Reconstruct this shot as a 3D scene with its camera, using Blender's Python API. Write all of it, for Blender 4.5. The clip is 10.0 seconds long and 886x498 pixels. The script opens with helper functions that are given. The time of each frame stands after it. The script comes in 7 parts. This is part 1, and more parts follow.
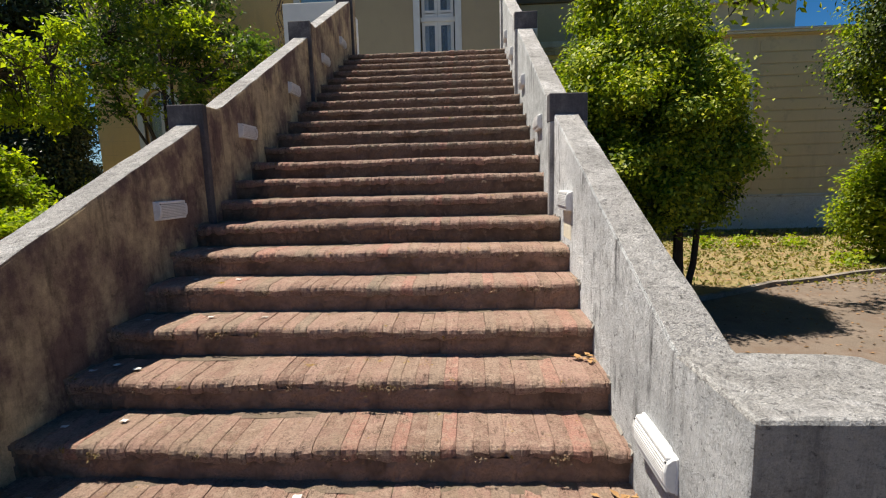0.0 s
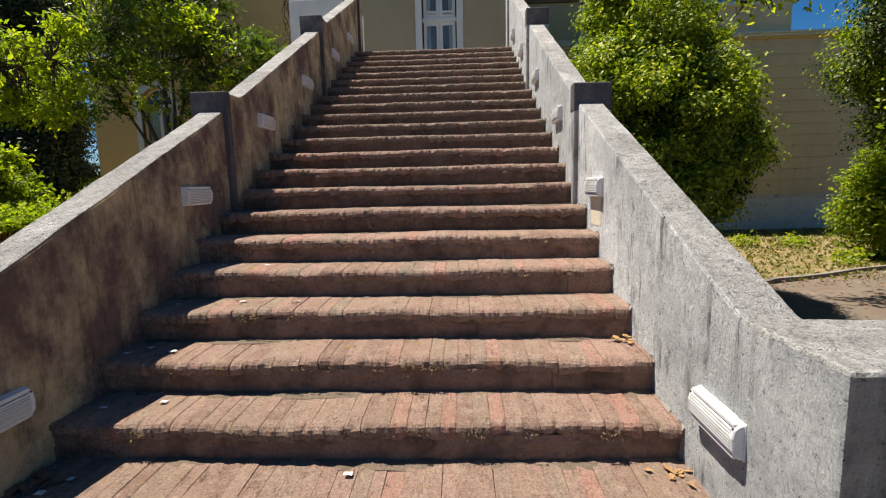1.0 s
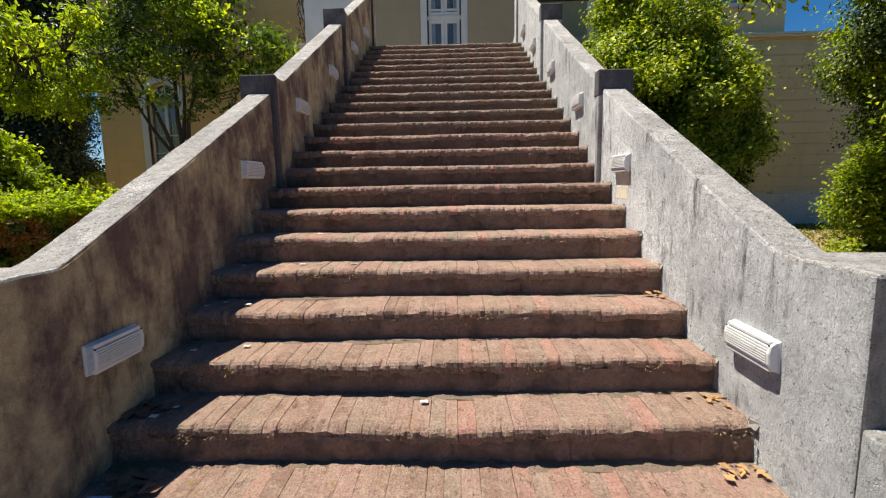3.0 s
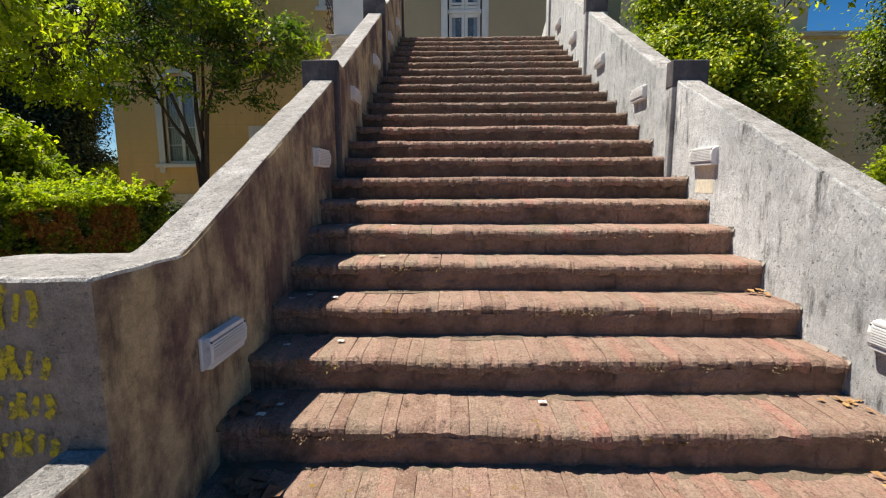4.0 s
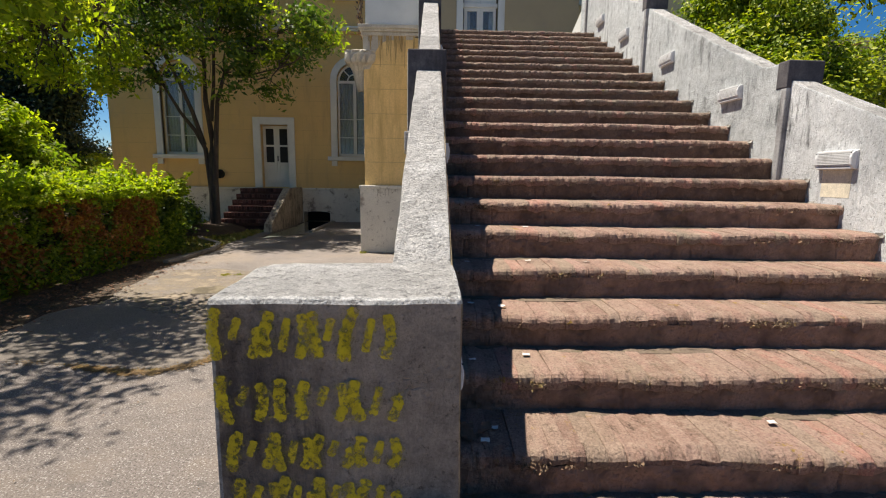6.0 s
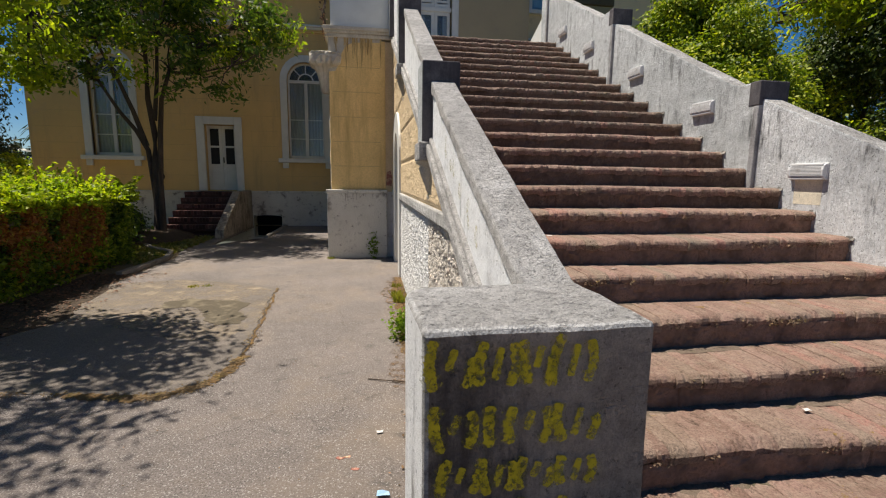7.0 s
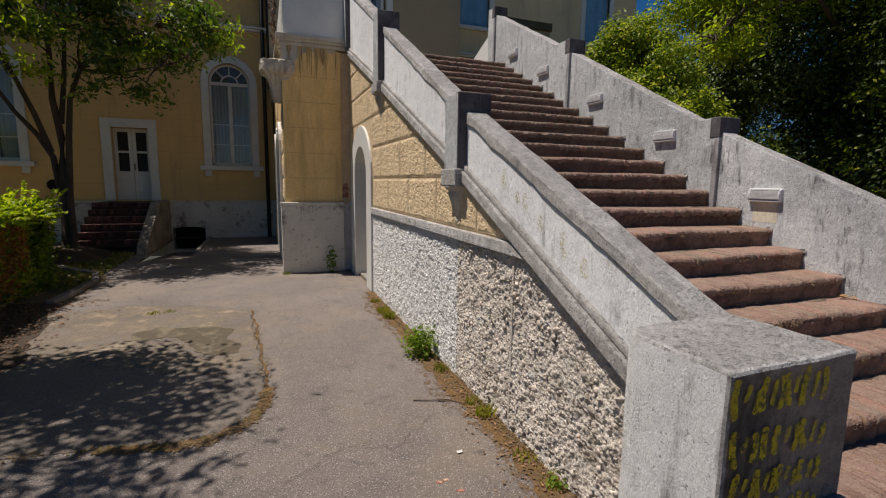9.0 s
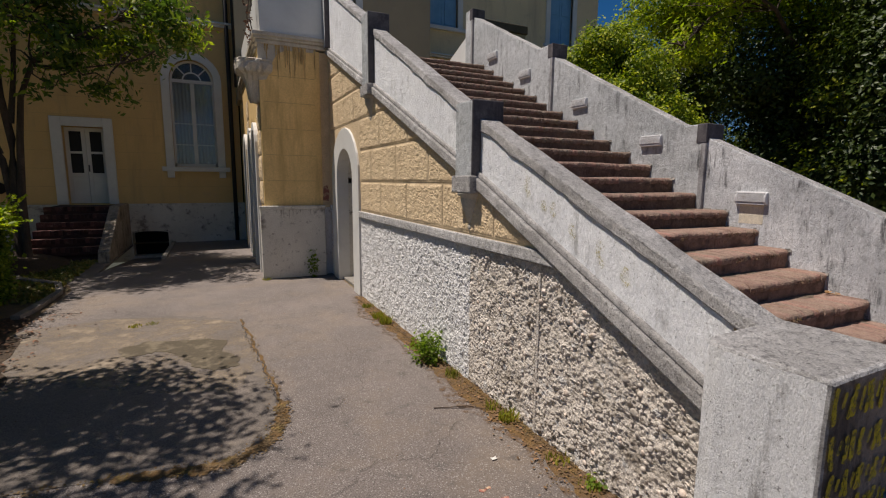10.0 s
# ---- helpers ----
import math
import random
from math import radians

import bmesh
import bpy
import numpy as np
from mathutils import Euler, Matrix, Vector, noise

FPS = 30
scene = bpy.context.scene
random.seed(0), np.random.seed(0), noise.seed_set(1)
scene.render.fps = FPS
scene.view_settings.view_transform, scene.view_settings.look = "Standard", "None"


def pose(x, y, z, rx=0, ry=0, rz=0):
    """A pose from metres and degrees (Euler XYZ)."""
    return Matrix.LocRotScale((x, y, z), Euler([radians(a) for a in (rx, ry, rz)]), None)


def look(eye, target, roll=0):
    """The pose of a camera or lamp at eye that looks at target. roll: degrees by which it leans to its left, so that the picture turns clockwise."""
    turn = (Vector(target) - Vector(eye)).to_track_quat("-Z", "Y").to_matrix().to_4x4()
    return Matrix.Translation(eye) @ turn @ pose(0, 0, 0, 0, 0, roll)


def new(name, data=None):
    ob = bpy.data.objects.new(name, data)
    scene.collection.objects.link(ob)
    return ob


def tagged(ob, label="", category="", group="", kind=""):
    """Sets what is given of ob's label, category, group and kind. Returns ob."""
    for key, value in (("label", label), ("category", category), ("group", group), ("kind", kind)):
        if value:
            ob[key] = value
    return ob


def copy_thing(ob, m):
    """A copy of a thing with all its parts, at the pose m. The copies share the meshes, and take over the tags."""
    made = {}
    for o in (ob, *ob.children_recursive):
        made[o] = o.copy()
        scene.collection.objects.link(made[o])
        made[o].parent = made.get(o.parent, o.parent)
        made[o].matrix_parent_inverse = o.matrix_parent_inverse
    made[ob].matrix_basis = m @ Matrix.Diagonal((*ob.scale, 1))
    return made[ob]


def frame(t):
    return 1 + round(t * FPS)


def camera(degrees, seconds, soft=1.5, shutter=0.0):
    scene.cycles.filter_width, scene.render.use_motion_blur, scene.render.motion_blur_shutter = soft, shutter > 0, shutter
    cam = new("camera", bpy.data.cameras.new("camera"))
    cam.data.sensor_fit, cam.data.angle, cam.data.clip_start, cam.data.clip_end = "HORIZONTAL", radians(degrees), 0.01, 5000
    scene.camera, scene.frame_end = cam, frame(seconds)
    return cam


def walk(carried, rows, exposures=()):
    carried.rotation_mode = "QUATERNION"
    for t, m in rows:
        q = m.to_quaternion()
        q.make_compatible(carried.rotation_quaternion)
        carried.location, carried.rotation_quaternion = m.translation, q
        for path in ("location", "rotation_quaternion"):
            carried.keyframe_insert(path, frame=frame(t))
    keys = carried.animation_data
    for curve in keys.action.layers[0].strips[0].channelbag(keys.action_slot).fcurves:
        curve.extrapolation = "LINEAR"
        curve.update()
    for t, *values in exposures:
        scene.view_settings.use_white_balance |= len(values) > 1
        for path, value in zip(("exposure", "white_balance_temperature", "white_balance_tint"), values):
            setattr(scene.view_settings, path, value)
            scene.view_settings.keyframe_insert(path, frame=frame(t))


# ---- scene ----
cam = camera(87.0, 10.0, soft=1.15)
PATH = [
    (0, (0.751, 1.787, 1.862), (0.636, 3.762, 1.572), -1.5),
    (0.5, (0.62, 1.808, 1.805), (0.507, 3.786, 1.526), -1.4),
    (1, (0.488, 1.758, 1.744), (0.404, 3.737, 1.469), -1.3),
    (1.5, (0.479, 1.672, 1.688), (0.43, 3.653, 1.414), -1.6),
    (2, (0.496, 1.545, 1.624), (0.452, 3.526, 1.354), -1.9),
    (2.5, (0.364, 1.405, 1.59), (0.316, 3.386, 1.322), -1.5),
    (4, (-0.443, 1.556, 1.517), (-0.488, 3.535, 1.234), -0.2),
    (4.5, (-0.759, 1.539, 1.525), (-0.795, 3.519, 1.246), 0.2),
    (5, (-1.006, 1.635, 1.514), (-1.02, 3.615, 1.231), 0.3),
    (5.5, (-1.25, 1.725, 1.518), (-1.258, 3.703, 1.222), 0.5),
    (7, (-2.152, 1.777, 1.606), (-1.838, 3.729, 1.308), 0.7),
    (7.5, (-2.476, 1.706, 1.653), (-2.034, 3.636, 1.375), 0.7),
    (8, (-2.687, 1.753, 1.682), (-2.143, 3.657, 1.403), 0.7),
    (8.5, (-2.919, 1.911, 1.741), (-2.304, 3.791, 1.446), 0.7),
    (9, (-3.253, 1.917, 1.782), (-2.544, 3.766, 1.5), 0.8),
    (9.5, (-3.497, 1.959, 1.82), (-2.691, 3.768, 1.545), 0.7),
    (10, (-3.692, 2.112, 1.855), (-2.824, 3.89, 1.566), 0.5),
]
EXPOSURES = [(0.0, 0.70, 6850, 9), (5.5, 0.91, 6850, 9), (7.5, 0.20, 6700, 11), (10.0, -0.09, 6700, 15)]
walk(cam, [(t, look(eye, target, roll)) for t, eye, target, roll in PATH], EXPOSURES)

# ---- light ----
SUN_TO = Vector((-0.35, 0.14, 1.0)).normalized()
world = bpy.data.worlds.new("sky")
scene.world = world
world.use_nodes = True
wn = world.node_tree.nodes
wn.clear()
sky = wn.new("ShaderNodeTexSky")
sky.sky_type = "NISHITA"
sky.sun_disc = False
sky.sun_elevation = math.asin(SUN_TO.z)
sky.sun_rotation = math.atan2(SUN_TO.x, SUN_TO.y)
sky.altitude = 2200
sky.air_density, sky.dust_density, sky.ozone_density = 1.0, 0.8, 4.0
bg = wn.new("ShaderNodeBackground")
bg.inputs["Strength"].default_value = 0.061
wout = wn.new("ShaderNodeOutputWorld")
clear = wn.new("ShaderNodeHueSaturation")
clear.inputs["Saturation"].default_value = 1.34
world.node_tree.links.new(sky.outputs[0], clear.inputs["Color"])
world.node_tree.links.new(clear.outputs[0], bg.inputs[0])
world.node_tree.links.new(bg.outputs[0], wout.inputs[0])
sun_data = bpy.data.lights.new("sun", "SUN")
sun_data.energy, sun_data.angle, sun_data.color = 5.5, radians(0.53), (1.0, 0.95, 0.86)
sun = new("sun", sun_data)
sun.matrix_world = look(SUN_TO * 60, (0, 0, 0))


# ---- materials ----
def ramp_color(nt, fac, stops):
    r = nt.nodes.new("ShaderNodeValToRGB")
    el = r.color_ramp.elements
    while len(el) > 1:
        el.remove(el[-1])
    el[0].position, el[0].color = stops[0][0], (*stops[0][1], 1)
    for p, c in stops[1:]:
        e = el.new(p)
        e.color = (*c, 1)
    nt.links.new(fac, r.inputs[0])
    return r.outputs[0]


def mix_color(nt, fac, a, b, mode="MIX"):
    m = nt.nodes.new("ShaderNodeMix")
    m.data_type, m.blend_type = "RGBA", mode
    for socket, v in ((m.inputs[0], fac), (m.inputs[6], a), (m.inputs[7], b)):
        if isinstance(v, (int, float)):
            socket.default_value = v
        elif isinstance(v, tuple):
            socket.default_value = (*v, 1)
        else:
            nt.links.new(v, socket)
    return m.outputs[2]


def noise_fac(nt, pos, scale, detail=4.0, rough=0.6, stretch=(1, 1, 1), low=0.0, high=1.0):
    mp = nt.nodes.new("ShaderNodeMapping")
    mp.inputs["Scale"].default_value = stretch
    nt.links.new(pos, mp.inputs[0])
    n = nt.nodes.new("ShaderNodeTexNoise")
    n.inputs["Scale"].default_value, n.inputs["Detail"].default_value, n.inputs["Roughness"].default_value = scale, detail, rough
    nt.links.new(mp.outputs[0], n.inputs["Vector"])
    mr = nt.nodes.new("ShaderNodeMapRange")
    mr.inputs["From Min"].default_value, mr.inputs["From Max"].default_value = low, high
    nt.links.new(n.outputs["Fac"], mr.inputs["Value"])
    return mr.outputs[0]


def base_material(name, rough=0.85, spec=0.3):
    m = bpy.data.materials.new(name)
    m.use_nodes = True
    nt = m.node_tree
    bsdf = nt.nodes["Principled BSDF"]
    bsdf.inputs["Roughness"].default_value = rough
    bsdf.inputs["Specular IOR Level"].default_value = spec
    geo = nt.nodes.new("ShaderNodeNewGeometry")
    return m, nt, bsdf, geo


def add_bump(nt, bsdf, height, strength, distance):
    b = nt.nodes.new("ShaderNodeBump")
    b.inputs["Strength"].default_value, b.inputs["Distance"].default_value = strength, distance
    nt.links.new(height, b.inputs["Height"])
    nt.links.new(b.outputs[0], bsdf.inputs["Normal"])


def surface(name, a, b, scale=3.0, grain=60.0, grain_amount=0.35, stain=None, stain_scale=1.2, streak=False, stain_low=0.5, stain_high=0.7, rough=0.88,
            bump=0.4, bump_dist=0.006, random_tint=0.0, island_tint=0.0, spec=0.25, speck=None, blotch=None):
    """Two colours mixed over broad noise, fine grain, stains or runs, and relief."""
    m, nt, bsdf, geo = base_material(name, rough, spec)
    pos = geo.outputs["Position"]
    col = mix_color(nt, noise_fac(nt, pos, scale, 5, 0.62, low=0.3, high=0.7), a, b)
    fine = noise_fac(nt, pos, grain, 5, 0.7, low=0.25, high=0.75)
    shade = ramp_color(nt, fine, [(0.0, (1 - grain_amount,) * 3), (0.5, (1, 1, 1)), (1.0, (1 + grain_amount * 0.6,) * 3)])
    col = mix_color(nt, 1.0, col, shade, "MULTIPLY")
    if stain:
        stretch = (1, 1, 0.12) if streak else (1, 1, 1)
        s = noise_fac(nt, pos, stain_scale, 7, 0.68, stretch, stain_low, stain_high)
        col = mix_color(nt, s, col, stain)
    if blotch:
        col = mix_color(nt, noise_fac(nt, pos, blotch[1], 9, 0.72, low=blotch[2], high=blotch[3]), col, blotch[0])
    if speck:
        v = nt.nodes.new("ShaderNodeTexVoronoi")
        v.inputs["Scale"].default_value = speck[1]
        nt.links.new(pos, v.inputs["Vector"])
        sp = ramp_color(nt, v.outputs["Color"], [(0.0, (0, 0, 0)), (speck[2], (0, 0, 0)), (min(speck[2] + 0.08, 1), (1, 1, 1))])
        col = mix_color(nt, sp, col, speck[0])
    if random_tint:
        oi = nt.nodes.new("ShaderNodeObjectInfo")
        t = ramp_color(nt, oi.outputs["Random"], [(0, (1 - random_tint, 1 - random_tint, 1 - random_tint)), (0.6, (1, 1, 1)), (1, (1 + random_tint, 1 + random_tint * 0.7, 1 + random_tint * 0.6))])
        col = mix_color(nt, 1.0, col, t, "MULTIPLY")
    if island_tint:
        t = ramp_color(nt, geo.outputs["Random Per Island"], [(0, (1 - island_tint,) * 3), (0.6, (1, 1, 1)), (1, (1 + island_tint, 1 + island_tint * 0.7, 1 + island_tint * 0.6))])
        col = mix_color(nt, 1.0, col, t, "MULTIPLY")
    nt.links.new(col, bsdf.inputs["Base Color"])
    if bump:
        h = mix_color(nt, 0.45, fine, noise_fac(nt, pos, grain * 0.22, 4, 0.6), "MIX")
        add_bump(nt, bsdf, h, bump, bump_dist)
    return m


def plaster(name, light, dark, grime, patch=(0.5, 0.58), runs=(0.5, 0.68), run_scale=9.0, mottling=0.3, tint=None, rough=0.9, bump=0.8, bump_dist=0.006, grain=0.25, pit=(0.60, 0.70), run_where=(0.42, 0.62), stipple=0.0):
    """Old lime plaster: broad tone, clouded mottling, crusted patches, run-off streaks, pits and trowel relief."""
    m, nt, bsdf, geo = base_material(name, rough, 0.2)
    pos = geo.outputs["Position"]
    col = mix_color(nt, noise_fac(nt, pos, 1.1, 8, 0.66, low=0.36, high=0.64), light, dark)
    if tint:
        col = mix_color(nt, noise_fac(nt, pos, 2.1, 8, 0.7, low=0.52, high=0.66), col, tint)
    cloud = noise_fac(nt, pos, 15.0, 10, 0.82, low=0.3, high=0.7)
    col = mix_color(nt, 1.0, col, ramp_color(nt, cloud, [(0, (1 - mottling,) * 3), (0.55, (1, 1, 1)), (1, (1 + mottling * 0.4,) * 3)]), "MULTIPLY")
    run = noise_fac(nt, pos, run_scale, 9, 0.72, (1, 1, 0.13), runs[0], runs[1])
    where = noise_fac(nt, pos, 2.6, 6, 0.65, low=run_where[0], high=run_where[1])
    both = nt.nodes.new("ShaderNodeMath")
    both.operation = "MULTIPLY"
    nt.links.new(run, both.inputs[0])
    nt.links.new(where, both.inputs[1])
    col = mix_color(nt, both.outputs[0], col, grime)
    crust = noise_fac(nt, pos, 1.5, 13, 0.76, (1, 1, 0.8), patch[0], patch[1])
    col = mix_color(nt, crust, col, mix_color(nt, 0.5, grime, mix_color(nt, cloud, grime, dark)))
    pits = noise_fac(nt, pos, 48, 5, 0.72, low=pit[0], high=pit[1])
    col = mix_color(nt, pits, col, mix_color(nt, 0.8, col, grime))
    fine = noise_fac(nt, pos, 130, 5, 0.8, low=0.3, high=0.7)
    col = mix_color(nt, 1.0, col, ramp_color(nt, fine, [(0, (1 - grain,) * 3), (0.5, (1, 1, 1)), (1, (1 + grain * 0.7,) * 3)]), "MULTIPLY")
    drag = ramp_color(nt, noise_fac(nt, pos, 21.0, 3, 0.6), [(0.0, (0, 0, 0)), (0.46, (0, 0, 0)), (0.5, (1, 1, 1)), (0.54, (0, 0, 0))])
    drag = mix_color(nt, noise_fac(nt, pos, 4.5, 5, 0.65, low=0.50, high=0.70), (0, 0, 0), drag)
    col = mix_color(nt, drag, col, mix_color(nt, 0.35, col, grime))
    nt.links.new(col, bsdf.inputs["Base Color"])
    height = mix_color(nt, 0.5, fine, cloud)
    if stipple:
        lumps = noise_fac(nt, pos, 40, 6, 0.7, (1, 1, 0.5), 0.40, 0.58)
        height = mix_color(nt, stipple, height, lumps)
    height = mix_color(nt, pits, height, (0.0, 0.0, 0.0))
    height = mix_color(nt, drag, height, (0.0, 0.0, 0.0))
    add_bump(nt, bsdf, height, bump, bump_dist)
    return m


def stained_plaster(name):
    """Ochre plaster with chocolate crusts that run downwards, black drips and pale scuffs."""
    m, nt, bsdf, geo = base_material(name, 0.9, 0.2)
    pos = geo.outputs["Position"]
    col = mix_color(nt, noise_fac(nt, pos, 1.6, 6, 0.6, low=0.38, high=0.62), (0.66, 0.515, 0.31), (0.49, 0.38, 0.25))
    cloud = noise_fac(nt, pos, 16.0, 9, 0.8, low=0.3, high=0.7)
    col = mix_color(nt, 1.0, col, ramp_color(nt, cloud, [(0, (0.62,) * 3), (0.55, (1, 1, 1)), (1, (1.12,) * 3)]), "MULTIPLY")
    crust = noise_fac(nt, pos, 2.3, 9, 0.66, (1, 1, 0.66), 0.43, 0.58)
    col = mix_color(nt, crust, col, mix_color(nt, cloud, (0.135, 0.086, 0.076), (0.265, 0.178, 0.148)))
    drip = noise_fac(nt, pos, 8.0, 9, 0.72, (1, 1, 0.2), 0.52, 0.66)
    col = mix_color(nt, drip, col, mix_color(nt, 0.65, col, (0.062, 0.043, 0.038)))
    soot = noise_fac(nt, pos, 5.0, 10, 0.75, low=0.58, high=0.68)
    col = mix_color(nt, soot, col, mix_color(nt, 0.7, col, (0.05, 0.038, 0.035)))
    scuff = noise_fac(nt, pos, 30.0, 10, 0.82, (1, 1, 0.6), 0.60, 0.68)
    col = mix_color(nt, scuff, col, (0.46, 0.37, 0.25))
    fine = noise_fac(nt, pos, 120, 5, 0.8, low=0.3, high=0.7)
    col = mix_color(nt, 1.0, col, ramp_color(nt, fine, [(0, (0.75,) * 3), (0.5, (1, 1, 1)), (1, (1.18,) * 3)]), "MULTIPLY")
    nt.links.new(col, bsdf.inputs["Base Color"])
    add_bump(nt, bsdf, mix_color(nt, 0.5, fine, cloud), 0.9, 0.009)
    return m


def brick_material(name, island, wash=(1.0, 1.0, 1.0)):
    """Worn brown-red bricks; each takes its own tone."""
    m, nt, bsdf, geo = base_material(name, 0.9, 0.15)
    pos = geo.outputs["Position"]
    if island:
        rnd = geo.outputs["Random Per Island"]
    else:
        rnd = nt.nodes.new("ShaderNodeObjectInfo").outputs["Random"]
    tone = ramp_color(nt, rnd, [(0.0, (0.29, 0.195, 0.16)), (0.2, (0.36, 0.248, 0.205)), (0.4, (0.42, 0.285, 0.24)), (0.55, (0.335, 0.265, 0.212)), (0.68, (0.435, 0.292, 0.25)), (0.8, (0.365, 0.28, 0.226)), (0.9, (0.455, 0.285, 0.237)), (0.96, (0.465, 0.262, 0.218)), (1.0, (0.285, 0.245, 0.198))])
    dirt = noise_fac(nt, pos, 2.3, 8, 0.72, low=0.50, high=0.86)
    col = mix_color(nt, dirt, tone, (0.295, 0.202, 0.152))
    pale = noise_fac(nt, pos, 14.0, 11, 0.85, low=0.48, high=0.64)
    col = mix_color(nt, pale, col, (0.47, 0.37, 0.30))
    dark = noise_fac(nt, pos, 25.0, 10, 0.85, (1, 0.4, 1), 0.54, 0.64)
    col = mix_color(nt, dark, col, (0.115, 0.08, 0.062))
    fine = noise_fac(nt, pos, 85, 6, 0.75, low=0.25, high=0.75)
    col = mix_color(nt, 1.0, col, ramp_color(nt, fine, [(0, (0.4, 0.4, 0.4)), (0.5, (1.02, 1.02, 1.02)), (1, (1.45, 1.45, 1.45))]), "MULTIPLY")
    lichen = noise_fac(nt, pos, 3.4, 10, 0.78, low=0.52, high=0.66)
    col = mix_color(nt, lichen, col, mix_color(nt, 0.3, col, (0.34, 0.315, 0.225)))
    moss = noise_fac(nt, pos, 9.0, 8, 0.78, low=0.615, high=0.665)
    col = mix_color(nt, moss, col, (0.36, 0.25, 0.05))
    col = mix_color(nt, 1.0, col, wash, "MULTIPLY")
    nt.links.new(col, bsdf.inputs["Base Color"])
    groove = noise_fac(nt, pos, 40, 8, 0.8, (1, 0.35, 1), 0.3, 0.7)
    add_bump(nt, bsdf, mix_color(nt, 0.5, fine, groove), 1.0, 0.015)
    return m


def leaf_material(name, stops, translucent=0.45, rough=0.45):
    m, nt, bsdf, geo = base_material(name, rough, 0.35)
    col = ramp_color(nt, geo.outputs["Random Per Island"], stops)
    big = noise_fac(nt, geo.outputs["Position"], 1.4, 3, 0.5, low=0.35, high=0.65)
    col = mix_color(nt, 1.0, col, ramp_color(nt, big, [(0, (0.75, 0.8, 0.8)), (1, (1.15, 1.1, 0.95))]), "MULTIPLY")
    nt.links.new(col, bsdf.inputs["Base Color"])
    tr = nt.nodes.new("ShaderNodeBsdfTranslucent")
    nt.links.new(mix_color(nt, 1.0, col, (1.3, 1.45, 0.55), "MULTIPLY"), tr.inputs["Color"])
    mx = nt.nodes.new("ShaderNodeMixShader")
    mx.inputs[0].default_value = translucent
    nt.links.new(bsdf.outputs[0], mx.inputs[1])
    nt.links.new(tr.outputs[0], mx.inputs[2])
    nt.links.new(mx.outputs[0], nt.nodes["Material Output"].inputs["Surface"])
    return m


def spray_material(name, a, b, scale, low, high):
    """Sprayed paint that covers only in patches; the wall shows through the rest."""
    m, nt, bsdf, geo = base_material(name, 0.75, 0.2)
    pos = geo.outputs["Position"]
    nt.links.new(mix_color(nt, noise_fac(nt, pos, 14, 4, 0.6, low=0.35, high=0.65), a, b), bsdf.inputs["Base Color"])
    clear = nt.nodes.new("ShaderNodeBsdfTransparent")
    mx = nt.nodes.new("ShaderNodeMixShader")
    nt.links.new(noise_fac(nt, pos, scale, 6, 0.7, low=low, high=high), mx.inputs[0])
    nt.links.new(clear.outputs[0], mx.inputs[1])
    nt.links.new(bsdf.outputs[0], mx.inputs[2])
    nt.links.new(mx.outputs[0], nt.nodes["Material Output"].inputs["Surface"])
    return m


def glass_material(name, color, rough=0.04):
    m, nt, bsdf, geo = base_material(name, rough, 0.5)
    bsdf.inputs["Base Color"].default_value = (*color, 1)
    bsdf.inputs["Transmission Weight"].default_value = 0.9
    bsdf.inputs["IOR"].default_value = 1.45
    return m


PLASTER = plaster("weathered_plaster", (0.65, 0.665, 0.67), (0.465, 0.48, 0.485), (0.14, 0.143, 0.143), (0.58, 0.69), (0.50, 0.64), 13.0, 0.4, bump=1.0, bump_dist=0.014, pit=(0.61, 0.66), run_where=(0.44, 0.62), stipple=0.35)
FLANK = plaster("fine_cast_plaster", (0.95, 0.95, 0.955), (0.85, 0.85, 0.86), (0.27, 0.26, 0.255), (0.64, 0.75), (0.52, 0.66), 8.0, 0.22, bump=1.0, bump_dist=0.011, grain=0.25, run_where=(0.47, 0.63), pit=(0.61, 0.66), stipple=0.4)
PLASTER_WHITE = plaster("whitish_plaster", (0.80, 0.805, 0.815), (0.47, 0.48, 0.495), (0.12, 0.12, 0.122), (0.60, 0.70), (0.51, 0.62), 10.0, 0.34, bump=1.0, bump_dist=0.016, pit=(0.60, 0.65), run_where=(0.47, 0.60), stipple=0.45)
PIER_FRONT_TAN = plaster("tan_pier_plaster", (0.60, 0.535, 0.455), (0.44, 0.385, 0.325), (0.10, 0.085, 0.076), (0.52, 0.64), (0.48, 0.62), 8.0, 0.4, bump=1.0, bump_dist=0.014, stipple=0.4)
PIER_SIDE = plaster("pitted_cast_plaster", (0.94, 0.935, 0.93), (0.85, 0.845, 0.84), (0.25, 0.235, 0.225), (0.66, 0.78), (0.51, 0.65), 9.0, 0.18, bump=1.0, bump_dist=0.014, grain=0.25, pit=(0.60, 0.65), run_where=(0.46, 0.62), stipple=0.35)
PLASTER_DARK = stained_plaster("stained_plaster")
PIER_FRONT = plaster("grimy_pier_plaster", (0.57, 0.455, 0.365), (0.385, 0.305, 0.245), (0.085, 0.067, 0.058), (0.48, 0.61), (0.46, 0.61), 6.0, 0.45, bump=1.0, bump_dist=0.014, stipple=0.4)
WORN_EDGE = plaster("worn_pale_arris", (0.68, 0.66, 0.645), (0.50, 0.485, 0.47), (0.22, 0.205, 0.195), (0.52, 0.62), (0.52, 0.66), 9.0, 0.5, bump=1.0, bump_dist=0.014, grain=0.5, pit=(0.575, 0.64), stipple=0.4)
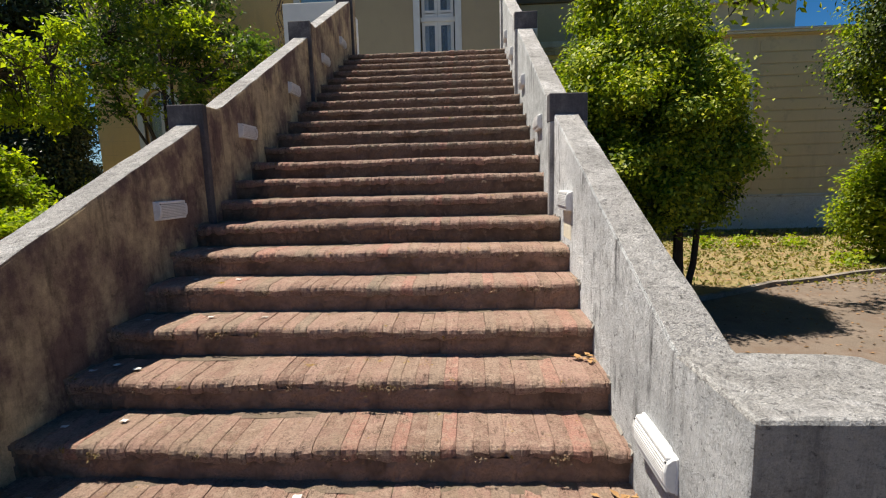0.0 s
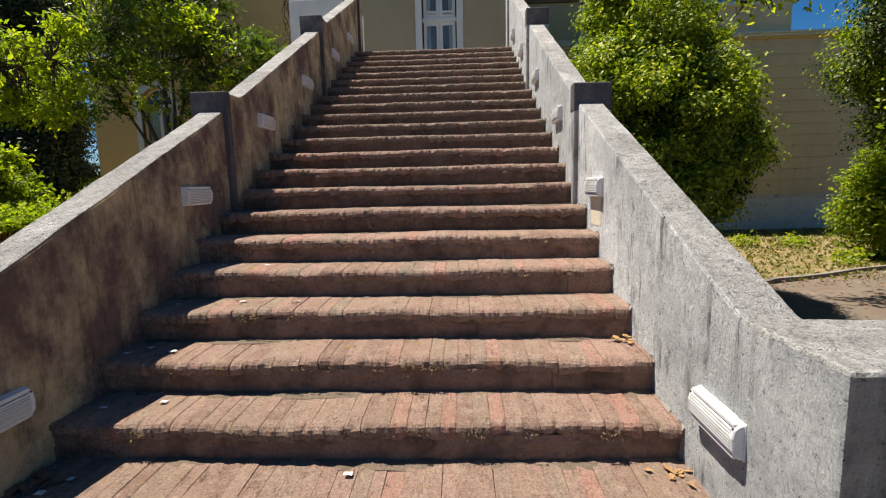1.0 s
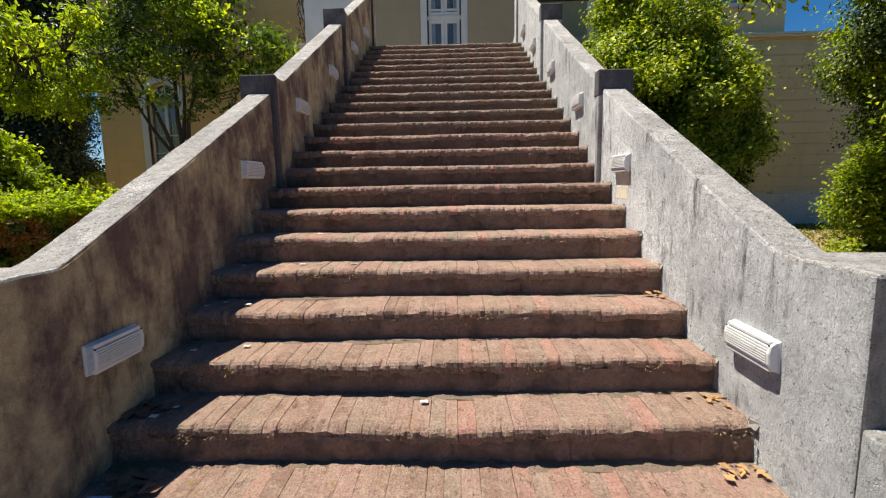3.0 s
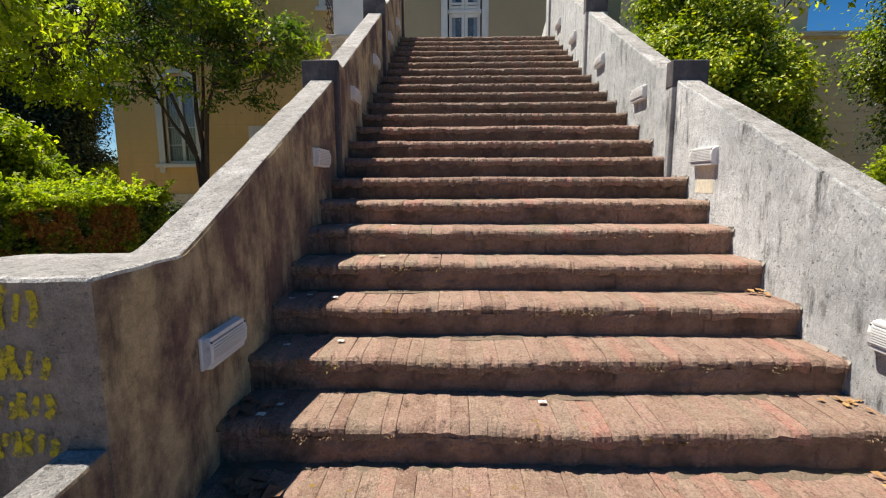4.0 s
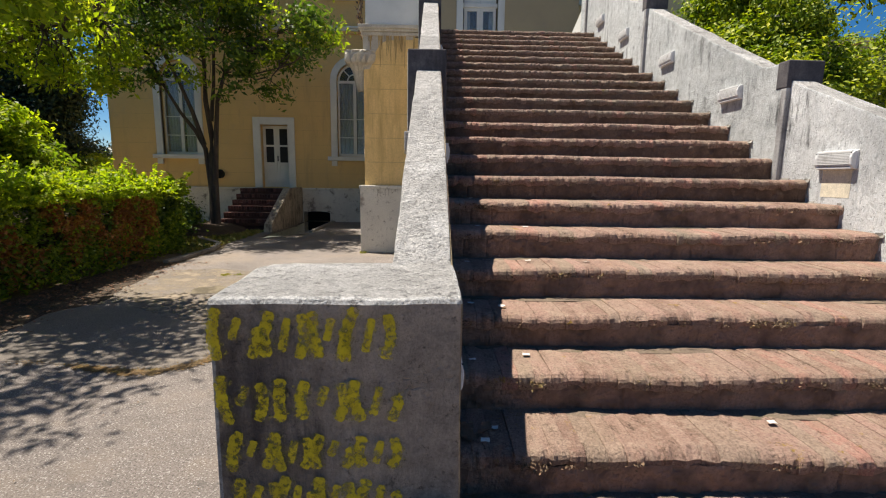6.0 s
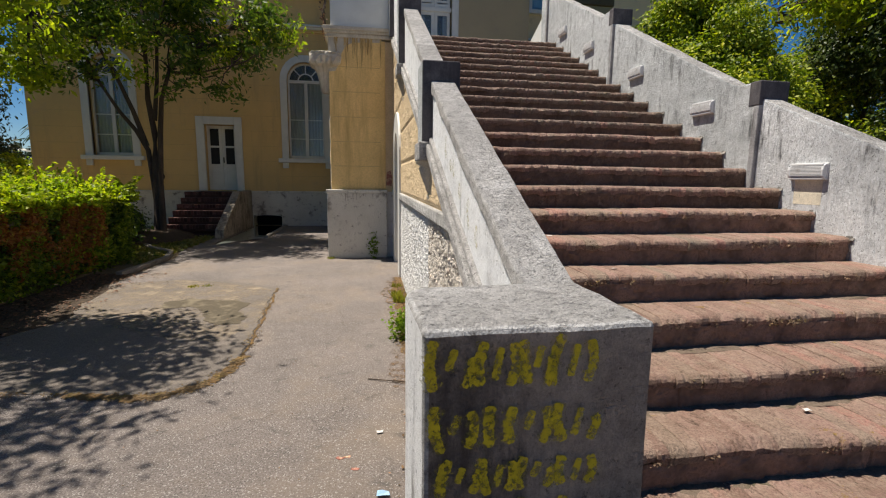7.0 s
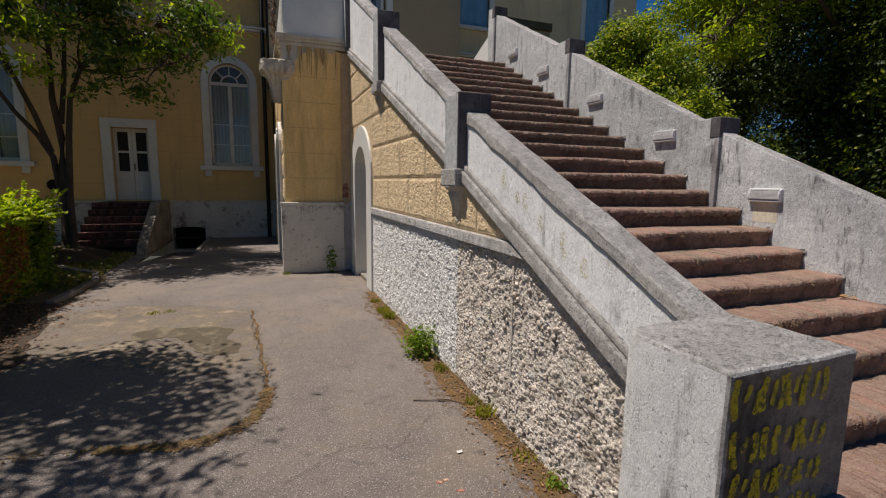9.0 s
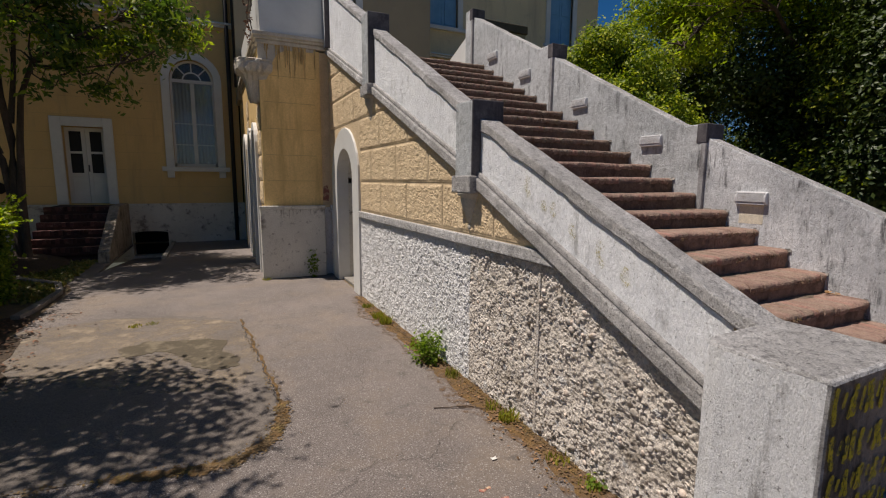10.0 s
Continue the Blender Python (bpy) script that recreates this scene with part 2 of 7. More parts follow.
# Stained plaster, darkened as well so that tree shade sits in its colour.
CHEEK = plaster("stained_shaded_cheek_plaster", (0.42, 0.36, 0.29), (0.30, 0.255, 0.21), (0.08, 0.065, 0.055), (0.52, 0.62), (0.45, 0.6), 7.0, 0.4)
PIER_STRIP = plaster("grey_pier_cement", (0.42, 0.41, 0.405), (0.30, 0.29, 0.29), (0.12, 0.115, 0.115), (0.55, 0.68), (0.48, 0.64), 8.0, 0.35)
PIER_CAP = plaster("near_black_front_cement", (0.12, 0.11, 0.115), (0.085, 0.078, 0.084), (0.05, 0.047, 0.051), (0.55, 0.7), (0.46, 0.64), 8.0, 0.35, tint=(0.2, 0.185, 0.18))
COPING = plaster("rough_coping_cement", (0.61, 0.583, 0.563), (0.45, 0.428, 0.412), (0.15, 0.14, 0.135), (0.57, 0.69), (0.6, 0.8), 5.0, 0.5, tint=(0.74, 0.715, 0.70), bump=1.0, bump_dist=0.02, grain=0.5, pit=(0.575, 0.65), stipple=0.3)
HARLING = surface("white_roughcast", (0.76, 0.745, 0.73), (0.64, 0.625, 0.61), 5.0, 75, 0.45, (0.30, 0.265, 0.23), 11.0, False, 0.57, 0.7, bump=1.0, bump_dist=0.018, blotch=((0.36, 0.33, 0.3), 3.5, 0.60, 0.72))
RUBBLE = surface("pebble_rubble", (0.79, 0.72, 0.64), (0.54, 0.475, 0.405), 11.0, 70, 0.65, (0.19, 0.155, 0.12), 8.0, False, 0.56, 0.68, bump=1.0, bump_dist=0.022, speck=((0.64, 0.61, 0.57), 20.0, 0.8), blotch=((0.27, 0.225, 0.172), 2.4, 0.54, 0.68))
ASHLAR = surface("tooled_yellow_block", (0.70, 0.54, 0.345), (0.60, 0.45, 0.28), 5.0, 55, 0.3, (0.42, 0.29, 0.17), 3.0, False, 0.58, 0.8, bump=0.8, bump_dist=0.008)
# Brighter copy of the yellow stucco; stronger light is put into its colour.
STUCCO_LIT = surface("lit_yellow_stucco", (0.83, 0.585, 0.26), (0.70, 0.48, 0.205), 1.4, 45, 0.22, (0.50, 0.33, 0.13), 4.0, True, 0.50, 0.70, bump=0.4, blotch=((0.62, 0.43, 0.19), 2.0, 0.52, 0.70))
STUCCO = surface("yellow_stucco", (0.71, 0.485, 0.212), (0.63, 0.425, 0.185), 0.9, 45, 0.16, (0.50, 0.34, 0.165), 2.6, True, 0.54, 0.76, bump=0.3, blotch=((0.60, 0.42, 0.21), 3.0, 0.55, 0.72))
STUCCO_PALE = surface("faded_beige_stucco", (0.42, 0.335, 0.212), (0.36, 0.29, 0.188), 0.8, 45, 0.14, (0.37, 0.29, 0.19), 1.3, True, 0.55, 0.75, bump=0.25, blotch=((0.35, 0.285, 0.195), 2.4, 0.56, 0.7))
STUCCO_WING = surface("pale_wing_stucco", (0.74, 0.60, 0.37), (0.66, 0.53, 0.33), 0.8, 45, 0.14, (0.52, 0.41, 0.27), 1.3, True, 0.55, 0.75, bump=0.25, blotch=((0.52, 0.42, 0.28), 2.4, 0.56, 0.7))
PLINTH = surface("peeling_plinth_plaster", (0.68, 0.645, 0.575), (0.56, 0.525, 0.465), 1.6, 50, 0.25, (0.22, 0.19, 0.17), 2.6, False, 0.55, 0.66, bump=0.5, blotch=((0.20, 0.175, 0.155), 9.0, 0.58, 0.68))
WHITE = surface("white_paint", (0.70, 0.69, 0.655), (0.61, 0.60, 0.57), 2.5, 60, 0.08, (0.5, 0.48, 0.44), 2.5, True, 0.62, 0.85, rough=0.55, bump=0.12)
STONE_TRIM = surface("crumbling_stone_trim", (0.55, 0.50, 0.42), (0.42, 0.37, 0.30), 4.0, 60, 0.3, (0.24, 0.2, 0.16), 3.0, True, 0.5, 0.72, bump=0.7)
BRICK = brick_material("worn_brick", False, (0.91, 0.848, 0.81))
# Upper steps use darker washes of the same brick, shade put into colour.
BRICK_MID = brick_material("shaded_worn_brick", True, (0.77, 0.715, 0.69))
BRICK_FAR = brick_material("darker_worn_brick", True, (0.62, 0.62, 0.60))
MORTAR = surface("dirty_mortar", (0.17, 0.125, 0.10), (0.12, 0.088, 0.072), 8.0, 90, 0.35, (0.17, 0.13, 0.10), 6.0, False, 0.6, 0.75, bump=0.7, bump_dist=0.012)
GRIT = surface("packed_dirt", (0.215, 0.16, 0.122), (0.16, 0.12, 0.09), 6.0, 90, 0.45, (0.12, 0.10, 0.055), 7.0, False, 0.5, 0.7, bump=0.9, bump_dist=0.014)
# Risers: dirt brown, darkened further because shade is put into the colour.
RISER = surface("shade_toned_dirty_riser", (0.325, 0.205, 0.15), (0.23, 0.143, 0.105), 3.5, 80, 0.45, (0.13, 0.085, 0.062), 5.0, False, 0.46, 0.64, bump=0.9, bump_dist=0.012, blotch=((0.225, 0.16, 0.115), 13.0, 0.56, 0.7))
RISER_HIGH = surface("deep_shade_dirty_riser", (0.19, 0.125, 0.09), (0.14, 0.092, 0.066), 3.5, 80, 0.45, (0.09, 0.058, 0.043), 5.0, False, 0.46, 0.64, bump=0.9, bump_dist=0.012, blotch=((0.24, 0.17, 0.12), 13.0, 0.56, 0.7))
DARK_BRICK = surface("maroon_step_brick", (0.085, 0.042, 0.037), (0.06, 0.032, 0.028), 5.0, 70, 0.35, (0.17, 0.13, 0.115), 6.0, False, 0.6, 0.75, bump=0.5)
STEP_BRICK = surface("worn_maroon_header", (0.105, 0.05, 0.045), (0.07, 0.036, 0.032), 7.0, 70, 0.4, (0.19, 0.125, 0.11), 9.0, False, 0.55, 0.7, bump=0.6, island_tint=0.5)
ASPHALT = surface("old_asphalt", (0.242, 0.205, 0.186), (0.165, 0.142, 0.13), 0.9, 90, 1.0, (0.245, 0.197, 0.158), 0.8, False, 0.48, 0.68, bump=1.0, bump_dist=0.016, speck=((0.41, 0.372, 0.348), 165.0, 0.77), blotch=((0.112, 0.10, 0.093), 5.0, 0.55, 0.70))
PEBBLE = surface("pale_river_pebble", (0.66, 0.60, 0.53), (0.46, 0.405, 0.345), 14.0, 90, 0.4, (0.36, 0.30, 0.24), 22.0, False, 0.52, 0.64, bump=0.6, bump_dist=0.006, random_tint=0.35)
DUST = surface("worn_brown_paving", (0.225, 0.19, 0.162), (0.16, 0.139, 0.123), 0.9, 100, 0.8, (0.13, 0.113, 0.10), 1.3, False, 0.54, 0.66, bump=1.0, bump_dist=0.012, blotch=((0.255, 0.21, 0.165), 2.6, 0.55, 0.70))
PATH_DUST = surface("dusty_path", (0.20, 0.155, 0.125), (0.145, 0.115, 0.092), 1.2, 80, 0.45, (0.15, 0.105, 0.08), 2.5, False, 0.5, 0.66, bump=0.8, bump_dist=0.01, blotch=((0.24, 0.19, 0.15), 3.5, 0.56, 0.7))
HOLLOW = surface("bare_brown_hollow", (0.125, 0.102, 0.07), (0.085, 0.07, 0.05), 2.0, 90, 0.5, (0.20, 0.165, 0.115), 4.0, False, 0.5, 0.62, bump=0.9, bump_dist=0.012)
RUSTY = surface("rusty_dry_moss", (0.26, 0.155, 0.06), (0.17, 0.10, 0.045), 9.0, 90, 0.5, (0.13, 0.10, 0.06), 14.0, False, 0.5, 0.62, bump=1.0, bump_dist=0.02)
EARTH = surface("dry_earth", (0.20, 0.145, 0.09), (0.13, 0.095, 0.06), 1.4, 60, 0.5, (0.25, 0.2, 0.1), 2.0, False, 0.5, 0.7, bump=0.9, bump_dist=0.02)
DRY_GRASS = surface("dry_lawn", (0.33, 0.245, 0.125), (0.235, 0.178, 0.09), 1.2, 50, 0.5, (0.12, 0.14, 0.04), 1.6, False, 0.5, 0.7, bump=0.9, bump_dist=0.02)
BED_EARTH = surface("dark_brown_bed_earth", (0.095, 0.068, 0.048), (0.06, 0.043, 0.032), 2.4, 60, 0.6, (0.13, 0.09, 0.055), 5.0, False, 0.54, 0.7, bump=0.9, bump_dist=0.025)
KERB_OLD = surface("weathered_kerb", (0.30, 0.265, 0.24), (0.20, 0.175, 0.155), 4.0, 60, 0.5, (0.07, 0.058, 0.046), 3.0, False, 0.5, 0.66, bump=0.9, bump_dist=0.012)
KERB = surface("kerb_stone", (0.30, 0.275, 0.245), (0.22, 0.205, 0.18), 3.0, 60, 0.35, (0.14, 0.125, 0.108), 3.0, False, 0.5, 0.7, bump=0.6)
LAMP_WHITE = surface("lamp_housing", (0.70, 0.70, 0.70), (0.62, 0.62, 0.62), 6.0, 60, 0.1, (0.36, 0.34, 0.31), 12.0, False, 0.56, 0.75, rough=0.5, bump=0.05)
LAMP_DARK = surface("lamp_lens", (0.36, 0.36, 0.365), (0.30, 0.30, 0.305), 6.0, 60, 0.1, rough=0.35, bump=0.0)
BEIGE_PATCH = plaster("beige_repair_cement", (0.74, 0.66, 0.52), (0.66, 0.60, 0.49), (0.3, 0.26, 0.2), (0.58, 0.7), (0.5, 0.66), 9.0, 0.3)
SPRAY = spray_material("yellow_spray_paint", (0.62, 0.47, 0.02), (0.44, 0.33, 0.02), 60.0, 0.34, 0.56)
SPRAY_MIST = spray_material("thin_yellow_overspray", (0.52, 0.41, 0.05), (0.42, 0.33, 0.06), 120.0, 0.52, 0.74)
SAND_FILM = spray_material("thin_sandy_dust", (0.30, 0.243, 0.18), (0.235, 0.187, 0.14), 2.6, 0.40, 0.66)
FOOT_DIRT = spray_material("rusty_wall_foot_dirt", (0.23, 0.145, 0.085), (0.15, 0.098, 0.062), 14.0, 0.46, 0.66)
SPRAY_FAINT = spray_material("faint_yellow_spray", (0.72, 0.62, 0.22), (0.66, 0.58, 0.3), 60.0, 0.48, 0.72)
BARK = surface("grey_brown_bark", (0.105, 0.075, 0.056), (0.07, 0.05, 0.039), 6.0, 40, 0.4, (0.045, 0.034, 0.028), 9.0, True, 0.45, 0.65, bump=0.9, bump_dist=0.02)
RUST = surface("run_off_stain", (0.33, 0.215, 0.09), (0.25, 0.16, 0.07), 9.0, 60, 0.35, (0.56, 0.39, 0.175), 14.0, True, 0.42, 0.58, bump=0.2)
RED_PAINT = surface("faded_red_paint", (0.34, 0.12, 0.095), (0.27, 0.13, 0.10), 9.0, 60, 0.4, (0.55, 0.40, 0.26), 16.0, False, 0.48, 0.6, bump=0.5)
RUST_PALE = surface("scored_joint_dirt", (0.46, 0.31, 0.145), (0.64, 0.45, 0.205), 6.0, 60, 0.3, bump=0.1)
PLINTH_STAIN = surface("plinth_stain", (0.30, 0.27, 0.24), (0.38, 0.35, 0.3), 8.0, 60, 0.3, (0.5, 0.47, 0.41), 14.0, True, 0.45, 0.6, bump=0.2)
PIPE = surface("dark_downpipe", (0.05, 0.045, 0.045), (0.035, 0.032, 0.032), 5.0, 60, 0.2, rough=0.6, bump=0.1)
# Near-black for backings and the flue: unlit depth put into colour.
BLACK = surface("unlit_depth_black", (0.012, 0.012, 0.012), (0.008, 0.008, 0.008), 5.0, 60, 0.1, bump=0.0)
CURTAIN = surface("pale_curtain", (0.66, 0.66, 0.66), (0.56, 0.56, 0.56), 6.0, 40, 0.08, (0.42, 0.42, 0.42), 3.0, True, 0.5, 0.75, bump=0.15)
BLUE_SHUTTER = surface("faded_blue_paint", (0.20, 0.40, 0.58), (0.15, 0.33, 0.50), 3.0, 50, 0.1, (0.3, 0.45, 0.58), 3.0, True, 0.55, 0.75, rough=0.5, bump=0.1)
WOOD = surface("weathered_wood", (0.13, 0.105, 0.07), (0.10, 0.08, 0.055), 5.0, 50, 0.3, bump=0.4)
METAL = surface("dark_metal", (0.06, 0.06, 0.06), (0.04, 0.04, 0.04), 5.0, 60, 0.1, rough=0.4, bump=0.0)
DRY_LEAF = surface("dry_leaf", (0.27, 0.165, 0.085), (0.17, 0.10, 0.052), 20.0, 80, 0.3, island_tint=0.5, bump=0.2)
HEAP_LEAF = surface("orange_dry_leaf", (0.44, 0.26, 0.11), (0.28, 0.155, 0.07), 20.0, 80, 0.3, island_tint=0.5, bump=0.2)
DEAD_LEAF = surface("dead_brown_leaf", (0.22, 0.12, 0.075), (0.15, 0.085, 0.055), 20.0, 80, 0.35, island_tint=0.4, bump=0.3)
PALE_BLUE = surface("pale_blue_tissue", (0.36, 0.52, 0.68), (0.26, 0.42, 0.60), 30.0, 80, 0.2, bump=0.3)
LITTER = surface("pale_litter", (0.66, 0.64, 0.60), (0.54, 0.52, 0.48), 20.0, 80, 0.2, bump=0.2)
MOSS = surface("dry_moss", (0.25, 0.165, 0.085), (0.16, 0.115, 0.065), 8.0, 80, 0.5, (0.30, 0.22, 0.06), 6.0, False, 0.5, 0.7, bump=0.9, bump_dist=0.02, island_tint=0.35)
CRUMB = surface("dry_root_crumbs", (0.20, 0.14, 0.09), (0.13, 0.088, 0.058), 8.0, 80, 0.4, (0.27, 0.20, 0.08), 7.0, False, 0.56, 0.62, bump=0.3, island_tint=0.4)
CRACK = surface("crack_dirt", (0.07, 0.06, 0.055), (0.05, 0.045, 0.04), 9.0, 60, 0.3, bump=0.3)
MESH_PANE = surface("dark_wire_pane", (0.022, 0.022, 0.024), (0.016, 0.016, 0.018), 8.0, 60, 0.2, rough=0.45, bump=0.2)
GLASS = glass_material("window_glass", (0.75, 0.8, 0.82))
LEAF_MID = leaf_material("green_leaves", [(0, (0.085, 0.14, 0.015)), (0.4, (0.155, 0.225, 0.022)), (0.75, (0.24, 0.305, 0.028)), (1, (0.36, 0.385, 0.036))], 0.55, 0.5)
LEAF_BRIGHT = leaf_material("yellow_green_leaves", [(0, (0.14, 0.195, 0.014)), (0.5, (0.265, 0.325, 0.024)), (1, (0.42, 0.42, 0.034))], 0.64, 0.5)
LEAF_LIME = leaf_material("fresh_lime_shoots", [(0, (0.14, 0.21, 0.014)), (0.5, (0.30, 0.375, 0.02)), (1, (0.46, 0.46, 0.03))], 0.56, 0.5)
LEAF_DEEP = leaf_material("deep_green_leaves", [(0, (0.048, 0.088, 0.02)), (0.5, (0.095, 0.15, 0.025)), (0.9, (0.17, 0.22, 0.028)), (1, (0.28, 0.29, 0.035))], 0.42, 0.5)
LEAF_GLOSS = leaf_material("glossy_mixed_leaves", [(0, (0.055, 0.10, 0.012)), (0.3, (0.13, 0.195, 0.017)), (0.6, (0.25, 0.315, 0.024)), (0.88, (0.40, 0.425, 0.033)), (1, (0.51, 0.485, 0.04))], 0.5, 0.52)
LEAF_CREST = leaf_material("dense_evergreen_leaves", [(0, (0.06, 0.105, 0.012)), (0.3, (0.15, 0.215, 0.018)), (0.6, (0.29, 0.35, 0.026)), (0.9, (0.44, 0.46, 0.035)), (1, (0.54, 0.51, 0.04))], 0.36, 0.52)
# Very dark leaves: shade among the foliage is put into their colour.
LEAF_SHADE = leaf_material("shade_dark_leaves", [(0, (0.02, 0.038, 0.008)), (0.5, (0.038, 0.065, 0.011)), (1, (0.078, 0.105, 0.016))], 0.2, 0.45)
LEAF_CONIFER = leaf_material("dark_conifer_needles", [(0, (0.012, 0.028, 0.014)), (0.6, (0.022, 0.045, 0.02)), (1, (0.04, 0.07, 0.03))], 0.2)
LEAF_RED = leaf_material("reddish_leaves", [(0, (0.17, 0.06, 0.025)), (0.45, (0.30, 0.115, 0.045)), (0.8, (0.38, 0.19, 0.06)), (1, (0.24, 0.22, 0.035))], 0.5)
WEED = leaf_material("weed_leaves", [(0, (0.10, 0.17, 0.02)), (1, (0.24, 0.32, 0.04))], 0.4, 0.6)
TUFT = leaf_material("yellow_green_grass", [(0, (0.30, 0.22, 0.06)), (0.35, (0.33, 0.30, 0.05)), (1, (0.20, 0.25, 0.03))], 0.35)
STRAW = leaf_material("dry_grass_blades", [(0, (0.26, 0.2, 0.07)), (0.6, (0.2, 0.19, 0.05)), (1, (0.1, 0.14, 0.03))], 0.3)


# ---- mesh helpers ----
rng = np.random.default_rng(7)


def finish(name, bm, material, smooth=False):
    me = bpy.data.meshes.new(name)
    bm.normal_update()
    bm.to_mesh(me)
    bm.free()
    me.materials.append(material)
    if smooth:
        for p in me.polygons:
            p.use_smooth = True
    return me


def part(name, bm, material, parent=None, label="", smooth=False):
    ob = new(name, finish(name, bm, material, smooth))
    ob.parent = parent
    if label:
        ob["label"] = label
    return ob


def root(name, label, category, group="", kind="", at=(0, 0, 0)):
    ob = new(name)
    ob.empty_display_size = 0.1
    ob.location = at
    return tagged(ob, label, category, group, kind)


def data_mesh(name, verts, faces, material, smooth=False):
    me = bpy.data.meshes.new(name)
    me.from_pydata([tuple(v) for v in verts], [], [tuple(f) for f in faces])
    me.update()
    me.materials.append(material)
    if smooth:
        me.polygons.foreach_set("use_smooth", [True] * len(me.polygons))
    return me


def add_box(bm, x0, x1, y0, y1, z0, z1, bevel=0.0, segments=2):
    r = bmesh.ops.create_cube(bm, size=1.0, matrix=Matrix.Translation(((x0 + x1) / 2, (y0 + y1) / 2, (z0 + z1) / 2)) @ Matrix.Diagonal((abs(x1 - x0), abs(y1 - y0), abs(z1 - z0), 1)))
    if bevel:
        edges = {e for v in r["verts"] for e in v.link_edges}
        bmesh.ops.bevel(bm, geom=list(edges), offset=bevel, segments=segments, affect="EDGES", profile=0.5)
    return bm


def box(x0, x1, y0, y1, z0, z1, bevel=0.0, segments=2):
    return add_box(bmesh.new(), x0, x1, y0, y1, z0, z1, bevel, segments)


def add_prism(bm, outline, axis, a, b):
    """A closed outline in the two other axes, drawn out along axis from a to b."""
    def place(u, v, w):
        return {"x": (w, u, v), "y": (u, w, v), "z": (u, v, w)}[axis]
    lo = [bm.verts.new(place(u, v, a)) for u, v in outline]
    hi = [bm.verts.new(place(u, v, b)) for u, v in outline]
    n = len(outline)
    faces = [bm.faces.new(lo), bm.faces.new(hi)]
    for i in range(n):
        faces.append(bm.faces.new((lo[i], lo[(i + 1) % n], hi[(i + 1) % n], hi[i])))
    bmesh.ops.recalc_face_normals(bm, faces=faces)
    return bm


def prism(outline, axis, a, b):
    return add_prism(bmesh.new(), outline, axis, a, b)


def soften(bm, offset, segments=2, sharp=0.5):
    edges = [e for e in bm.edges if len(e.link_faces) == 2 and e.calc_face_angle(0) > sharp]
    bmesh.ops.bevel(bm, geom=edges, offset=offset, segments=segments, affect="EDGES", profile=0.5, clamp_overlap=True)
    return bm


def add_cylinder(bm, p0, p1, r0, r1, sides=10):
    p0, p1 = Vector(p0), Vector(p1)
    d = p1 - p0
    m = Matrix.Translation((p0 + p1) / 2) @ d.to_track_quat("Z", "Y").to_matrix().to_4x4()
    bmesh.ops.create_cone(bm, cap_ends=True, segments=sides, radius1=r0, radius2=r1, depth=d.length, matrix=m)
    return bm


def wear(bm, amount, scale=3.0):
    """Uneven hand-made surface."""
    for v in bm.verts:
        n = noise.noise_vector(v.co * scale)
        v.co += n * amount
    return bm


def cell_noise(u, v, size, seed):
    """Distance to the nearest scattered stone centre and that stone's own number, over arrays u, v."""
    r = np.random.default_rng(seed)
    table = r.random((256, 256, 3))
    iu, iv = np.floor(u / size).astype(int), np.floor(v / size).astype(int)
    best, own = np.full(u.shape, 9.0), np.zeros(u.shape)
    for du in (-1, 0, 1):
        for dv in (-1, 0, 1):
            t = table[(iu + du) % 256, (iv + dv) % 256]
            d = np.hypot((iu + du + t[..., 0]) - u / size, (iv + dv + t[..., 1]) - v / size)
            near = d < best
            best, own = np.where(near, d, best), np.where(near, t[..., 2], own)
    return best, own


def value_noise(u, v, size, seed):
    table = np.random.default_rng(seed).random((256, 256))
    x, y = u / size, v / size
    ix, iy = np.floor(x).astype(int), np.floor(y).astype(int)
    fx, fy = x - ix, y - iy
    fx, fy = fx * fx * (3 - 2 * fx), fy * fy * (3 - 2 * fy)
    g = lambda a, b: table[a % 256, b % 256]
    return (g(ix, iy) * (1 - fx) + g(ix + 1, iy) * fx) * (1 - fy) + (g(ix, iy + 1) * (1 - fx) + g(ix + 1, iy + 1) * fx) * fy


# ---- foliage ----
def leaf_mesh(name, centres, size, material, up=0.5, long=1.0, spread=0.35, outward=None):
    """Small folded leaves, one at each centre."""
    n = len(centres)
    nrm = rng.normal(size=(n, 3))
    if outward is not None:
        nrm = nrm * 0.6 + outward * 1.3
    nrm[:, 2] += up * 2
    nrm /= np.linalg.norm(nrm, axis=1, keepdims=True)
    d = rng.normal(size=(n, 3))
    d -= (d * nrm).sum(1, keepdims=True) * nrm
    d /= np.linalg.norm(d, axis=1, keepdims=True)
    side = np.cross(nrm, d)
    s = size * rng.uniform(1 - spread, 1 + spread, (n, 1))
    l, w = s * long, s * 0.42
    verts = np.stack([centres - d * l * 0.5, centres + side * w + nrm * s * 0.12, centres + d * l * 0.5 - nrm * s * 0.06, centres - side * w + nrm * s * 0.12], 1).reshape(-1, 3)
    k = np.arange(n)[:, None] * 4
    faces = np.concatenate([k + [0, 2, 1], k + [0, 3, 2]], 1).reshape(-1, 3)
    me = bpy.data.meshes.new(name)
    me.vertices.add(len(verts))
    me.vertices.foreach_set("co", verts.astype(np.float32).ravel())
    me.loops.add(faces.size)
    me.loops.foreach_set("vertex_index", faces.astype(np.int32).ravel())
    me.polygons.add(len(faces))
    me.polygons.foreach_set("loop_start", np.arange(0, faces.size, 3, dtype=np.int32))
    me.update(calc_edges=True)
    me.materials.append(material)
    return me


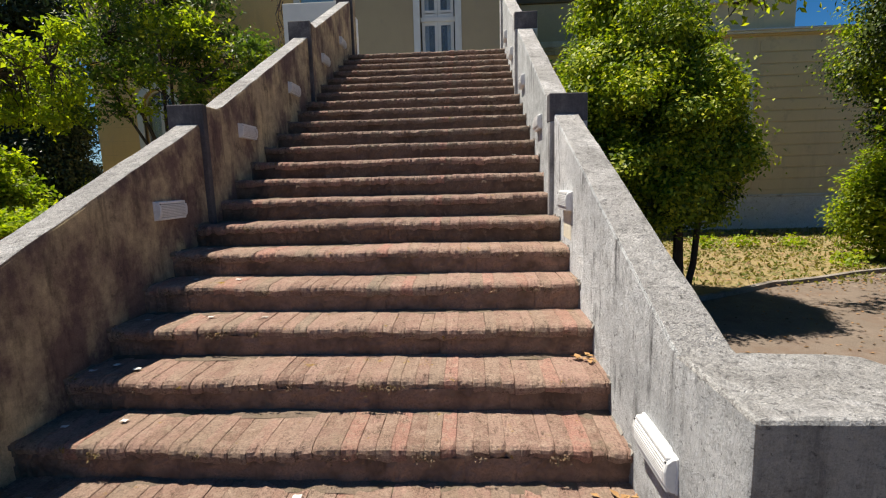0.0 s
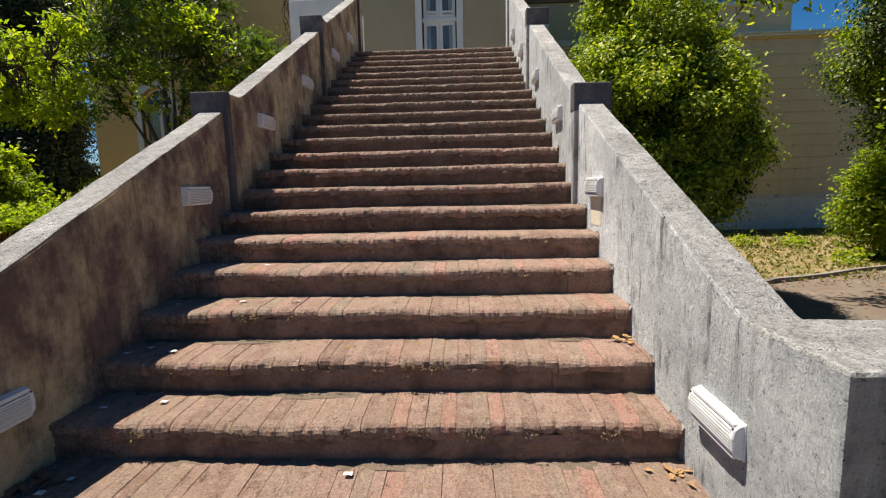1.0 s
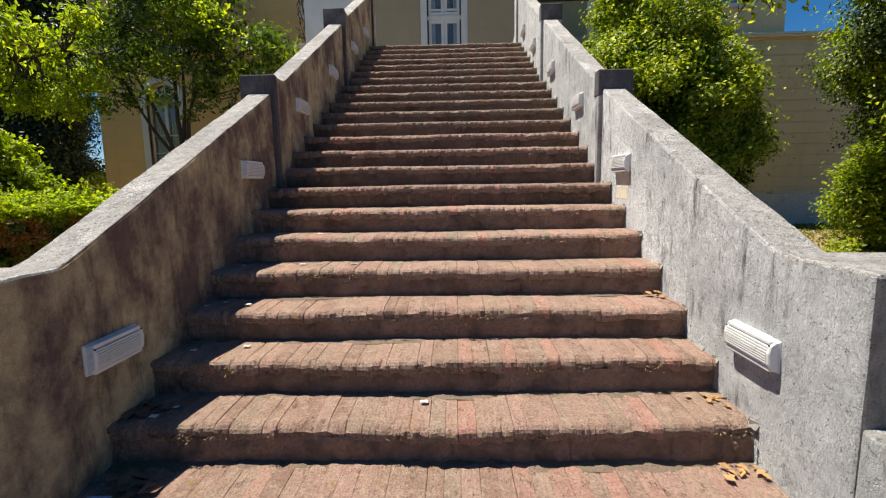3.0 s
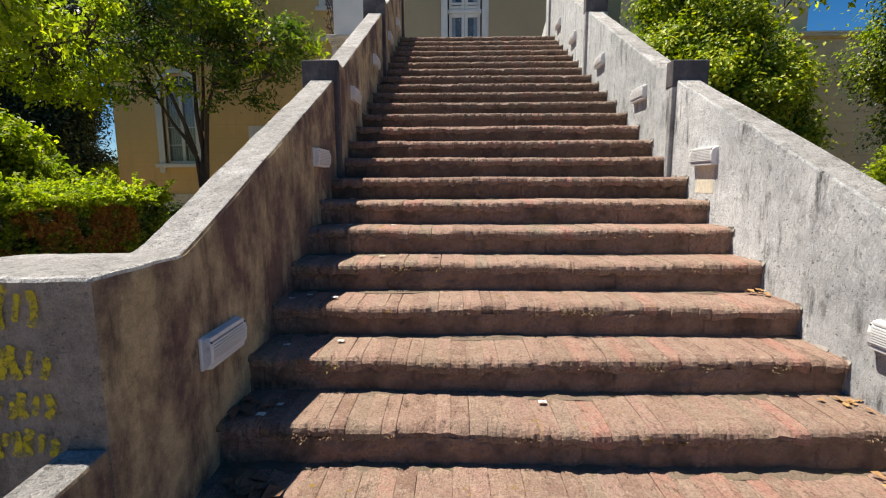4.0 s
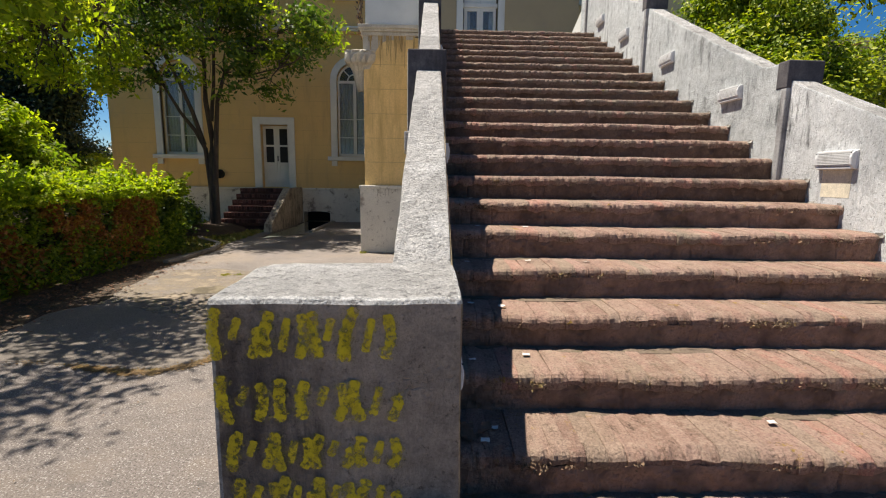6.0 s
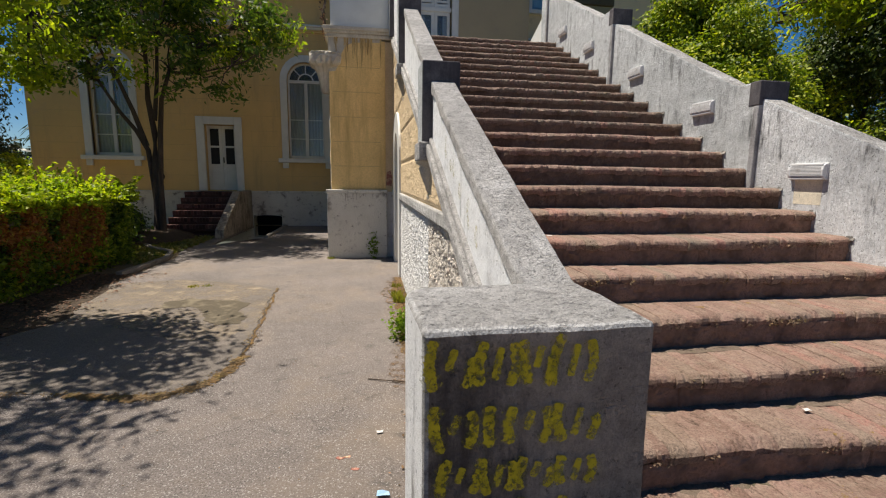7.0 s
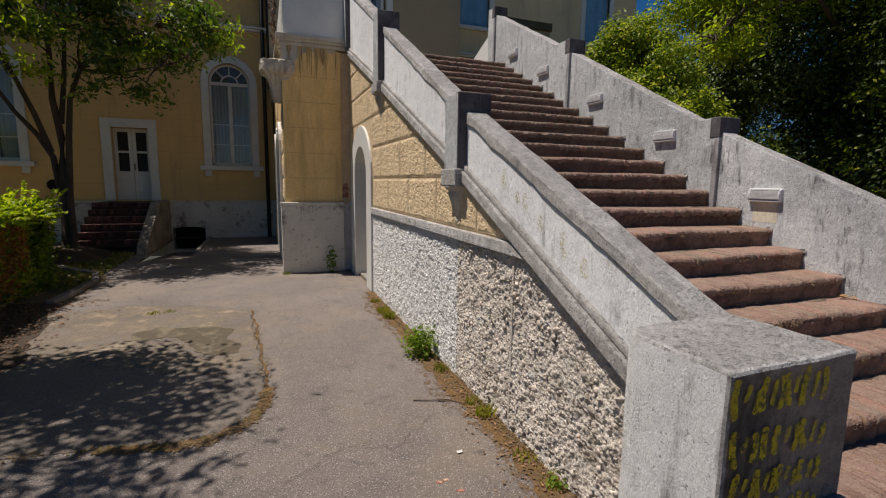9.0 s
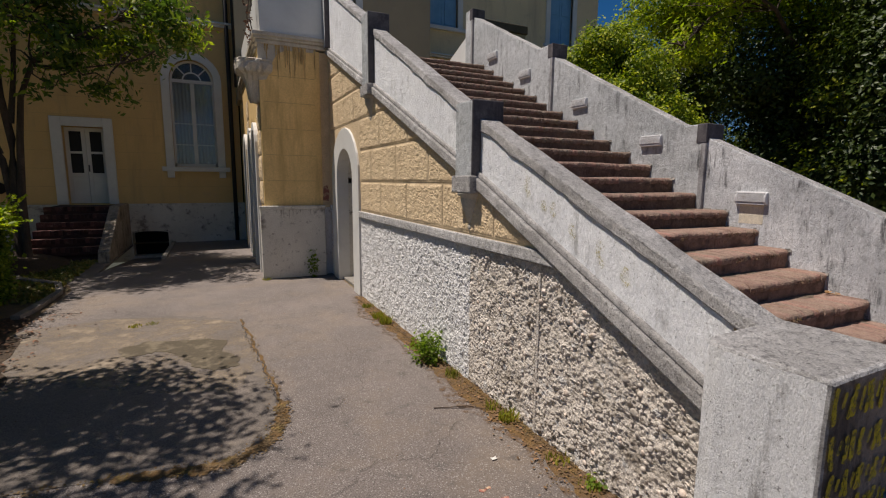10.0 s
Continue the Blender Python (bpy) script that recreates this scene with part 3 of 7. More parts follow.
def clumps(blobs, count, per=26, radius=0.22, shell=0.55):
    """Leaf centres gathered in twig-end clumps inside ellipsoids (x, y, z, rx, ry, rz)."""
    vol = np.array([b[3] * b[4] * b[5] for b in blobs]) ** 0.67
    pick = rng.choice(len(blobs), size=max(1, count // per), p=vol / vol.sum())
    b = np.array(blobs)[pick]
    d = rng.normal(size=(len(b), 3))
    d /= np.linalg.norm(d, axis=1, keepdims=True)
    r = shell + (1 - shell) * rng.random((len(b), 1)) ** 0.7
    wob = 0.86 + 0.28 * rng.random((len(b), 1))
    c = b[:, :3] + d * r * b[:, 3:6] * wob
    out = c[:, None] + np.clip(rng.normal(size=(len(b), per, 3)), -1.9, 1.9) * radius * (0.55 + 0.9 * rng.random((len(b), 1, 1))) * np.array([1, 1, 0.7])
    outd = np.repeat(d[:, None], per, 1)
    return out.reshape(-1, 3), outd.reshape(-1, 3)


def limb(bm, pts, r0, r1, sides=8):
    """A tapered, bent limb through the points."""
    pts = [Vector(p) for p in pts]
    rings = []
    for i, p in enumerate(pts):
        d = (pts[min(i + 1, len(pts) - 1)] - pts[max(i - 1, 0)]).normalized()
        q = d.to_track_quat("Z", "Y").to_matrix()
        r = r0 + (r1 - r0) * i / (len(pts) - 1)
        rings.append([bm.verts.new(p + q @ Vector((math.cos(a) * r, math.sin(a) * r, 0))) for a in np.linspace(0, 2 * math.pi, sides, endpoint=False)])
    for a, b in zip(rings, rings[1:]):
        for i in range(sides):
            bm.faces.new((a[i], a[(i + 1) % sides], b[(i + 1) % sides], b[i]))
    bm.faces.new(rings[0])
    bm.faces.new(rings[-1])
    return bm


def bent(p0, p1, sag=0.2, n=6, wob=0.08):
    p0, p1 = Vector(p0), Vector(p1)
    out = []
    for i in range(n):
        t = i / (n - 1)
        p = p0.lerp(p1, t)
        p.z += sag * math.sin(math.pi * t)
        if 0 < i < n - 1:
            p += Vector(rng.normal(size=3)) * wob
        out.append(p)
    return out


def tree(name, label, category, base, stems, blobs, leaf, count, material, per=26, radius=0.22, shell=0.45, up=0.5, long=1.2, twigs=40, group="", second=None, second_size=None):
    """stems: (points, start radius, end radius); twigs run from stem points to the crown."""
    t = root(name, label, category, group, at=base)
    o = Vector(base)
    bm = bmesh.new()
    ends = []
    for pts, r0, r1 in stems:
        limb(bm, [Vector(p) - o for p in pts], r0, r1)
        ends += [Vector(p) for p in pts[len(pts) // 2:]]
    part("trunk", bm, BARK, t, smooth=True)
    if twigs:
        bm = bmesh.new()
        for i in range(twigs):
            b = blobs[int(rng.integers(len(blobs)))]
            d = rng.normal(size=3)
            d /= np.linalg.norm(d)
            tip = Vector(np.array(b[:3]) + d * np.array(b[3:6]) * 0.85)
            s = min(ends, key=lambda e: (e - tip).length + float(rng.random()) * 0.6)
            limb(bm, [p - o for p in bent(s, tip, 0.1, 5, 0.06)], 0.022, 0.006, 5)
        tagged(part("branchwork", bm, BARK, t, smooth=True), kind="stuff")
    c, d = clumps(blobs, count, per, radius, shell)
    crown = new("crown", leaf_mesh("crown", c - np.array(base), leaf, material, up, long, outward=d))
    crown.parent = t
    if second:
        c, d = clumps(second[0], second[1], per, radius, shell)
        crown = new("crown", leaf_mesh("crown", c - np.array(base), second_size or leaf, second[2], up, long, outward=d))
        crown.parent = t
    return t


# ---- ground ----
WELL = (-5.84, -4.88, 13.2, 17.8)
bm = bmesh.new()
for xa, xb, ya, yb in ((-600, 600, -600, WELL[2]), (-600, 600, WELL[3], 600), (-600, WELL[0], WELL[2], WELL[3]), (WELL[1], 600, WELL[2], WELL[3])):
    bm.faces.new([bm.verts.new((x, y, -0.004)) for x, y in ((xa, ya), (xb, ya), (xb, yb), (xa, yb))])
tagged(part("ground", bm, EARTH), "dry brown earth ground reaching to the horizon", "ground", kind="structure")
bm = prism([(-6.15, -14), (14, -14), (14, 8.6), (8.6, 9.6), (5.4, 8.9), (3.2, 8.2), (1.66, 8.2), (1.66, 2.72), (-1.6, 2.72), (-1.62, 17.8), (-4.88, 17.8), (-4.88, 13.2), (-5.84, 13.2), (-5.84, 17.8), (-6.15, 17.8), (-6.15, 12.4), (-5.9, 11.6)], "z", -0.05, 0.0)
tagged(part("pavement", bm, ASPHALT), "old grey cracked asphalt yard beside the staircase", "pavement", kind="structure")
tagged(part("path", prism([(3.2, 1.0), (14, 1.0), (14, 10.9), (9.0, 10.75), (7.6, 10.3), (6.8, 9.93), (6.2, 9.7), (5.7, 9.55), (5.0, 9.13), (4.3, 8.75), (3.2, 8.25)], "z", 0.0, 0.004), PATH_DUST), "dusty light brown path with leaf bits", "path", kind="structure")
bm = prism([(2.0, 8.22), (3.2, 8.32), (4.3, 8.8), (5.0, 9.18), (5.7, 9.6), (6.2, 9.75), (6.8, 9.98), (7.6, 10.35), (9.0, 10.8), (16, 12.2), (16, 18.2), (2.0, 18.2)], "z", -0.05, 0.012)
tagged(part("lawn", bm, DRY_GRASS), "dry patchy lawn strip with fallen leaves below the facade", "lawn", kind="structure")


# ---- staircase ----
HALF, RUN, RISE, Y0, Z0 = 1.5, 0.354, 0.1778, 3.385, 0.49
STEPS = 22


def nosing(k):
    """The front edge of step k: its y and the height of its tread."""
    return Y0 + (0.335 * k if k <= 6 else 2.01 + 0.358 * (k - 6)), Z0 + RISE * k


stairs = root("staircase", "long outdoor flight of worn brick steps between plastered walls", "staircase", kind="structure")
def dirt_strip(k, y1, z):
    """Packed dirt that thins out forwards from the foot of the next riser."""
    nx, ny = 90, 6
    xx, yy = np.meshgrid(np.linspace(-HALF, HALF, nx + 1), np.linspace(0, 1, ny + 1), indexing="ij")
    h = 0.010 * yy + 0.010 * (value_noise(xx, yy * 0.1 + k * 5.0, 0.07, 71) - 0.5) + 0.008 * (value_noise(xx, yy * 0.1 + k * 7.0, 0.25, 73) - 0.5) - 0.006
    verts = np.stack([xx, y1 - 0.05 + 0.09 * yy, z + h], -1).reshape(-1, 3)
    q = np.arange((nx + 1) * (ny + 1)).reshape(nx + 1, ny + 1)
    faces = np.stack([q[:-1, :-1], q[1:, :-1], q[1:, 1:], q[:-1, 1:]], -1).reshape(-1, 4)
    ob = new("dirt_strip", data_mesh("dirt_strip", verts, faces, GRIT))
    ob.parent = stairs


for k in range(-2, STEPS):
    y, z = nosing(k)
    y1 = nosing(k + 1)[0] if k < STEPS - 1 else 11.4
    bm = box(-HALF, HALF, y + 0.055, y1 + 0.05, max(z - 0.5, -0.05), z - 0.045)
    add_box(bm, -HALF, HALF, y + 0.14, y1 + 0.05, z - 0.045, z - 0.013)
    part("riser", bm, MORTAR, stairs)
    dirt_strip(k, y1, z)


# ---- stair walls ----
P2, P3, P4 = 5.62, 8.52, 11.15
TOP1, TOP2, TOP3, TOP4 = 1.256, 2.53, 4.095, 5.45
PIER = 0.30
PIER_FOOT = (1.86, 3.13, 4.25)


def ramp_wall(side, outer):
    """One flank: ramps with copings, piers, the big end pier and the low wing wall."""
    s = -1 if side == "left" else 1
    shift = 0.0 if s < 0 else 0.1
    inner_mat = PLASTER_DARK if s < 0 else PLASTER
    w = root("stair_wall_" + side, "grey plastered stair parapet with cement coping and square piers", "parapet wall", kind="structure")
    xi, xo = s * 1.45, s * 1.62
    spans = [(3.22 + shift, P2 + shift, TOP1, 2.37), (P2 + PIER + shift, P3 + shift * 0.3, TOP2 - 0.01, 3.88), (P3 + PIER + shift, P4 + shift, TOP3 - 0.02, 5.28)]
    for i, (ya, yb, za, zb) in enumerate(spans):
        slope = (zb - za) / (yb - ya - 0.12)
        top = [(ya, za), (ya + 0.05, za + 0.012), (ya + 0.12, za + 0.04), (yb, zb)] if i == 0 else [(ya - 0.12, za), (ya, za + 0.02), (ya + 0.1, za + 0.05), (yb, zb)]
        foot = [(yb, nosing(21)[1] - 0.1 if i == 2 else zb - 1.3), (ya - (0 if i == 0 else 0.1), max(za - 1.35, 0.0))]
        if i == 0:
            foot = [(yb, 0.3), (ya, 0.0)]
        bm = prism([(y, z - 0.016) for y, z in top] + foot, "x", xi, xo)
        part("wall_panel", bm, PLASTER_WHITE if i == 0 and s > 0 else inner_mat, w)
        run = np.linspace(top[0][0], top[-1][0], 46)
        line = np.interp(run, [p[0] for p in top], [p[1] for p in top])
        rag = 0.088 + 0.022 * (value_noise(run, run * 0 + i, 0.14, 91) - 0.5) + 0.014 * (value_noise(run, run * 0 + i, 0.05, 93) - 0.5)
        bm = prism([(float(y), float(z)) for y, z in zip(run, line)] + [(float(y), float(z - r)) for y, z, r in zip(run[::-1], line[::-1], rag[::-1])], "x", xi + s * 0.003, s * 1.646)
        soften(bm, 0.010, 2, 0.9)
        bm.normal_update()
        for f in bm.faces:
            if f.normal.x * s < -0.75:
                f.material_index = 1
        for v in bm.verts:
            d = noise.noise_vector(v.co * 4) * 0.006 + noise.noise_vector(v.co * 17) * 0.003
            v.co += Vector((d.x * 0.15 if v.co.x * s < 1.5 else d.x, d.y, d.z))
        ob = part("coping", bm, COPING, w, "rough grey cement coping")
        ob.data.materials.append(PLASTER_WHITE if i == 0 and s > 0 else inner_mat)
    # square piers
    for i, (y, z) in enumerate(((P2, TOP2), (P3, TOP3), (P4, TOP4))):
        y += shift if i != 1 else shift * 0.3
        base = nosing(int((y - Y0) / RUN))[1] - 0.5
        foot = PIER_FOOT[i]
        bm = soften(box(s * 1.415, s * 1.60, y, y + PIER, base, z), 0.015)
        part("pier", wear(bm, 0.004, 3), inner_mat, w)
        bm = soften(box(s * 1.60, s * 1.72, y, y + PIER, foot, z), 0.015)
        part("pier", wear(bm, 0.004, 3), PLASTER, w)
        # pier fronts much darker than their sides, on the right only near the top
        if s < 0:
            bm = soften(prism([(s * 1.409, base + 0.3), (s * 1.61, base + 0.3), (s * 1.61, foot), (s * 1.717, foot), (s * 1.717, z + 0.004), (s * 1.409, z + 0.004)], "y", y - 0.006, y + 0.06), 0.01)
            part("pier_face", wear(bm, 0.003, 3), PIER_CAP, w, "near-black cement pier face")
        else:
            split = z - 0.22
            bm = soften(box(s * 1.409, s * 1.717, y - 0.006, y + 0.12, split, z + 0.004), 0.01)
            part("pier_face", wear(bm, 0.003, 3), PIER_CAP, w, "near-black cement pier face")
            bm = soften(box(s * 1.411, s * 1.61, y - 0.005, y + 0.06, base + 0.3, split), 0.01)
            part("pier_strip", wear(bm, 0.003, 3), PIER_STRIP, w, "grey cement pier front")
    # end pier, with a top that runs back into the ramp
    y0, y1 = 2.80 + shift, 3.235 + shift
    bm = bmesh.new()
    out = [(s * 1.445, y0), (s * 2.03, y0), (s * 2.045, y1 - 0.09), (s * 2.02, y1 - 0.02), (s * 1.95, y1 + 0.01), (s * 1.66, y1 + 0.02), (s * 1.445, y1 + 0.02)]
    add_prism(bm, out, "z", 0.0, TOP1 + 0.004)
    bmesh.ops.subdivide_edges(bm, edges=[e for e in bm.edges if e.calc_length() > 0.2], cuts=7, use_grid_fill=True)
    soften(bm, 0.014, 2)
    bm.normal_update()
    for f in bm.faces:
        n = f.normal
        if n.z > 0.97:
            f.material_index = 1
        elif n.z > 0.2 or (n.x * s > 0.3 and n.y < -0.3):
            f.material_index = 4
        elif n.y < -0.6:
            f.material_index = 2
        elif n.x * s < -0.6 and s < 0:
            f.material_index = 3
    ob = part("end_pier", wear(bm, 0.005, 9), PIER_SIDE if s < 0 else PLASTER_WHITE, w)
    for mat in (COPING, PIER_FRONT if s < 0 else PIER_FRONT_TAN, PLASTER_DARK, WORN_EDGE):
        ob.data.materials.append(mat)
    # low wing wall in front, ending in a squat block
    bm = soften(prism([(2.42 + shift, 0.0), (y0, 0.0), (y0, 0.75), (2.42 + shift, 0.72)], "x", s * 1.447, s * 1.585), 0.012)
    bm.normal_update()
    for f in bm.faces:
        if f.normal.x * s < -0.6:
            f.material_index = 1
    ob = part("wing_wall", wear(bm, 0.004, 4), COPING, w, "pale worn cement top")
    ob.data.materials.append(inner_mat)
    part("wing_block", wear(soften(box(s * 1.40, s * 1.68, 2.10 + shift, 2.43 + shift, 0.0, 0.62), 0.035, 3), 0.006, 4), COPING, w)
    return w


wall_left = ramp_wall("left", -1.64)
wall_right = ramp_wall("right", 1.64)


def slope_line(y):
    """Height of the foot of the parapet on the flank."""
    return float(np.interp(y, (2.8, 3.48, 5.55, 8.62, 12.05), (0.48, 0.80, 1.76, 3.07, 4.47)))


# flank mouldings under the left parapet
OUTER = [((3.22, 3.27, 3.34, P2), (TOP1, TOP1 + 0.012, TOP1 + 0.04, 2.37)), ((P2 + PIER - 0.12, P2 + PIER, P2 + PIER + 0.1, P3), (TOP2, TOP2 + 0.02, TOP2 + 0.05, 3.87)), ((P3 + PIER - 0.12, P3 + PIER, P3 + PIER + 0.1, P4), (TOP3, TOP3 + 0.02, TOP3 + 0.05, 5.28))]
for ya, yb in ((3.36, P2 + 0.02), (P2 + PIER - 0.02, P3 + 0.02), (P3 + PIER - 0.02, 12.0)):
    bm = prism([(ya, slope_line(ya)), (yb, slope_line(yb)), (yb, slope_line(yb) + 0.10), (ya, slope_line(ya) + 0.10)], "x", -1.60, -1.685)
    part("moulding", wear(soften(bm, 0.012), 0.004, 4), COPING, wall_left)
    bm = prism([(ya, slope_line(ya) + 0.10), (yb, slope_line(yb) + 0.10), (yb, slope_line(yb) + 0.15), (ya, slope_line(ya) + 0.15)], "x", -1.60, -1.66)
    part("moulding", soften(bm, 0.012), COPING, wall_left)
    span = OUTER[ya > 5] if ya < 8 else OUTER[2]
    line_top = lambda q: float(np.interp(q, span[0], span[1])) - 0.06
    steps = [ya + (yb - ya) * j / 8 for j in range(9)]
    part("wall_panel", prism([(q, slope_line(q) + 0.1) for q in steps] + [(q, max(line_top(q), slope_line(q) + 0.16)) for q in reversed(steps)], "x", -1.5, -1.632), FLANK, wall_left)

# flank core
part("flank_core", prism([(3.2, 0), (9.33, 0), (9.33, 1.3), (4.55, 1.3), (3.2, slope_line(3.2) + 0.05)], "x", -1.5, -1.60), PLASTER, wall_left)
part("flank_core", prism([(4.55, 1.3), (9.33, 1.3)] + [(y, slope_line(y) + 0.05) for y in (9.33, 8.62, 5.55, 4.55)], "x", -1.5, -1.63), ASHLAR, wall_left)
part("flank_core", prism([(11.05, 0), (11.4, 0), (11.4, slope_line(11.4) + 0.05), (11.05, slope_line(11.05) + 0.05)], "x", -1.5, -1.63), ASHLAR, wall_left)
part("flank_core", prism([(9.33, 2.6), (11.05, 2.6), (11.05, slope_line(11.05) + 0.05), (9.33, slope_line(9.33) + 0.05)], "x", -1.5, -1.63), ASHLAR, wall_left)
for side in (-1, 1):
    arc = [(10.19 + side * 0.6 * math.cos(a), 1.885 + 0.57 * math.sin(a)) for a in np.linspace(0, math.pi / 2, 8)]
    part("flank_core", prism(arc + [(10.19, 2.6), (10.19 + side * 0.86, 2.6), (10.19 + side * 0.86, 1.2), (10.19 + side * 0.6, 1.2)], "x", -1.5, -1.632), ASHLAR, wall_left)
part("flank_core", prism([(3.2, 0), (11.4, 0), (11.4, slope_line(11.4) + 0.3), (3.2, slope_line(3.2) + 0.3)], "x", 1.5, 1.62), PLASTER, wall_right)


def relief_panel(name, ya, yb, za, zb, x, depth, size, material, parent, step=0.02, seed=3, top=None, margin=0.0, label="", mixed=0.5):
    """A stony face turned to -x: a fine grid pushed out by scattered stones, cut off under the line top(y)."""
    ny, nz = max(2, int((yb - ya) / step)), max(2, int((zb - za) / step))
    yy, zz = np.meshgrid(np.linspace(ya, yb, ny + 1), np.linspace(za, zb, nz + 1), indexing="ij")
    if top is not None:
        zz = np.minimum(zz, np.vectorize(top)(yy))
    wy = yy + size * 0.5 * (value_noise(yy, zz, size * 0.8, seed + 6) - 0.5)
    wz = zz + size * 0.5 * (value_noise(yy, zz, size * 0.8, seed + 7) - 0.5)
    f1, own = cell_noise(wy, wz, size, seed)
    f2, own2 = cell_noise(wy + 3, wz, size * 0.5, seed + 1)
    h = np.clip(1.0 - f1, 0, 1) * (0.25 + 0.8 * own) * (1 - mixed) + np.clip(1.0 - f2, 0, 1) * (0.2 + 0.8 * own2) * mixed
    h = h * (0.35 + 0.9 * value_noise(yy, zz, size * 3.0, seed + 8))
    h += 0.35 * value_noise(yy, zz, size * 1.6, seed + 2) + 0.35 * value_noise(yy, zz, size * 0.4, seed + 4) - 0.15
    h = np.clip(h, 0, 1.6) * depth
    if margin:
        lim = zb if top is None else np.minimum(zb, np.vectorize(top)(yy))
        edge = np.minimum(np.minimum(yy - ya, yb - yy), np.minimum(zz - za, lim - zz))
        h *= np.clip((edge - margin * 0.4) / margin, 0, 1)
    verts = np.stack([x - h, yy, zz], -1).reshape(-1, 3)
    k = np.arange((ny + 1) * (nz + 1)).reshape(ny + 1, nz + 1)
    faces = np.stack([k[:-1, :-1], k[:-1, 1:], k[1:, 1:], k[1:, :-1]], -1).reshape(-1, 4)
    me = data_mesh(name, verts, faces, material, False)
    ob = new(name, me)
    ob.parent = parent
    if label:
        ob["label"] = label
    return ob


# rubble and roughcast foot of the flank
def under(y):
    return slope_line(y) + 0.01


relief_panel("rubble_facing", 3.24, 4.72, 0.0, 1.40, -1.622, 0.033, 0.036, RUBBLE, wall_left, 0.0085, 11, under, label="grey pebble rubble facing")
relief_panel("rubble_facing", 4.76, 5.75, 0.0, 1.27, -1.622, 0.033, 0.036, RUBBLE, wall_left, 0.0085, 15, under, label="grey pebble rubble facing")
relief_panel("roughcast_facing", 5.75, 9.29, 0.0, 1.27, -1.622, 0.026, 0.029, HARLING, wall_left, 0.0105, 21, label="white painted roughcast")
relief_panel("roughcast_facing", 11.09, 11.3, 0.0, 1.30, -1.622, 0.036, 0.05, HARLING, wall_left, 0.018, 23, label="white painted roughcast")
part("joint_strip", box(-1.60, -1.645, 4.725, 4.755, 0.0, 1.30, 0.006), RUBBLE, wall_left)
bm = prism([(4.42, 1.275), (9.29, 1.275), (9.29, 1.375), (4.62, 1.375)], "x", -1.60, -1.672)
part("string_band", wear(soften(bm, 0.01), 0.007, 5), WORN_EDGE, wall_left)
part("string_band", soften(box(-1.60, -1.672, 11.09, 11.3, 1.275, 1.375), 0.01), PLASTER, wall_left)

# tooled yellow blocks in courses above the band
COURSES = [1.38, 1.83, 2.30, 2.77, 3.24, 3.70, 4.15]
for i, (za, zb) in enumerate(zip(COURSES, COURSES[1:])):
    start = float(np.interp(za + 0.06, (0.80, 1.76, 3.07, 4.47), (3.48, 5.55, 8.62, 12.05)))
    y = 11.28
    first = True
    while y > start:
        length = (0.62 if first and i % 2 else 0.98) * (0.94 + 0.12 * random.random())
        first = False
        ya = max(y - length, start - 0.9)
        pieces = [(ya, y)]
        if za < 2.6:
            clear = 0.92 if za < 1.9 else (0.84 if za < 2.32 else 0.5)
            cuts = []
            for a, b in pieces:
                if b > 10.19 - clear and a < 10.19 + clear:
                    if b > 10.19 + clear + 0.08:
                        cuts.append((10.19 + clear, b))
                    if a < 10.19 - clear - 0.08:
                        cuts.append((a, 10.19 - clear))
                else:
                    cuts.append((a, b))
            pieces = cuts
        for a, b in pieces:
            if under(b - 0.02) > za + 0.03:
                relief_panel("block", a + 0.008, b - 0.008, za + 0.01, zb - 0.006, -1.634, 0.016, 0.022, ASHLAR, wall_left, 0.0115, 31 + i, under, 0.02)
        y = ya

# corbels under the piers
for y, z in ((P2, 1.78), (P3, 3.05)):
    bm = soften(box(-1.60, -1.745, y - 0.02, y + PIER + 0.02, z - 0.03, z + 0.12), 0.012)
    part("corbel_block", wear(bm, 0.004, 4), COPING, wall_left)
    bm = bmesh.new()
    prev = None
    yc = y + PIER / 2
    for zz, rr, dd in ((z - 0.03, 0.15, 0.12), (z - 0.05, 0.145, 0.12), (z - 0.07, 0.11, 0.09), (z - 0.09, 0.105, 0.10), (z - 0.15, 0.085, 0.085), (z - 0.22, 0.06, 0.06), (z - 0.28, 0.042, 0.042), (z - 0.30, 0.022, 0.025), (z - 0.32, 0.04, 0.042), (z - 0.35, 0.036, 0.038), (z - 0.39, 0.008, 0.01)):
        ring = [bm.verts.new((-1.61 - dd * max(0.0, math.sin(a)) * 1.1 * (1 + 0.08 * (j % 2)), yc + rr * math.cos(a) * (1 + 0.06 * (j % 2)), zz)) for j, a in enumerate(np.linspace(0, math.pi, 13))]
        if prev:
            for a, b, c, d in zip(prev, prev[1:], ring[1:], ring):
                bm.faces.new((a, b, c, d))
        prev = ring
    bmesh.ops.recalc_face_normals(bm, faces=bm.faces[:])
    part("corbel", bm, STONE_TRIM, wall_left, "fluted stone drop corbel", True)


def arch_points(c, half, spring, n=14, rise=1.0):
    return [(c + half * math.cos(a), spring + half * rise * math.sin(a)) for a in np.linspace(0, math.pi, n)]


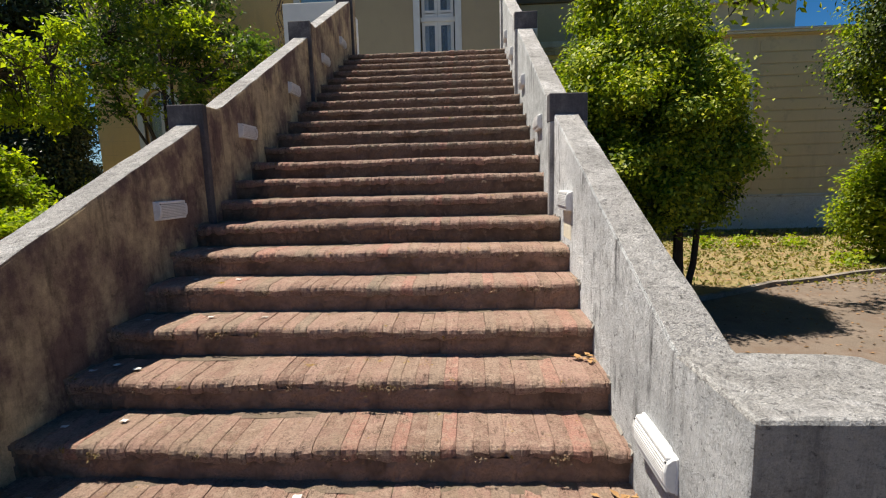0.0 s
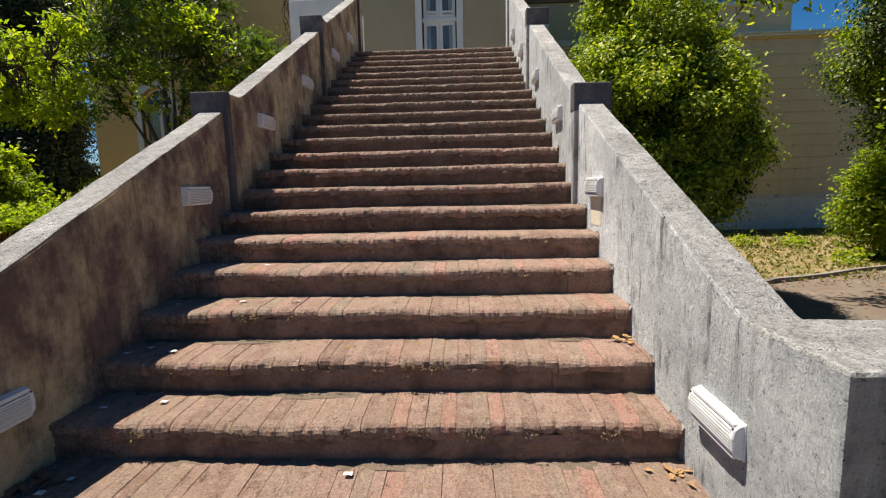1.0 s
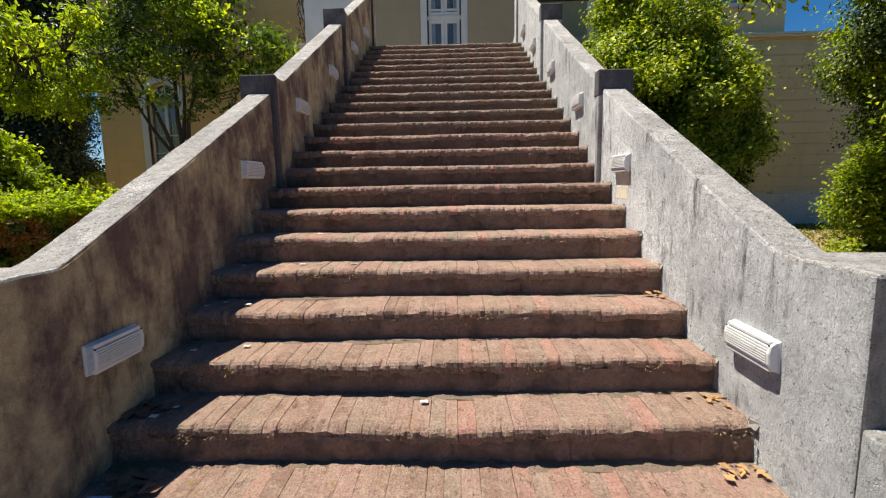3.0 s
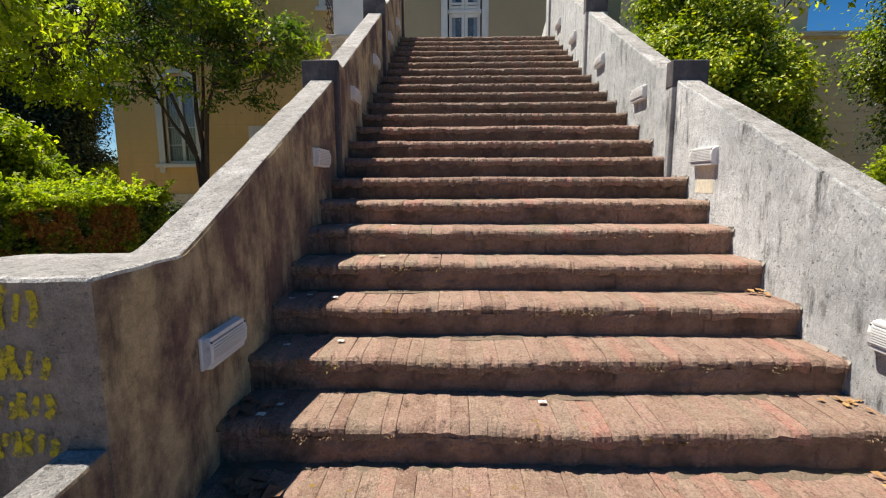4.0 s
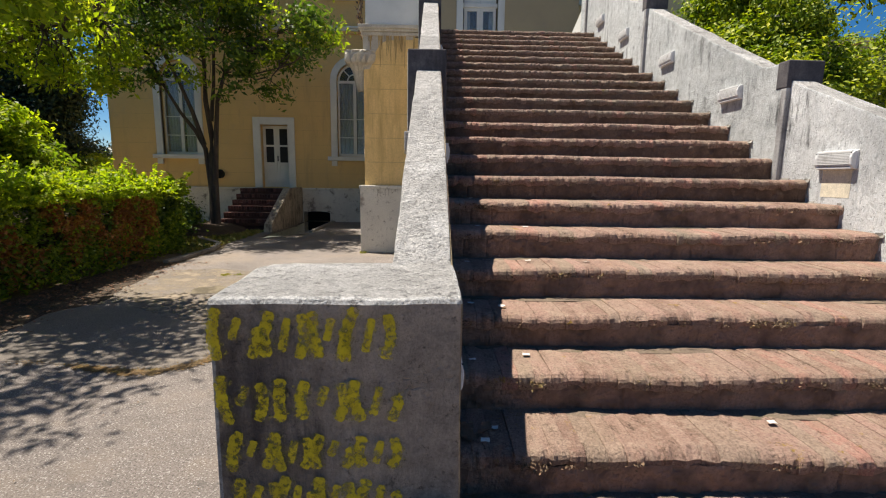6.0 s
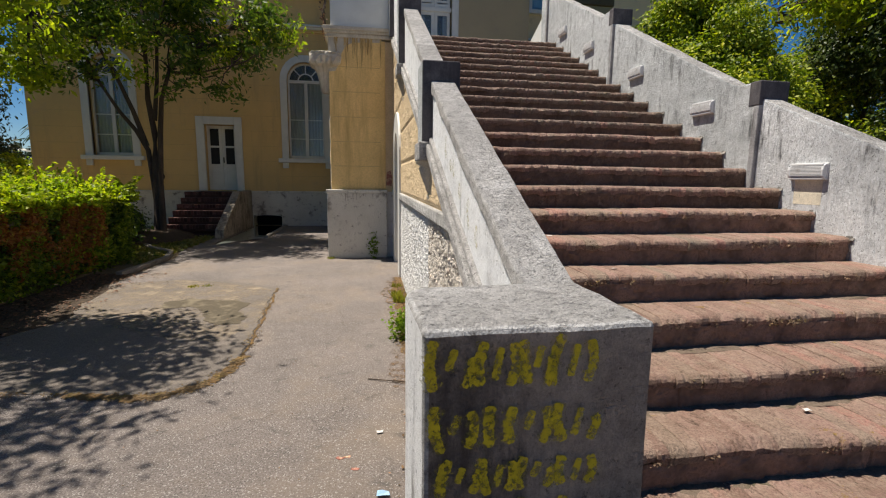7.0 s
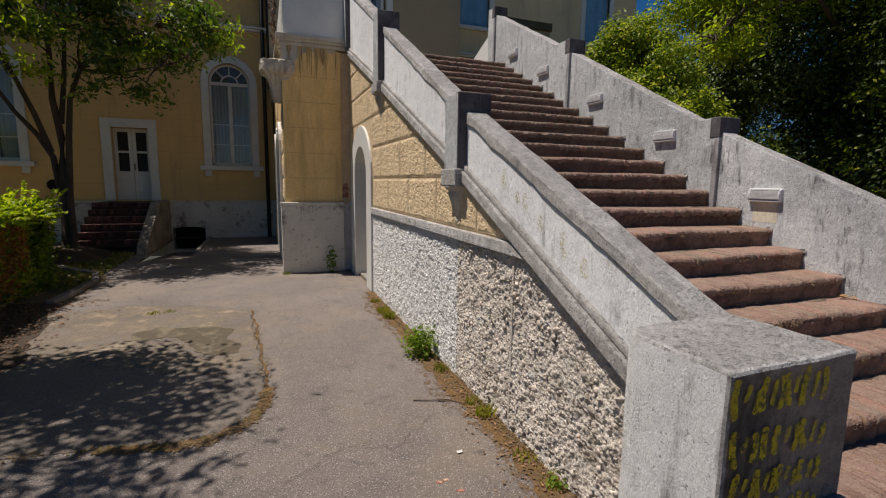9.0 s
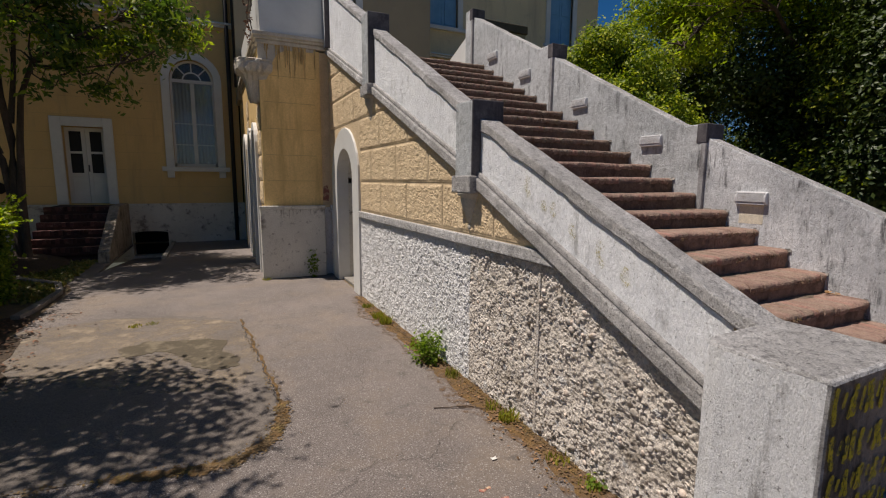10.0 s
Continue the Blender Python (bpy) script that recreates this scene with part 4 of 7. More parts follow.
def arch_trim(axis, c, half, width, z0, spring, a, b, rise=1.0):
    """A flat surround of jambs and arch, drawn out along axis."""
    inner = [(c + half, z0)] + arch_points(c, half, spring, rise=rise) + [(c - half, z0)]
    outer = [(c + half + width, z0)] + arch_points(c, half + width, spring, rise=rise) + [(c - half - width, z0)]
    bm = bmesh.new()

    def place(p, w):
        return (w, p[0], p[1]) if axis == "x" else (p[0], w, p[1])
    rows = [[bm.verts.new(place(p, w)) for p in line] for line in (inner, outer) for w in (a, b)]
    ia, ib, oa, ob = rows
    for i in range(len(inner) - 1):
        for q, r in ((ia, ib), (oa, ob), (ia, oa), (ib, ob)):
            bm.faces.new((q[i], q[i + 1], r[i + 1], r[i]))
    for i in (0, -1):
        bm.faces.new((ia[i], ib[i], ob[i], oa[i]))
    bmesh.ops.recalc_face_normals(bm, faces=bm.faces[:])
    return bm


# arched niche in the flank
part("niche_surround", soften(arch_trim("x", 10.19, 0.52, 0.37, 0.0, 1.885, -1.45, -1.665, 0.95), 0.008), WHITE, wall_left, "white plastered arch surround")
bm = bmesh.new()
add_box(bm, -1.60, -0.95, 9.55, 9.665, 0, 2.5)
add_box(bm, -1.60, -0.95, 10.715, 10.83, 0, 2.5)
add_box(bm, -0.98, -0.90, 9.6, 10.8, 0, 2.6)
part("niche_lining", bm, PLINTH, wall_left)
part("niche_lining", arch_trim("x", 10.19, 0.525, 0.1, 1.8, 1.885, -1.5, -0.95, 0.95), PLINTH, wall_left)
part("niche_step", soften(box(-1.58, -0.95, 9.67, 10.71, 0.0, 0.05), 0.01), KERB, wall_left)


# ---- terrace ----
def wall_sheet(bm, axis, c0, c1, u0, u1, z0, z1, holes):
    """A wall from c0 to c1 along axis with holes (ua, ub, za, zspring, arched)."""
    def put(ua, ub, za, zb):
        if ub - ua > 1e-4 and zb - za > 1e-4:
            add_box(bm, *((c0, c1, ua, ub, za, zb) if axis == "x" else (ua, ub, c0, c1, za, zb)))
    holes = sorted(holes)
    edges = u0
    cols = {}
    for h in holes:
        cols.setdefault((h[0], h[1]), []).append(h)
    for (ua, ub), hs in sorted(cols.items()):
        put(edges, ua, z0, z1)
        low = z0
        for h in sorted(hs, key=lambda q: q[2]):
            put(ua, ub, low, h[2])
            top = h[3]
            if h[4]:
                half, c = (ub - ua) / 2, (ua + ub) / 2
                arc = arch_points(c, half, top)
                top = h[3] + half
                for (p, q) in zip(arc, arc[1:]):
                    add_prism(bm, [p, q, (q[0], top + 0.001), (p[0], top + 0.001)], axis, c0, c1)
            low = top
        put(ua, ub, low, z1)
        edges = ub
    put(edges, u1, z0, z1)
    return bm


FLOOR2 = nosing(STEPS - 1)[1]
terrace = root("terrace", "yellow plastered terrace block with stone cornice at the head of the stairs", "terrace", kind="structure")
# front faces either side of the stair, the side walls and the slab
part("front_wall", box(-2.86, -1.80, 11.32, 11.6, 0, 4.2), STUCCO_LIT, terrace)
part("front_wall", box(-1.80, -1.5, 11.36, 11.6, 1.33, 4.2), ASHLAR, terrace)
part("front_wall", box(-1.80, -1.5, 11.36, 11.6, 0, 1.33), HARLING, terrace)
part("red_stain", wear(prism([(-1.79, 1.46), (-1.68, 1.44), (-1.67, 1.62), (-1.70, 1.76), (-1.77, 1.72)], "y", 11.352, 11.37), 0.006, 9), RED_PAINT, terrace, "smear of red paint")
part("front_wall", box(1.5, 2.86, 11.32, 11.6, 0, 4.2), STUCCO, terrace)
part("pilaster_base", wear(soften(box(-2.95, -1.78, 11.24, 11.4, 0, 1.30), 0.012), 0.004), PLINTH, terrace)
part("pilaster_base", soften(box(-2.97, -1.77, 11.225, 11.3, 1.30, 1.37), 0.012), PLINTH, terrace)
SIDE_ARCHES = [(12.15, 12.95, 0.05, 2.45, True), (13.35, 14.15, 0.05, 2.45, True), (15.0, 15.8, 0.05, 2.45, True)]
part("side_wall", wall_sheet(bmesh.new(), "x", -2.86, -2.5, 11.6, 17.8, 0, 4.2, SIDE_ARCHES), STUCCO, terrace)
part("side_wall", box(2.5, 2.86, 11.6, 17.8, 0, 4.2), STUCCO, terrace)
for ya, yb, za, zs, _ in SIDE_ARCHES:
    part("arch_surround", arch_trim("x", (ya + yb) / 2, (yb - ya) / 2, 0.14, 0.0, zs, -2.7, -2.93), WHITE, terrace)
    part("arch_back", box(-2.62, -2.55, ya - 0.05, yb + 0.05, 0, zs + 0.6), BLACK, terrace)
relief_panel("roughcast_facing", 11.42, 12.0, 0.0, 1.30, -2.865, 0.035, 0.07, HARLING, terrace, 0.025, 41)
relief_panel("roughcast_facing", 14.3, 14.86, 0.0, 1.30, -2.865, 0.035, 0.07, HARLING, terrace, 0.025, 43)
for i, (za, zb) in enumerate(zip(COURSES[:5], COURSES[1:6])):
    for ya, yb in ((11.42, 12.0), (14.3, 14.86)):
        relief_panel("block", ya, yb, za + 0.01, zb - 0.008, -2.868, 0.03, 0.05, ASHLAR, terrace, 0.03, 51 + i, None, 0.035)
for z, d in ((4.30, 0.03), (4.37, 0.06), (4.42, 0.09)):
    bm = bmesh.new()
    add_box(bm, -2.86 - d, -1.48, 11.32 - d, 11.6, z - 0.07, z)
    add_box(bm, -2.86 - d, -2.5, 11.6, 17.78, z - 0.11, z)
    part("cornice", wear(soften(bm, 0.012), 0.006, 3), STONE_TRIM, terrace)
    part("cornice", box(1.48, 2.86 + d, 11.32 - d, 11.6, z - 0.11, z), STONE_TRIM, terrace)
part("slab", box(-2.6, 2.6, 11.64, 16.7, FLOOR2 - 0.3, FLOOR2 - 0.02), KERB, terrace)
part("landing", box(-1.49, 1.49, 10.95, 11.64, FLOOR2 - 0.3, FLOOR2 - 0.024), KERB, terrace)
# parapet on the cornice
part("parapet", soften(box(-2.82, -1.72, 11.3, 11.48, 4.42, 5.35), 0.01), WHITE, terrace, "white painted parapet panel")
part("parapet", soften(box(-2.82, -2.6, 11.48, 16.6, 4.42, 5.3), 0.01), WHITE, terrace, "white painted parapet panel")
part("parapet", soften(box(1.72, 2.82, 11.3, 11.48, 4.42, 5.12), 0.01), STUCCO_PALE, terrace, "faded beige parapet panel")
part("parapet_cap", wear(soften(box(1.70, 2.86, 11.26, 11.56, 5.12, 5.30), 0.02), 0.012, 3), WOOD, terrace, "dark mossy parapet cap")
part("parapet", soften(box(2.6, 2.82, 11.56, 16.6, 4.42, 5.0), 0.01), STUCCO_PALE, terrace, "faded beige parapet panel")
part("parapet_flare", prism([(11.4, FLOOR2), (13.6, FLOOR2), (11.4, 5.1)], "x", 1.5, 1.68), WHITE, terrace)
# scored joints and run-off on the yellow pilaster
for z in (1.83, 2.30, 2.77, 3.24, 3.70):
    part("scored_joint", box(-2.8, -1.9, 11.3175, 11.33, z - 0.006, z + 0.006), RUST_PALE, terrace)
for i in range(44):
    crown = i < 34
    xa = (random.gauss(-2.3, 0.14) if i < 22 else -2.75 + 0.9 * random.random()) if crown else -2.9 + 1.1 * random.random()
    za, face = (4.235, 11.314 - 0.0005 * i) if crown else (1.295, 11.234 - 0.0005 * (i - 33))
    l = (0.12 + 0.5 * random.random() ** 2) if crown else 0.05 + 0.2 * random.random()
    wide = 0.005 + 0.010 * random.random()
    bm = bmesh.new()
    rows = []
    for j in range(12):
        t = j / 11
        w = wide * (1 - t) ** 0.5 * (0.7 + 0.6 * random.random()) + 0.001
        x = xa + 0.003 * math.sin(j * 0.9 + xa * 30)
        rows.append((bm.verts.new((x - w, face, za - l * t)), bm.verts.new((x + w, face, za - l * t))))
    for (p, q), (u, v) in zip(rows, rows[1:]):
        bm.faces.new((p, q, v, u))
    part("drip_stain", bm, RUST if crown else PLINTH_STAIN, terrace, "brown run-off stain")
# weathered capitals on the side piers
def capital(cx, cy):
    bm = bmesh.new()
    prev = None
    for z, half in ((3.22, 0.09), (3.30, 0.12), (3.45, 0.14), (3.58, 0.17), (3.68, 0.22), (3.72, 0.28), (3.76, 0.30), (3.86, 0.305), (3.90, 0.29), (3.93, 0.30), (3.95, 0.27)):
        ring = []
        for j in range(40):
            a = 2 * math.pi * j / 40
            m = (abs(math.cos(a)) ** 5 + abs(math.sin(a)) ** 5) ** -0.2
            r = half * m * (1 + (0.05 if z > 3.6 else 0.02) * (j % 2)) * (0.95 + 0.1 * random.random())
            ring.append(bm.verts.new((cx + r * math.cos(a), cy + r * math.sin(a), z + 0.012 * random.random())))
        if prev:
            for j in range(40):
                bm.faces.new((prev[j], prev[(j + 1) % 40], ring[(j + 1) % 40], ring[j]))
        else:
            bm.faces.new(ring)
        prev = ring
    bm.faces.new(prev)
    bmesh.ops.recalc_face_normals(bm, faces=bm.faces[:])
    part("capital", bm, STONE_TRIM, terrace, "crumbling fluted stone capital")


capital(-2.92, 11.52)
# dry creeper stems hanging at the corner of the parapet
creeper = root("dry_creeper", "dry brown creeper stems hanging over the terrace corner", "creeper", at=(-2.9, 11.3, 4.2))
for i in range(5):
    x, y = -0.03 - 0.03 * random.random(), 0.05 + 0.13 * i
    part("stem", limb(bmesh.new(), [(x + 0.03 * math.sin(2.1 * j + i), y + 0.035 * math.sin(1.7 * j + 2 * i), 1.3 - 0.2 * j * (0.8 + 0.05 * i)) for j in range(7)], 0.014, 0.006, 6), BARK, creeper, smooth=True)
n = 90
c = np.stack([rng.normal(size=n) * 0.03 - 0.07, rng.uniform(0.0, 0.7, n), rng.uniform(0.1, 1.3, n)], 1)
leaves = new("withered_leaves", leaf_mesh("withered_leaves", c, 0.05, DEAD_LEAF, 0.2, 1.4))
leaves.parent = creeper
# bare grey undercoat where the yellow coat has come off below the cornice
bare = [(-2.87, 3.6), (-2.74, 3.62), (-2.66, 3.78), (-2.62, 3.95), (-2.54, 4.08), (-2.40, 4.15), (-1.9, 4.17), (-1.9, 4.235), (-2.87, 4.235)]
part("bare_undercoat", prism(bare, "y", 11.3165, 11.33), STONE_TRIM, terrace, "bare grey undercoat below the cornice")

# ---- building ----
house = root("villa", "yellow stuccoed villa with white window surrounds and pale plinth", "building", kind="structure")
FY = 17.8
W2, W1 = (-4.66, -3.54), (-10.40, -9.28)
RW2, RW1 = (3.34, 4.46), (8.55, 9.67)
LOWZ, SPRING = 2.2, 4.64
DOOR = (-7.20, -6.30)
holes_left = [(*W1, LOWZ, SPRING, True), (*W1, 7.25, 9.4, False), (*W2, LOWZ, SPRING, True), (*W2, 7.25, 9.4, False), (*DOOR, 1.15, 3.20, False)]
part("wall", wall_sheet(bmesh.new(), "y", FY, FY + 0.5, -12.1, -2.9, 1.12, 11.5, holes_left), STUCCO, house)
part("wall", wall_sheet(bmesh.new(), "y", FY, FY + 0.5, 2.9, 11.0, 1.12, 11.5, [(*RW1, LOWZ, SPRING, True), (*RW1, 7.25, 9.4, False), (*RW2, LOWZ, SPRING, True), (*RW2, 7.25, 9.4, False)]), STUCCO_WING, house)
part("wall", box(-12.1, -11.6, FY + 0.5, 30, 0, 11.5), STUCCO, house)
part("wall", box(11.0, 15.5, FY, FY + 0.5, 1.12, 6.1), STUCCO_WING, house)
part("wall", box(10.5, 11.0, FY + 0.5, 30, 0, 11.5), STUCCO_WING, house)
part("wall", box(-12.1, 11.0, 29.5, 30, 0, 11.5), STUCCO, house)
part("roof", soften(box(-12.5, 11.4, FY - 0.5, 30.4, 11.5, 11.9), 0.03), STONE_TRIM, house)
# plinth, with the basement opening
VENT = (-5.83, -4.95)
part("plinth", wall_sheet(bmesh.new(), "y", FY - 0.06, FY + 0.5, -12.15, -2.86, -0.5, 1.12, [(*VENT, -0.36, 0.36, False)]), PLINTH, house)
bm = prism([(13.2, 0.0), (17.8, -0.42), (17.8, -0.5), (13.2, -0.5)], "x", WELL[0], WELL[1])
part("basement_ramp", bm, ASPHALT, house)
bm = bmesh.new()
add_box(bm, WELL[1], WELL[1] + 0.1, 14.6, 17.74, -0.5, 0.05)
part("basement_kerb", wear(soften(bm, 0.012), 0.006), KERB, house)
part("basement_frame", soften(arch_trim("y", -5.39, 0.44, 0.06, -0.36, 0.3, FY - 0.09, FY, 0.13), 0.004), PLINTH, house)
part("plinth", box(2.86, 15.55, FY - 0.06, FY + 0.5, 0, 1.12), HARLING, house)
part("plinth_band", soften(box(-12.17, -7.4, FY - 0.085, FY, 1.06, 1.14), 0.01), PLINTH, house)
part("plinth_band", soften(box(-6.18, -2.86, FY - 0.085, FY, 1.06, 1.14), 0.01), PLINTH, house)
part("plinth_band", soften(box(2.86, 15.57, FY - 0.085, FY, 1.06, 1.14), 0.01), PLINTH, house)
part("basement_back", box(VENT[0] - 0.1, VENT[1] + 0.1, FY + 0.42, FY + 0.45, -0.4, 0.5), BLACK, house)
for a, b in ((-12.2, -2.9), (2.9, 15.6)):
    for z, d, h in ((6.08, 0.06, 0.08), (6.16, 0.12, 0.07), (6.23, 0.18, 0.06)):
        part("string_course", soften(box(a, b, FY - d, FY, z, z + h), 0.012), WHITE if d > 0.1 else STUCCO, house)
    b = min(b, 11.1)
    for z, d, h in ((10.9, 0.12, 0.2), (11.1, 0.25, 0.2), (11.3, 0.4, 0.2)):
        part("eaves_cornice", soften(box(a, b, FY - d, FY, z, z + h), 0.02), WHITE, house)
# horizontal joints scored in the right wing's stucco
for i in range(13):
    z = 1.3 + i * 0.36
    for a, b in ((4.75, 8.2), (10.0, 15.5)):
        part("stucco_course", soften(box(a, b, FY - 0.022, FY, z, z + 0.33), 0.008, 1), STUCCO_WING, house)
# faint joints scored in the left wing's stucco
for i in range(10):
    z = 1.62 + i * 0.47
    stops = [-12.0] + ([W1[0] - 0.24, W1[1] + 0.24] if 2.0 < z < 5.4 else []) + ([DOOR[0] - 0.26, DOOR[1] + 0.24] if z < 3.5 else []) + ([W2[0] - 0.24, W2[1] + 0.24] if 2.0 < z < 5.4 else []) + [-2.95]
    for a, b in zip(stops[::2], stops[1::2]):
        part("scored_joint", box(a, b, FY - 0.003, FY + 0.01, z - 0.005, z + 0.005), RUST_PALE, house)
# central bay
BAY = 16.6
BD = (-0.62, 0.42)
bm = wall_sheet(bmesh.new(), "y", BAY, BAY + 0.4, -2.95, 2.85, FLOOR2 - 0.2, 11.5, [(*BD, FLOOR2, 8.0, False)])
add_box(bm, -2.95, -2.55, BAY + 0.4, FY, FLOOR2 - 0.2, 11.5)
add_box(bm, 2.45, 2.85, BAY + 0.4, FY, FLOOR2 - 0.2, 11.5)
part("bay_wall", bm, STUCCO_PALE, house, "faded beige stucco bay")
# black sheet in place of the unlit rooms
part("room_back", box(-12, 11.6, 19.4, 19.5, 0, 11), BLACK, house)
part("downpipe", add_cylinder(bmesh.new(), (-3.12, FY - 0.09, 0.0), (-3.12, FY - 0.09, 11), 0.06, 0.06), PIPE, house, smooth=True)
part("downpipe", add_cylinder(bmesh.new(), (-2.97, BAY + 0.3, 4.4), (-2.97, BAY + 0.3, 11), 0.05, 0.05), PIPE, house, smooth=True)
bm = bmesh.new()
add_cylinder(bm, (-8.6, FY - 0.1, 1.57), (-8.6, FY + 0.02, 1.57), 0.15, 0.15, 20)
part("flue_hole", bm, BLACK, house)


def arched_window(name, xa, xb, group, parts_of):
    """Surround, sill, frame bars, fanlight and panes of a tall round-headed window."""
    w = root(name, "tall round-headed window with white surround, fanlight and pale curtains", "window", group, "structure")
    c, half = (xa + xb) / 2, (xb - xa) / 2
    part("surround", soften(arch_trim("y", c, half, 0.21, LOWZ - 0.02, SPRING, FY - 0.055, FY + 0.1), 0.01), WHITE, w)
    part("sill", soften(box(xa - 0.32, xb + 0.32, FY - 0.13, FY + 0.1, LOWZ - 0.14, LOWZ - 0.01), 0.012), WHITE, w)
    for x in (xa - 0.2, xb + 0.02):
        part("sill_bracket", soften(box(x, x + 0.18, FY - 0.08, FY, LOWZ - 0.32, LOWZ - 0.14), 0.01), WHITE, w)
    yf = FY + 0.16
    part("frame", arch_trim("y", c, half - 0.055, 0.06, LOWZ, SPRING, yf, yf + 0.06), WHITE, w)
    part("transom", box(xa, xb, yf - 0.01, yf + 0.06, SPRING - 0.06, SPRING + 0.03), WHITE, w)
    part("mullion", box(c - 0.05, c + 0.05, yf - 0.005, yf + 0.06, LOWZ, SPRING), WHITE, w)
    part("bottom_rail", box(xa, xb, yf, yf + 0.06, LOWZ, LOWZ + 0.09), WHITE, w)
    for z in (LOWZ + 0.62, LOWZ + 1.22):
        part("glazing_bar", box(xa + 0.05, xb - 0.05, yf + 0.015, yf + 0.05, z, z + 0.025), WHITE, w)
    for a in (45, 90, 135):
        a = radians(a)
        bm = bmesh.new()
        add_cylinder(bm, (c + 0.24 * math.cos(a), yf + 0.03, SPRING + 0.24 * math.sin(a)), (c + (half - 0.04) * math.cos(a), yf + 0.03, SPRING + (half - 0.04) * math.sin(a)), 0.018, 0.018, 6)
        part("fan_bar", bm, WHITE, w)
    part("fan_ring", arch_trim("y", c, 0.22, 0.035, SPRING, SPRING, yf + 0.01, yf + 0.05), WHITE, w)
    for i in (0, 1):
        a = xa + 0.05 if i == 0 else c + 0.05
        b = c - 0.05 if i == 0 else xb - 0.05
        p = part("pane", box(a, b, yf + 0.028, yf + 0.034, LOWZ + 0.08, SPRING - 0.05), GLASS, w)
        p.visible_shadow = False
        bm = bmesh.new()
        n = 24
        vs = [[bm.verts.new((a + (b - a) * j / n, yf + 0.16 + 0.025 * math.sin(j * 1.3 + i), z)) for j in range(n + 1)] for z in (LOWZ, SPRING)]
        for j in range(n):
            bm.faces.new((vs[0][j], vs[0][j + 1], vs[1][j + 1], vs[1][j]))
        part("curtain", bm, CURTAIN, w, smooth=True)
    bm = bmesh.new()
    fan = [bm.verts.new((x, yf + 0.03, z)) for x, z in arch_points(c, half - 0.04, SPRING)]
    bm.faces.new(fan)
    p = part("fanlight_pane", bm, GLASS, w)
    p.visible_shadow = False
    return w


for i, (a, b) in enumerate((W1, W2, RW2, RW1)):
    arched_window("window_%d" % (i + 1), a, b, "ground floor windows", house)


def upper_window(name, xa, xb, shutters):
    w = root(name, "upper rectangular window with white surround and " + ("faded blue shutters" if shutters else "pale blue frame"), "window", "upper windows", "structure")
    za, zb = 7.25, 9.4
    for a, b, c, d in ((xa - 0.2, xa, za - 0.02, zb + 0.2), (xb, xb + 0.2, za - 0.02, zb + 0.2), (xa, xb, zb, zb + 0.2)):
        part("surround", soften(box(a, b, FY - 0.05, FY + 0.1, c, d), 0.01), WHITE, w)
    part("sill", soften(box(xa - 0.3, xb + 0.3, FY - 0.12, FY + 0.1, za - 0.15, za - 0.02), 0.012), WHITE, w)
    c = (xa + xb) / 2
    for a, b in ((xa, c - 0.005), (c + 0.005, xb)):
        leaf = part("leaf_frame", box(a, b, FY + 0.12, FY + 0.17, za, zb), BLUE_SHUTTER, w)
        for j in range(2):
            z = za + 0.1 + j * (zb - za) / 2
            part("panel", soften(box(a + 0.09, b - 0.09, FY + 0.1, FY + 0.125, z, z + (zb - za) / 2 - 0.18), 0.008), BLUE_SHUTTER, leaf)
    return w


for i, (a, b) in enumerate((W1, W2, RW2, RW1)):
    upper_window("window_%d" % (i + 5), a, b, i > 1)


def glazed_leaf(parent, xa, xb, y, za, zb, split, glass_from, mat, glass=None):
    """One door leaf: stiles, rails, a lower panel and two panes one above the other."""
    d = part("leaf", box(xa, xa + 0.09, y, y + 0.05, za, zb), mat, parent)
    part("stile", box(xb - 0.09, xb, y, y + 0.05, za, zb), mat, d)
    for z0, z1 in ((za, za + 0.14), (glass_from - 0.1, glass_from), (split - 0.03, split + 0.03), (zb - 0.1, zb)):
        part("rail", box(xa + 0.09, xb - 0.09, y + 0.003, y + 0.047, z0, z1), mat, d)
    part("lower_panel", soften(box(xa + 0.08, xb - 0.08, y + 0.015, y + 0.035, za + 0.14, glass_from - 0.1), 0.008), mat, d)
    for z0, z1 in ((glass_from, split - 0.03), (split + 0.03, zb - 0.1)):
        p = part("pane", box(xa + 0.085, xb - 0.085, y + 0.022, y + 0.028, z0, z1), glass or GLASS, d)
        p.visible_shadow = False
    return d


# side door with its brick steps
door = root("door_1", "white double door with dark upper panes above brick steps", "door", kind="structure")
for a, b, c, d in ((DOOR[0] - 0.24, DOOR[0], 1.14, 3.44), (DOOR[1], DOOR[1] + 0.22, 1.14, 3.44), (DOOR[0], DOOR[1], 3.20, 3.44)):
    part("surround", soften(box(a, b, FY - 0.06, FY + 0.12, c, d), 0.01), WHITE, door)
mid = (DOOR[0] + DOOR[1]) / 2
for a, b in ((DOOR[0], mid - 0.004), (mid + 0.004, DOOR[1])):
    glazed_leaf(door, a, b, FY + 0.2, 1.16, 3.19, 2.53, 1.98, WHITE, MESH_PANE)
    part("backing", box(a, b, FY + 0.32, FY + 0.34, 1.16, 3.19), BLACK, door)
part("handle", box(mid + 0.02, mid + 0.045, FY + 0.15, FY + 0.2, 2.02, 2.2, 0.006), METAL, door, "dark metal handle")
steps = root("door_steps", "maroon brick door steps with a plastered cheek wall", "steps", kind="structure")
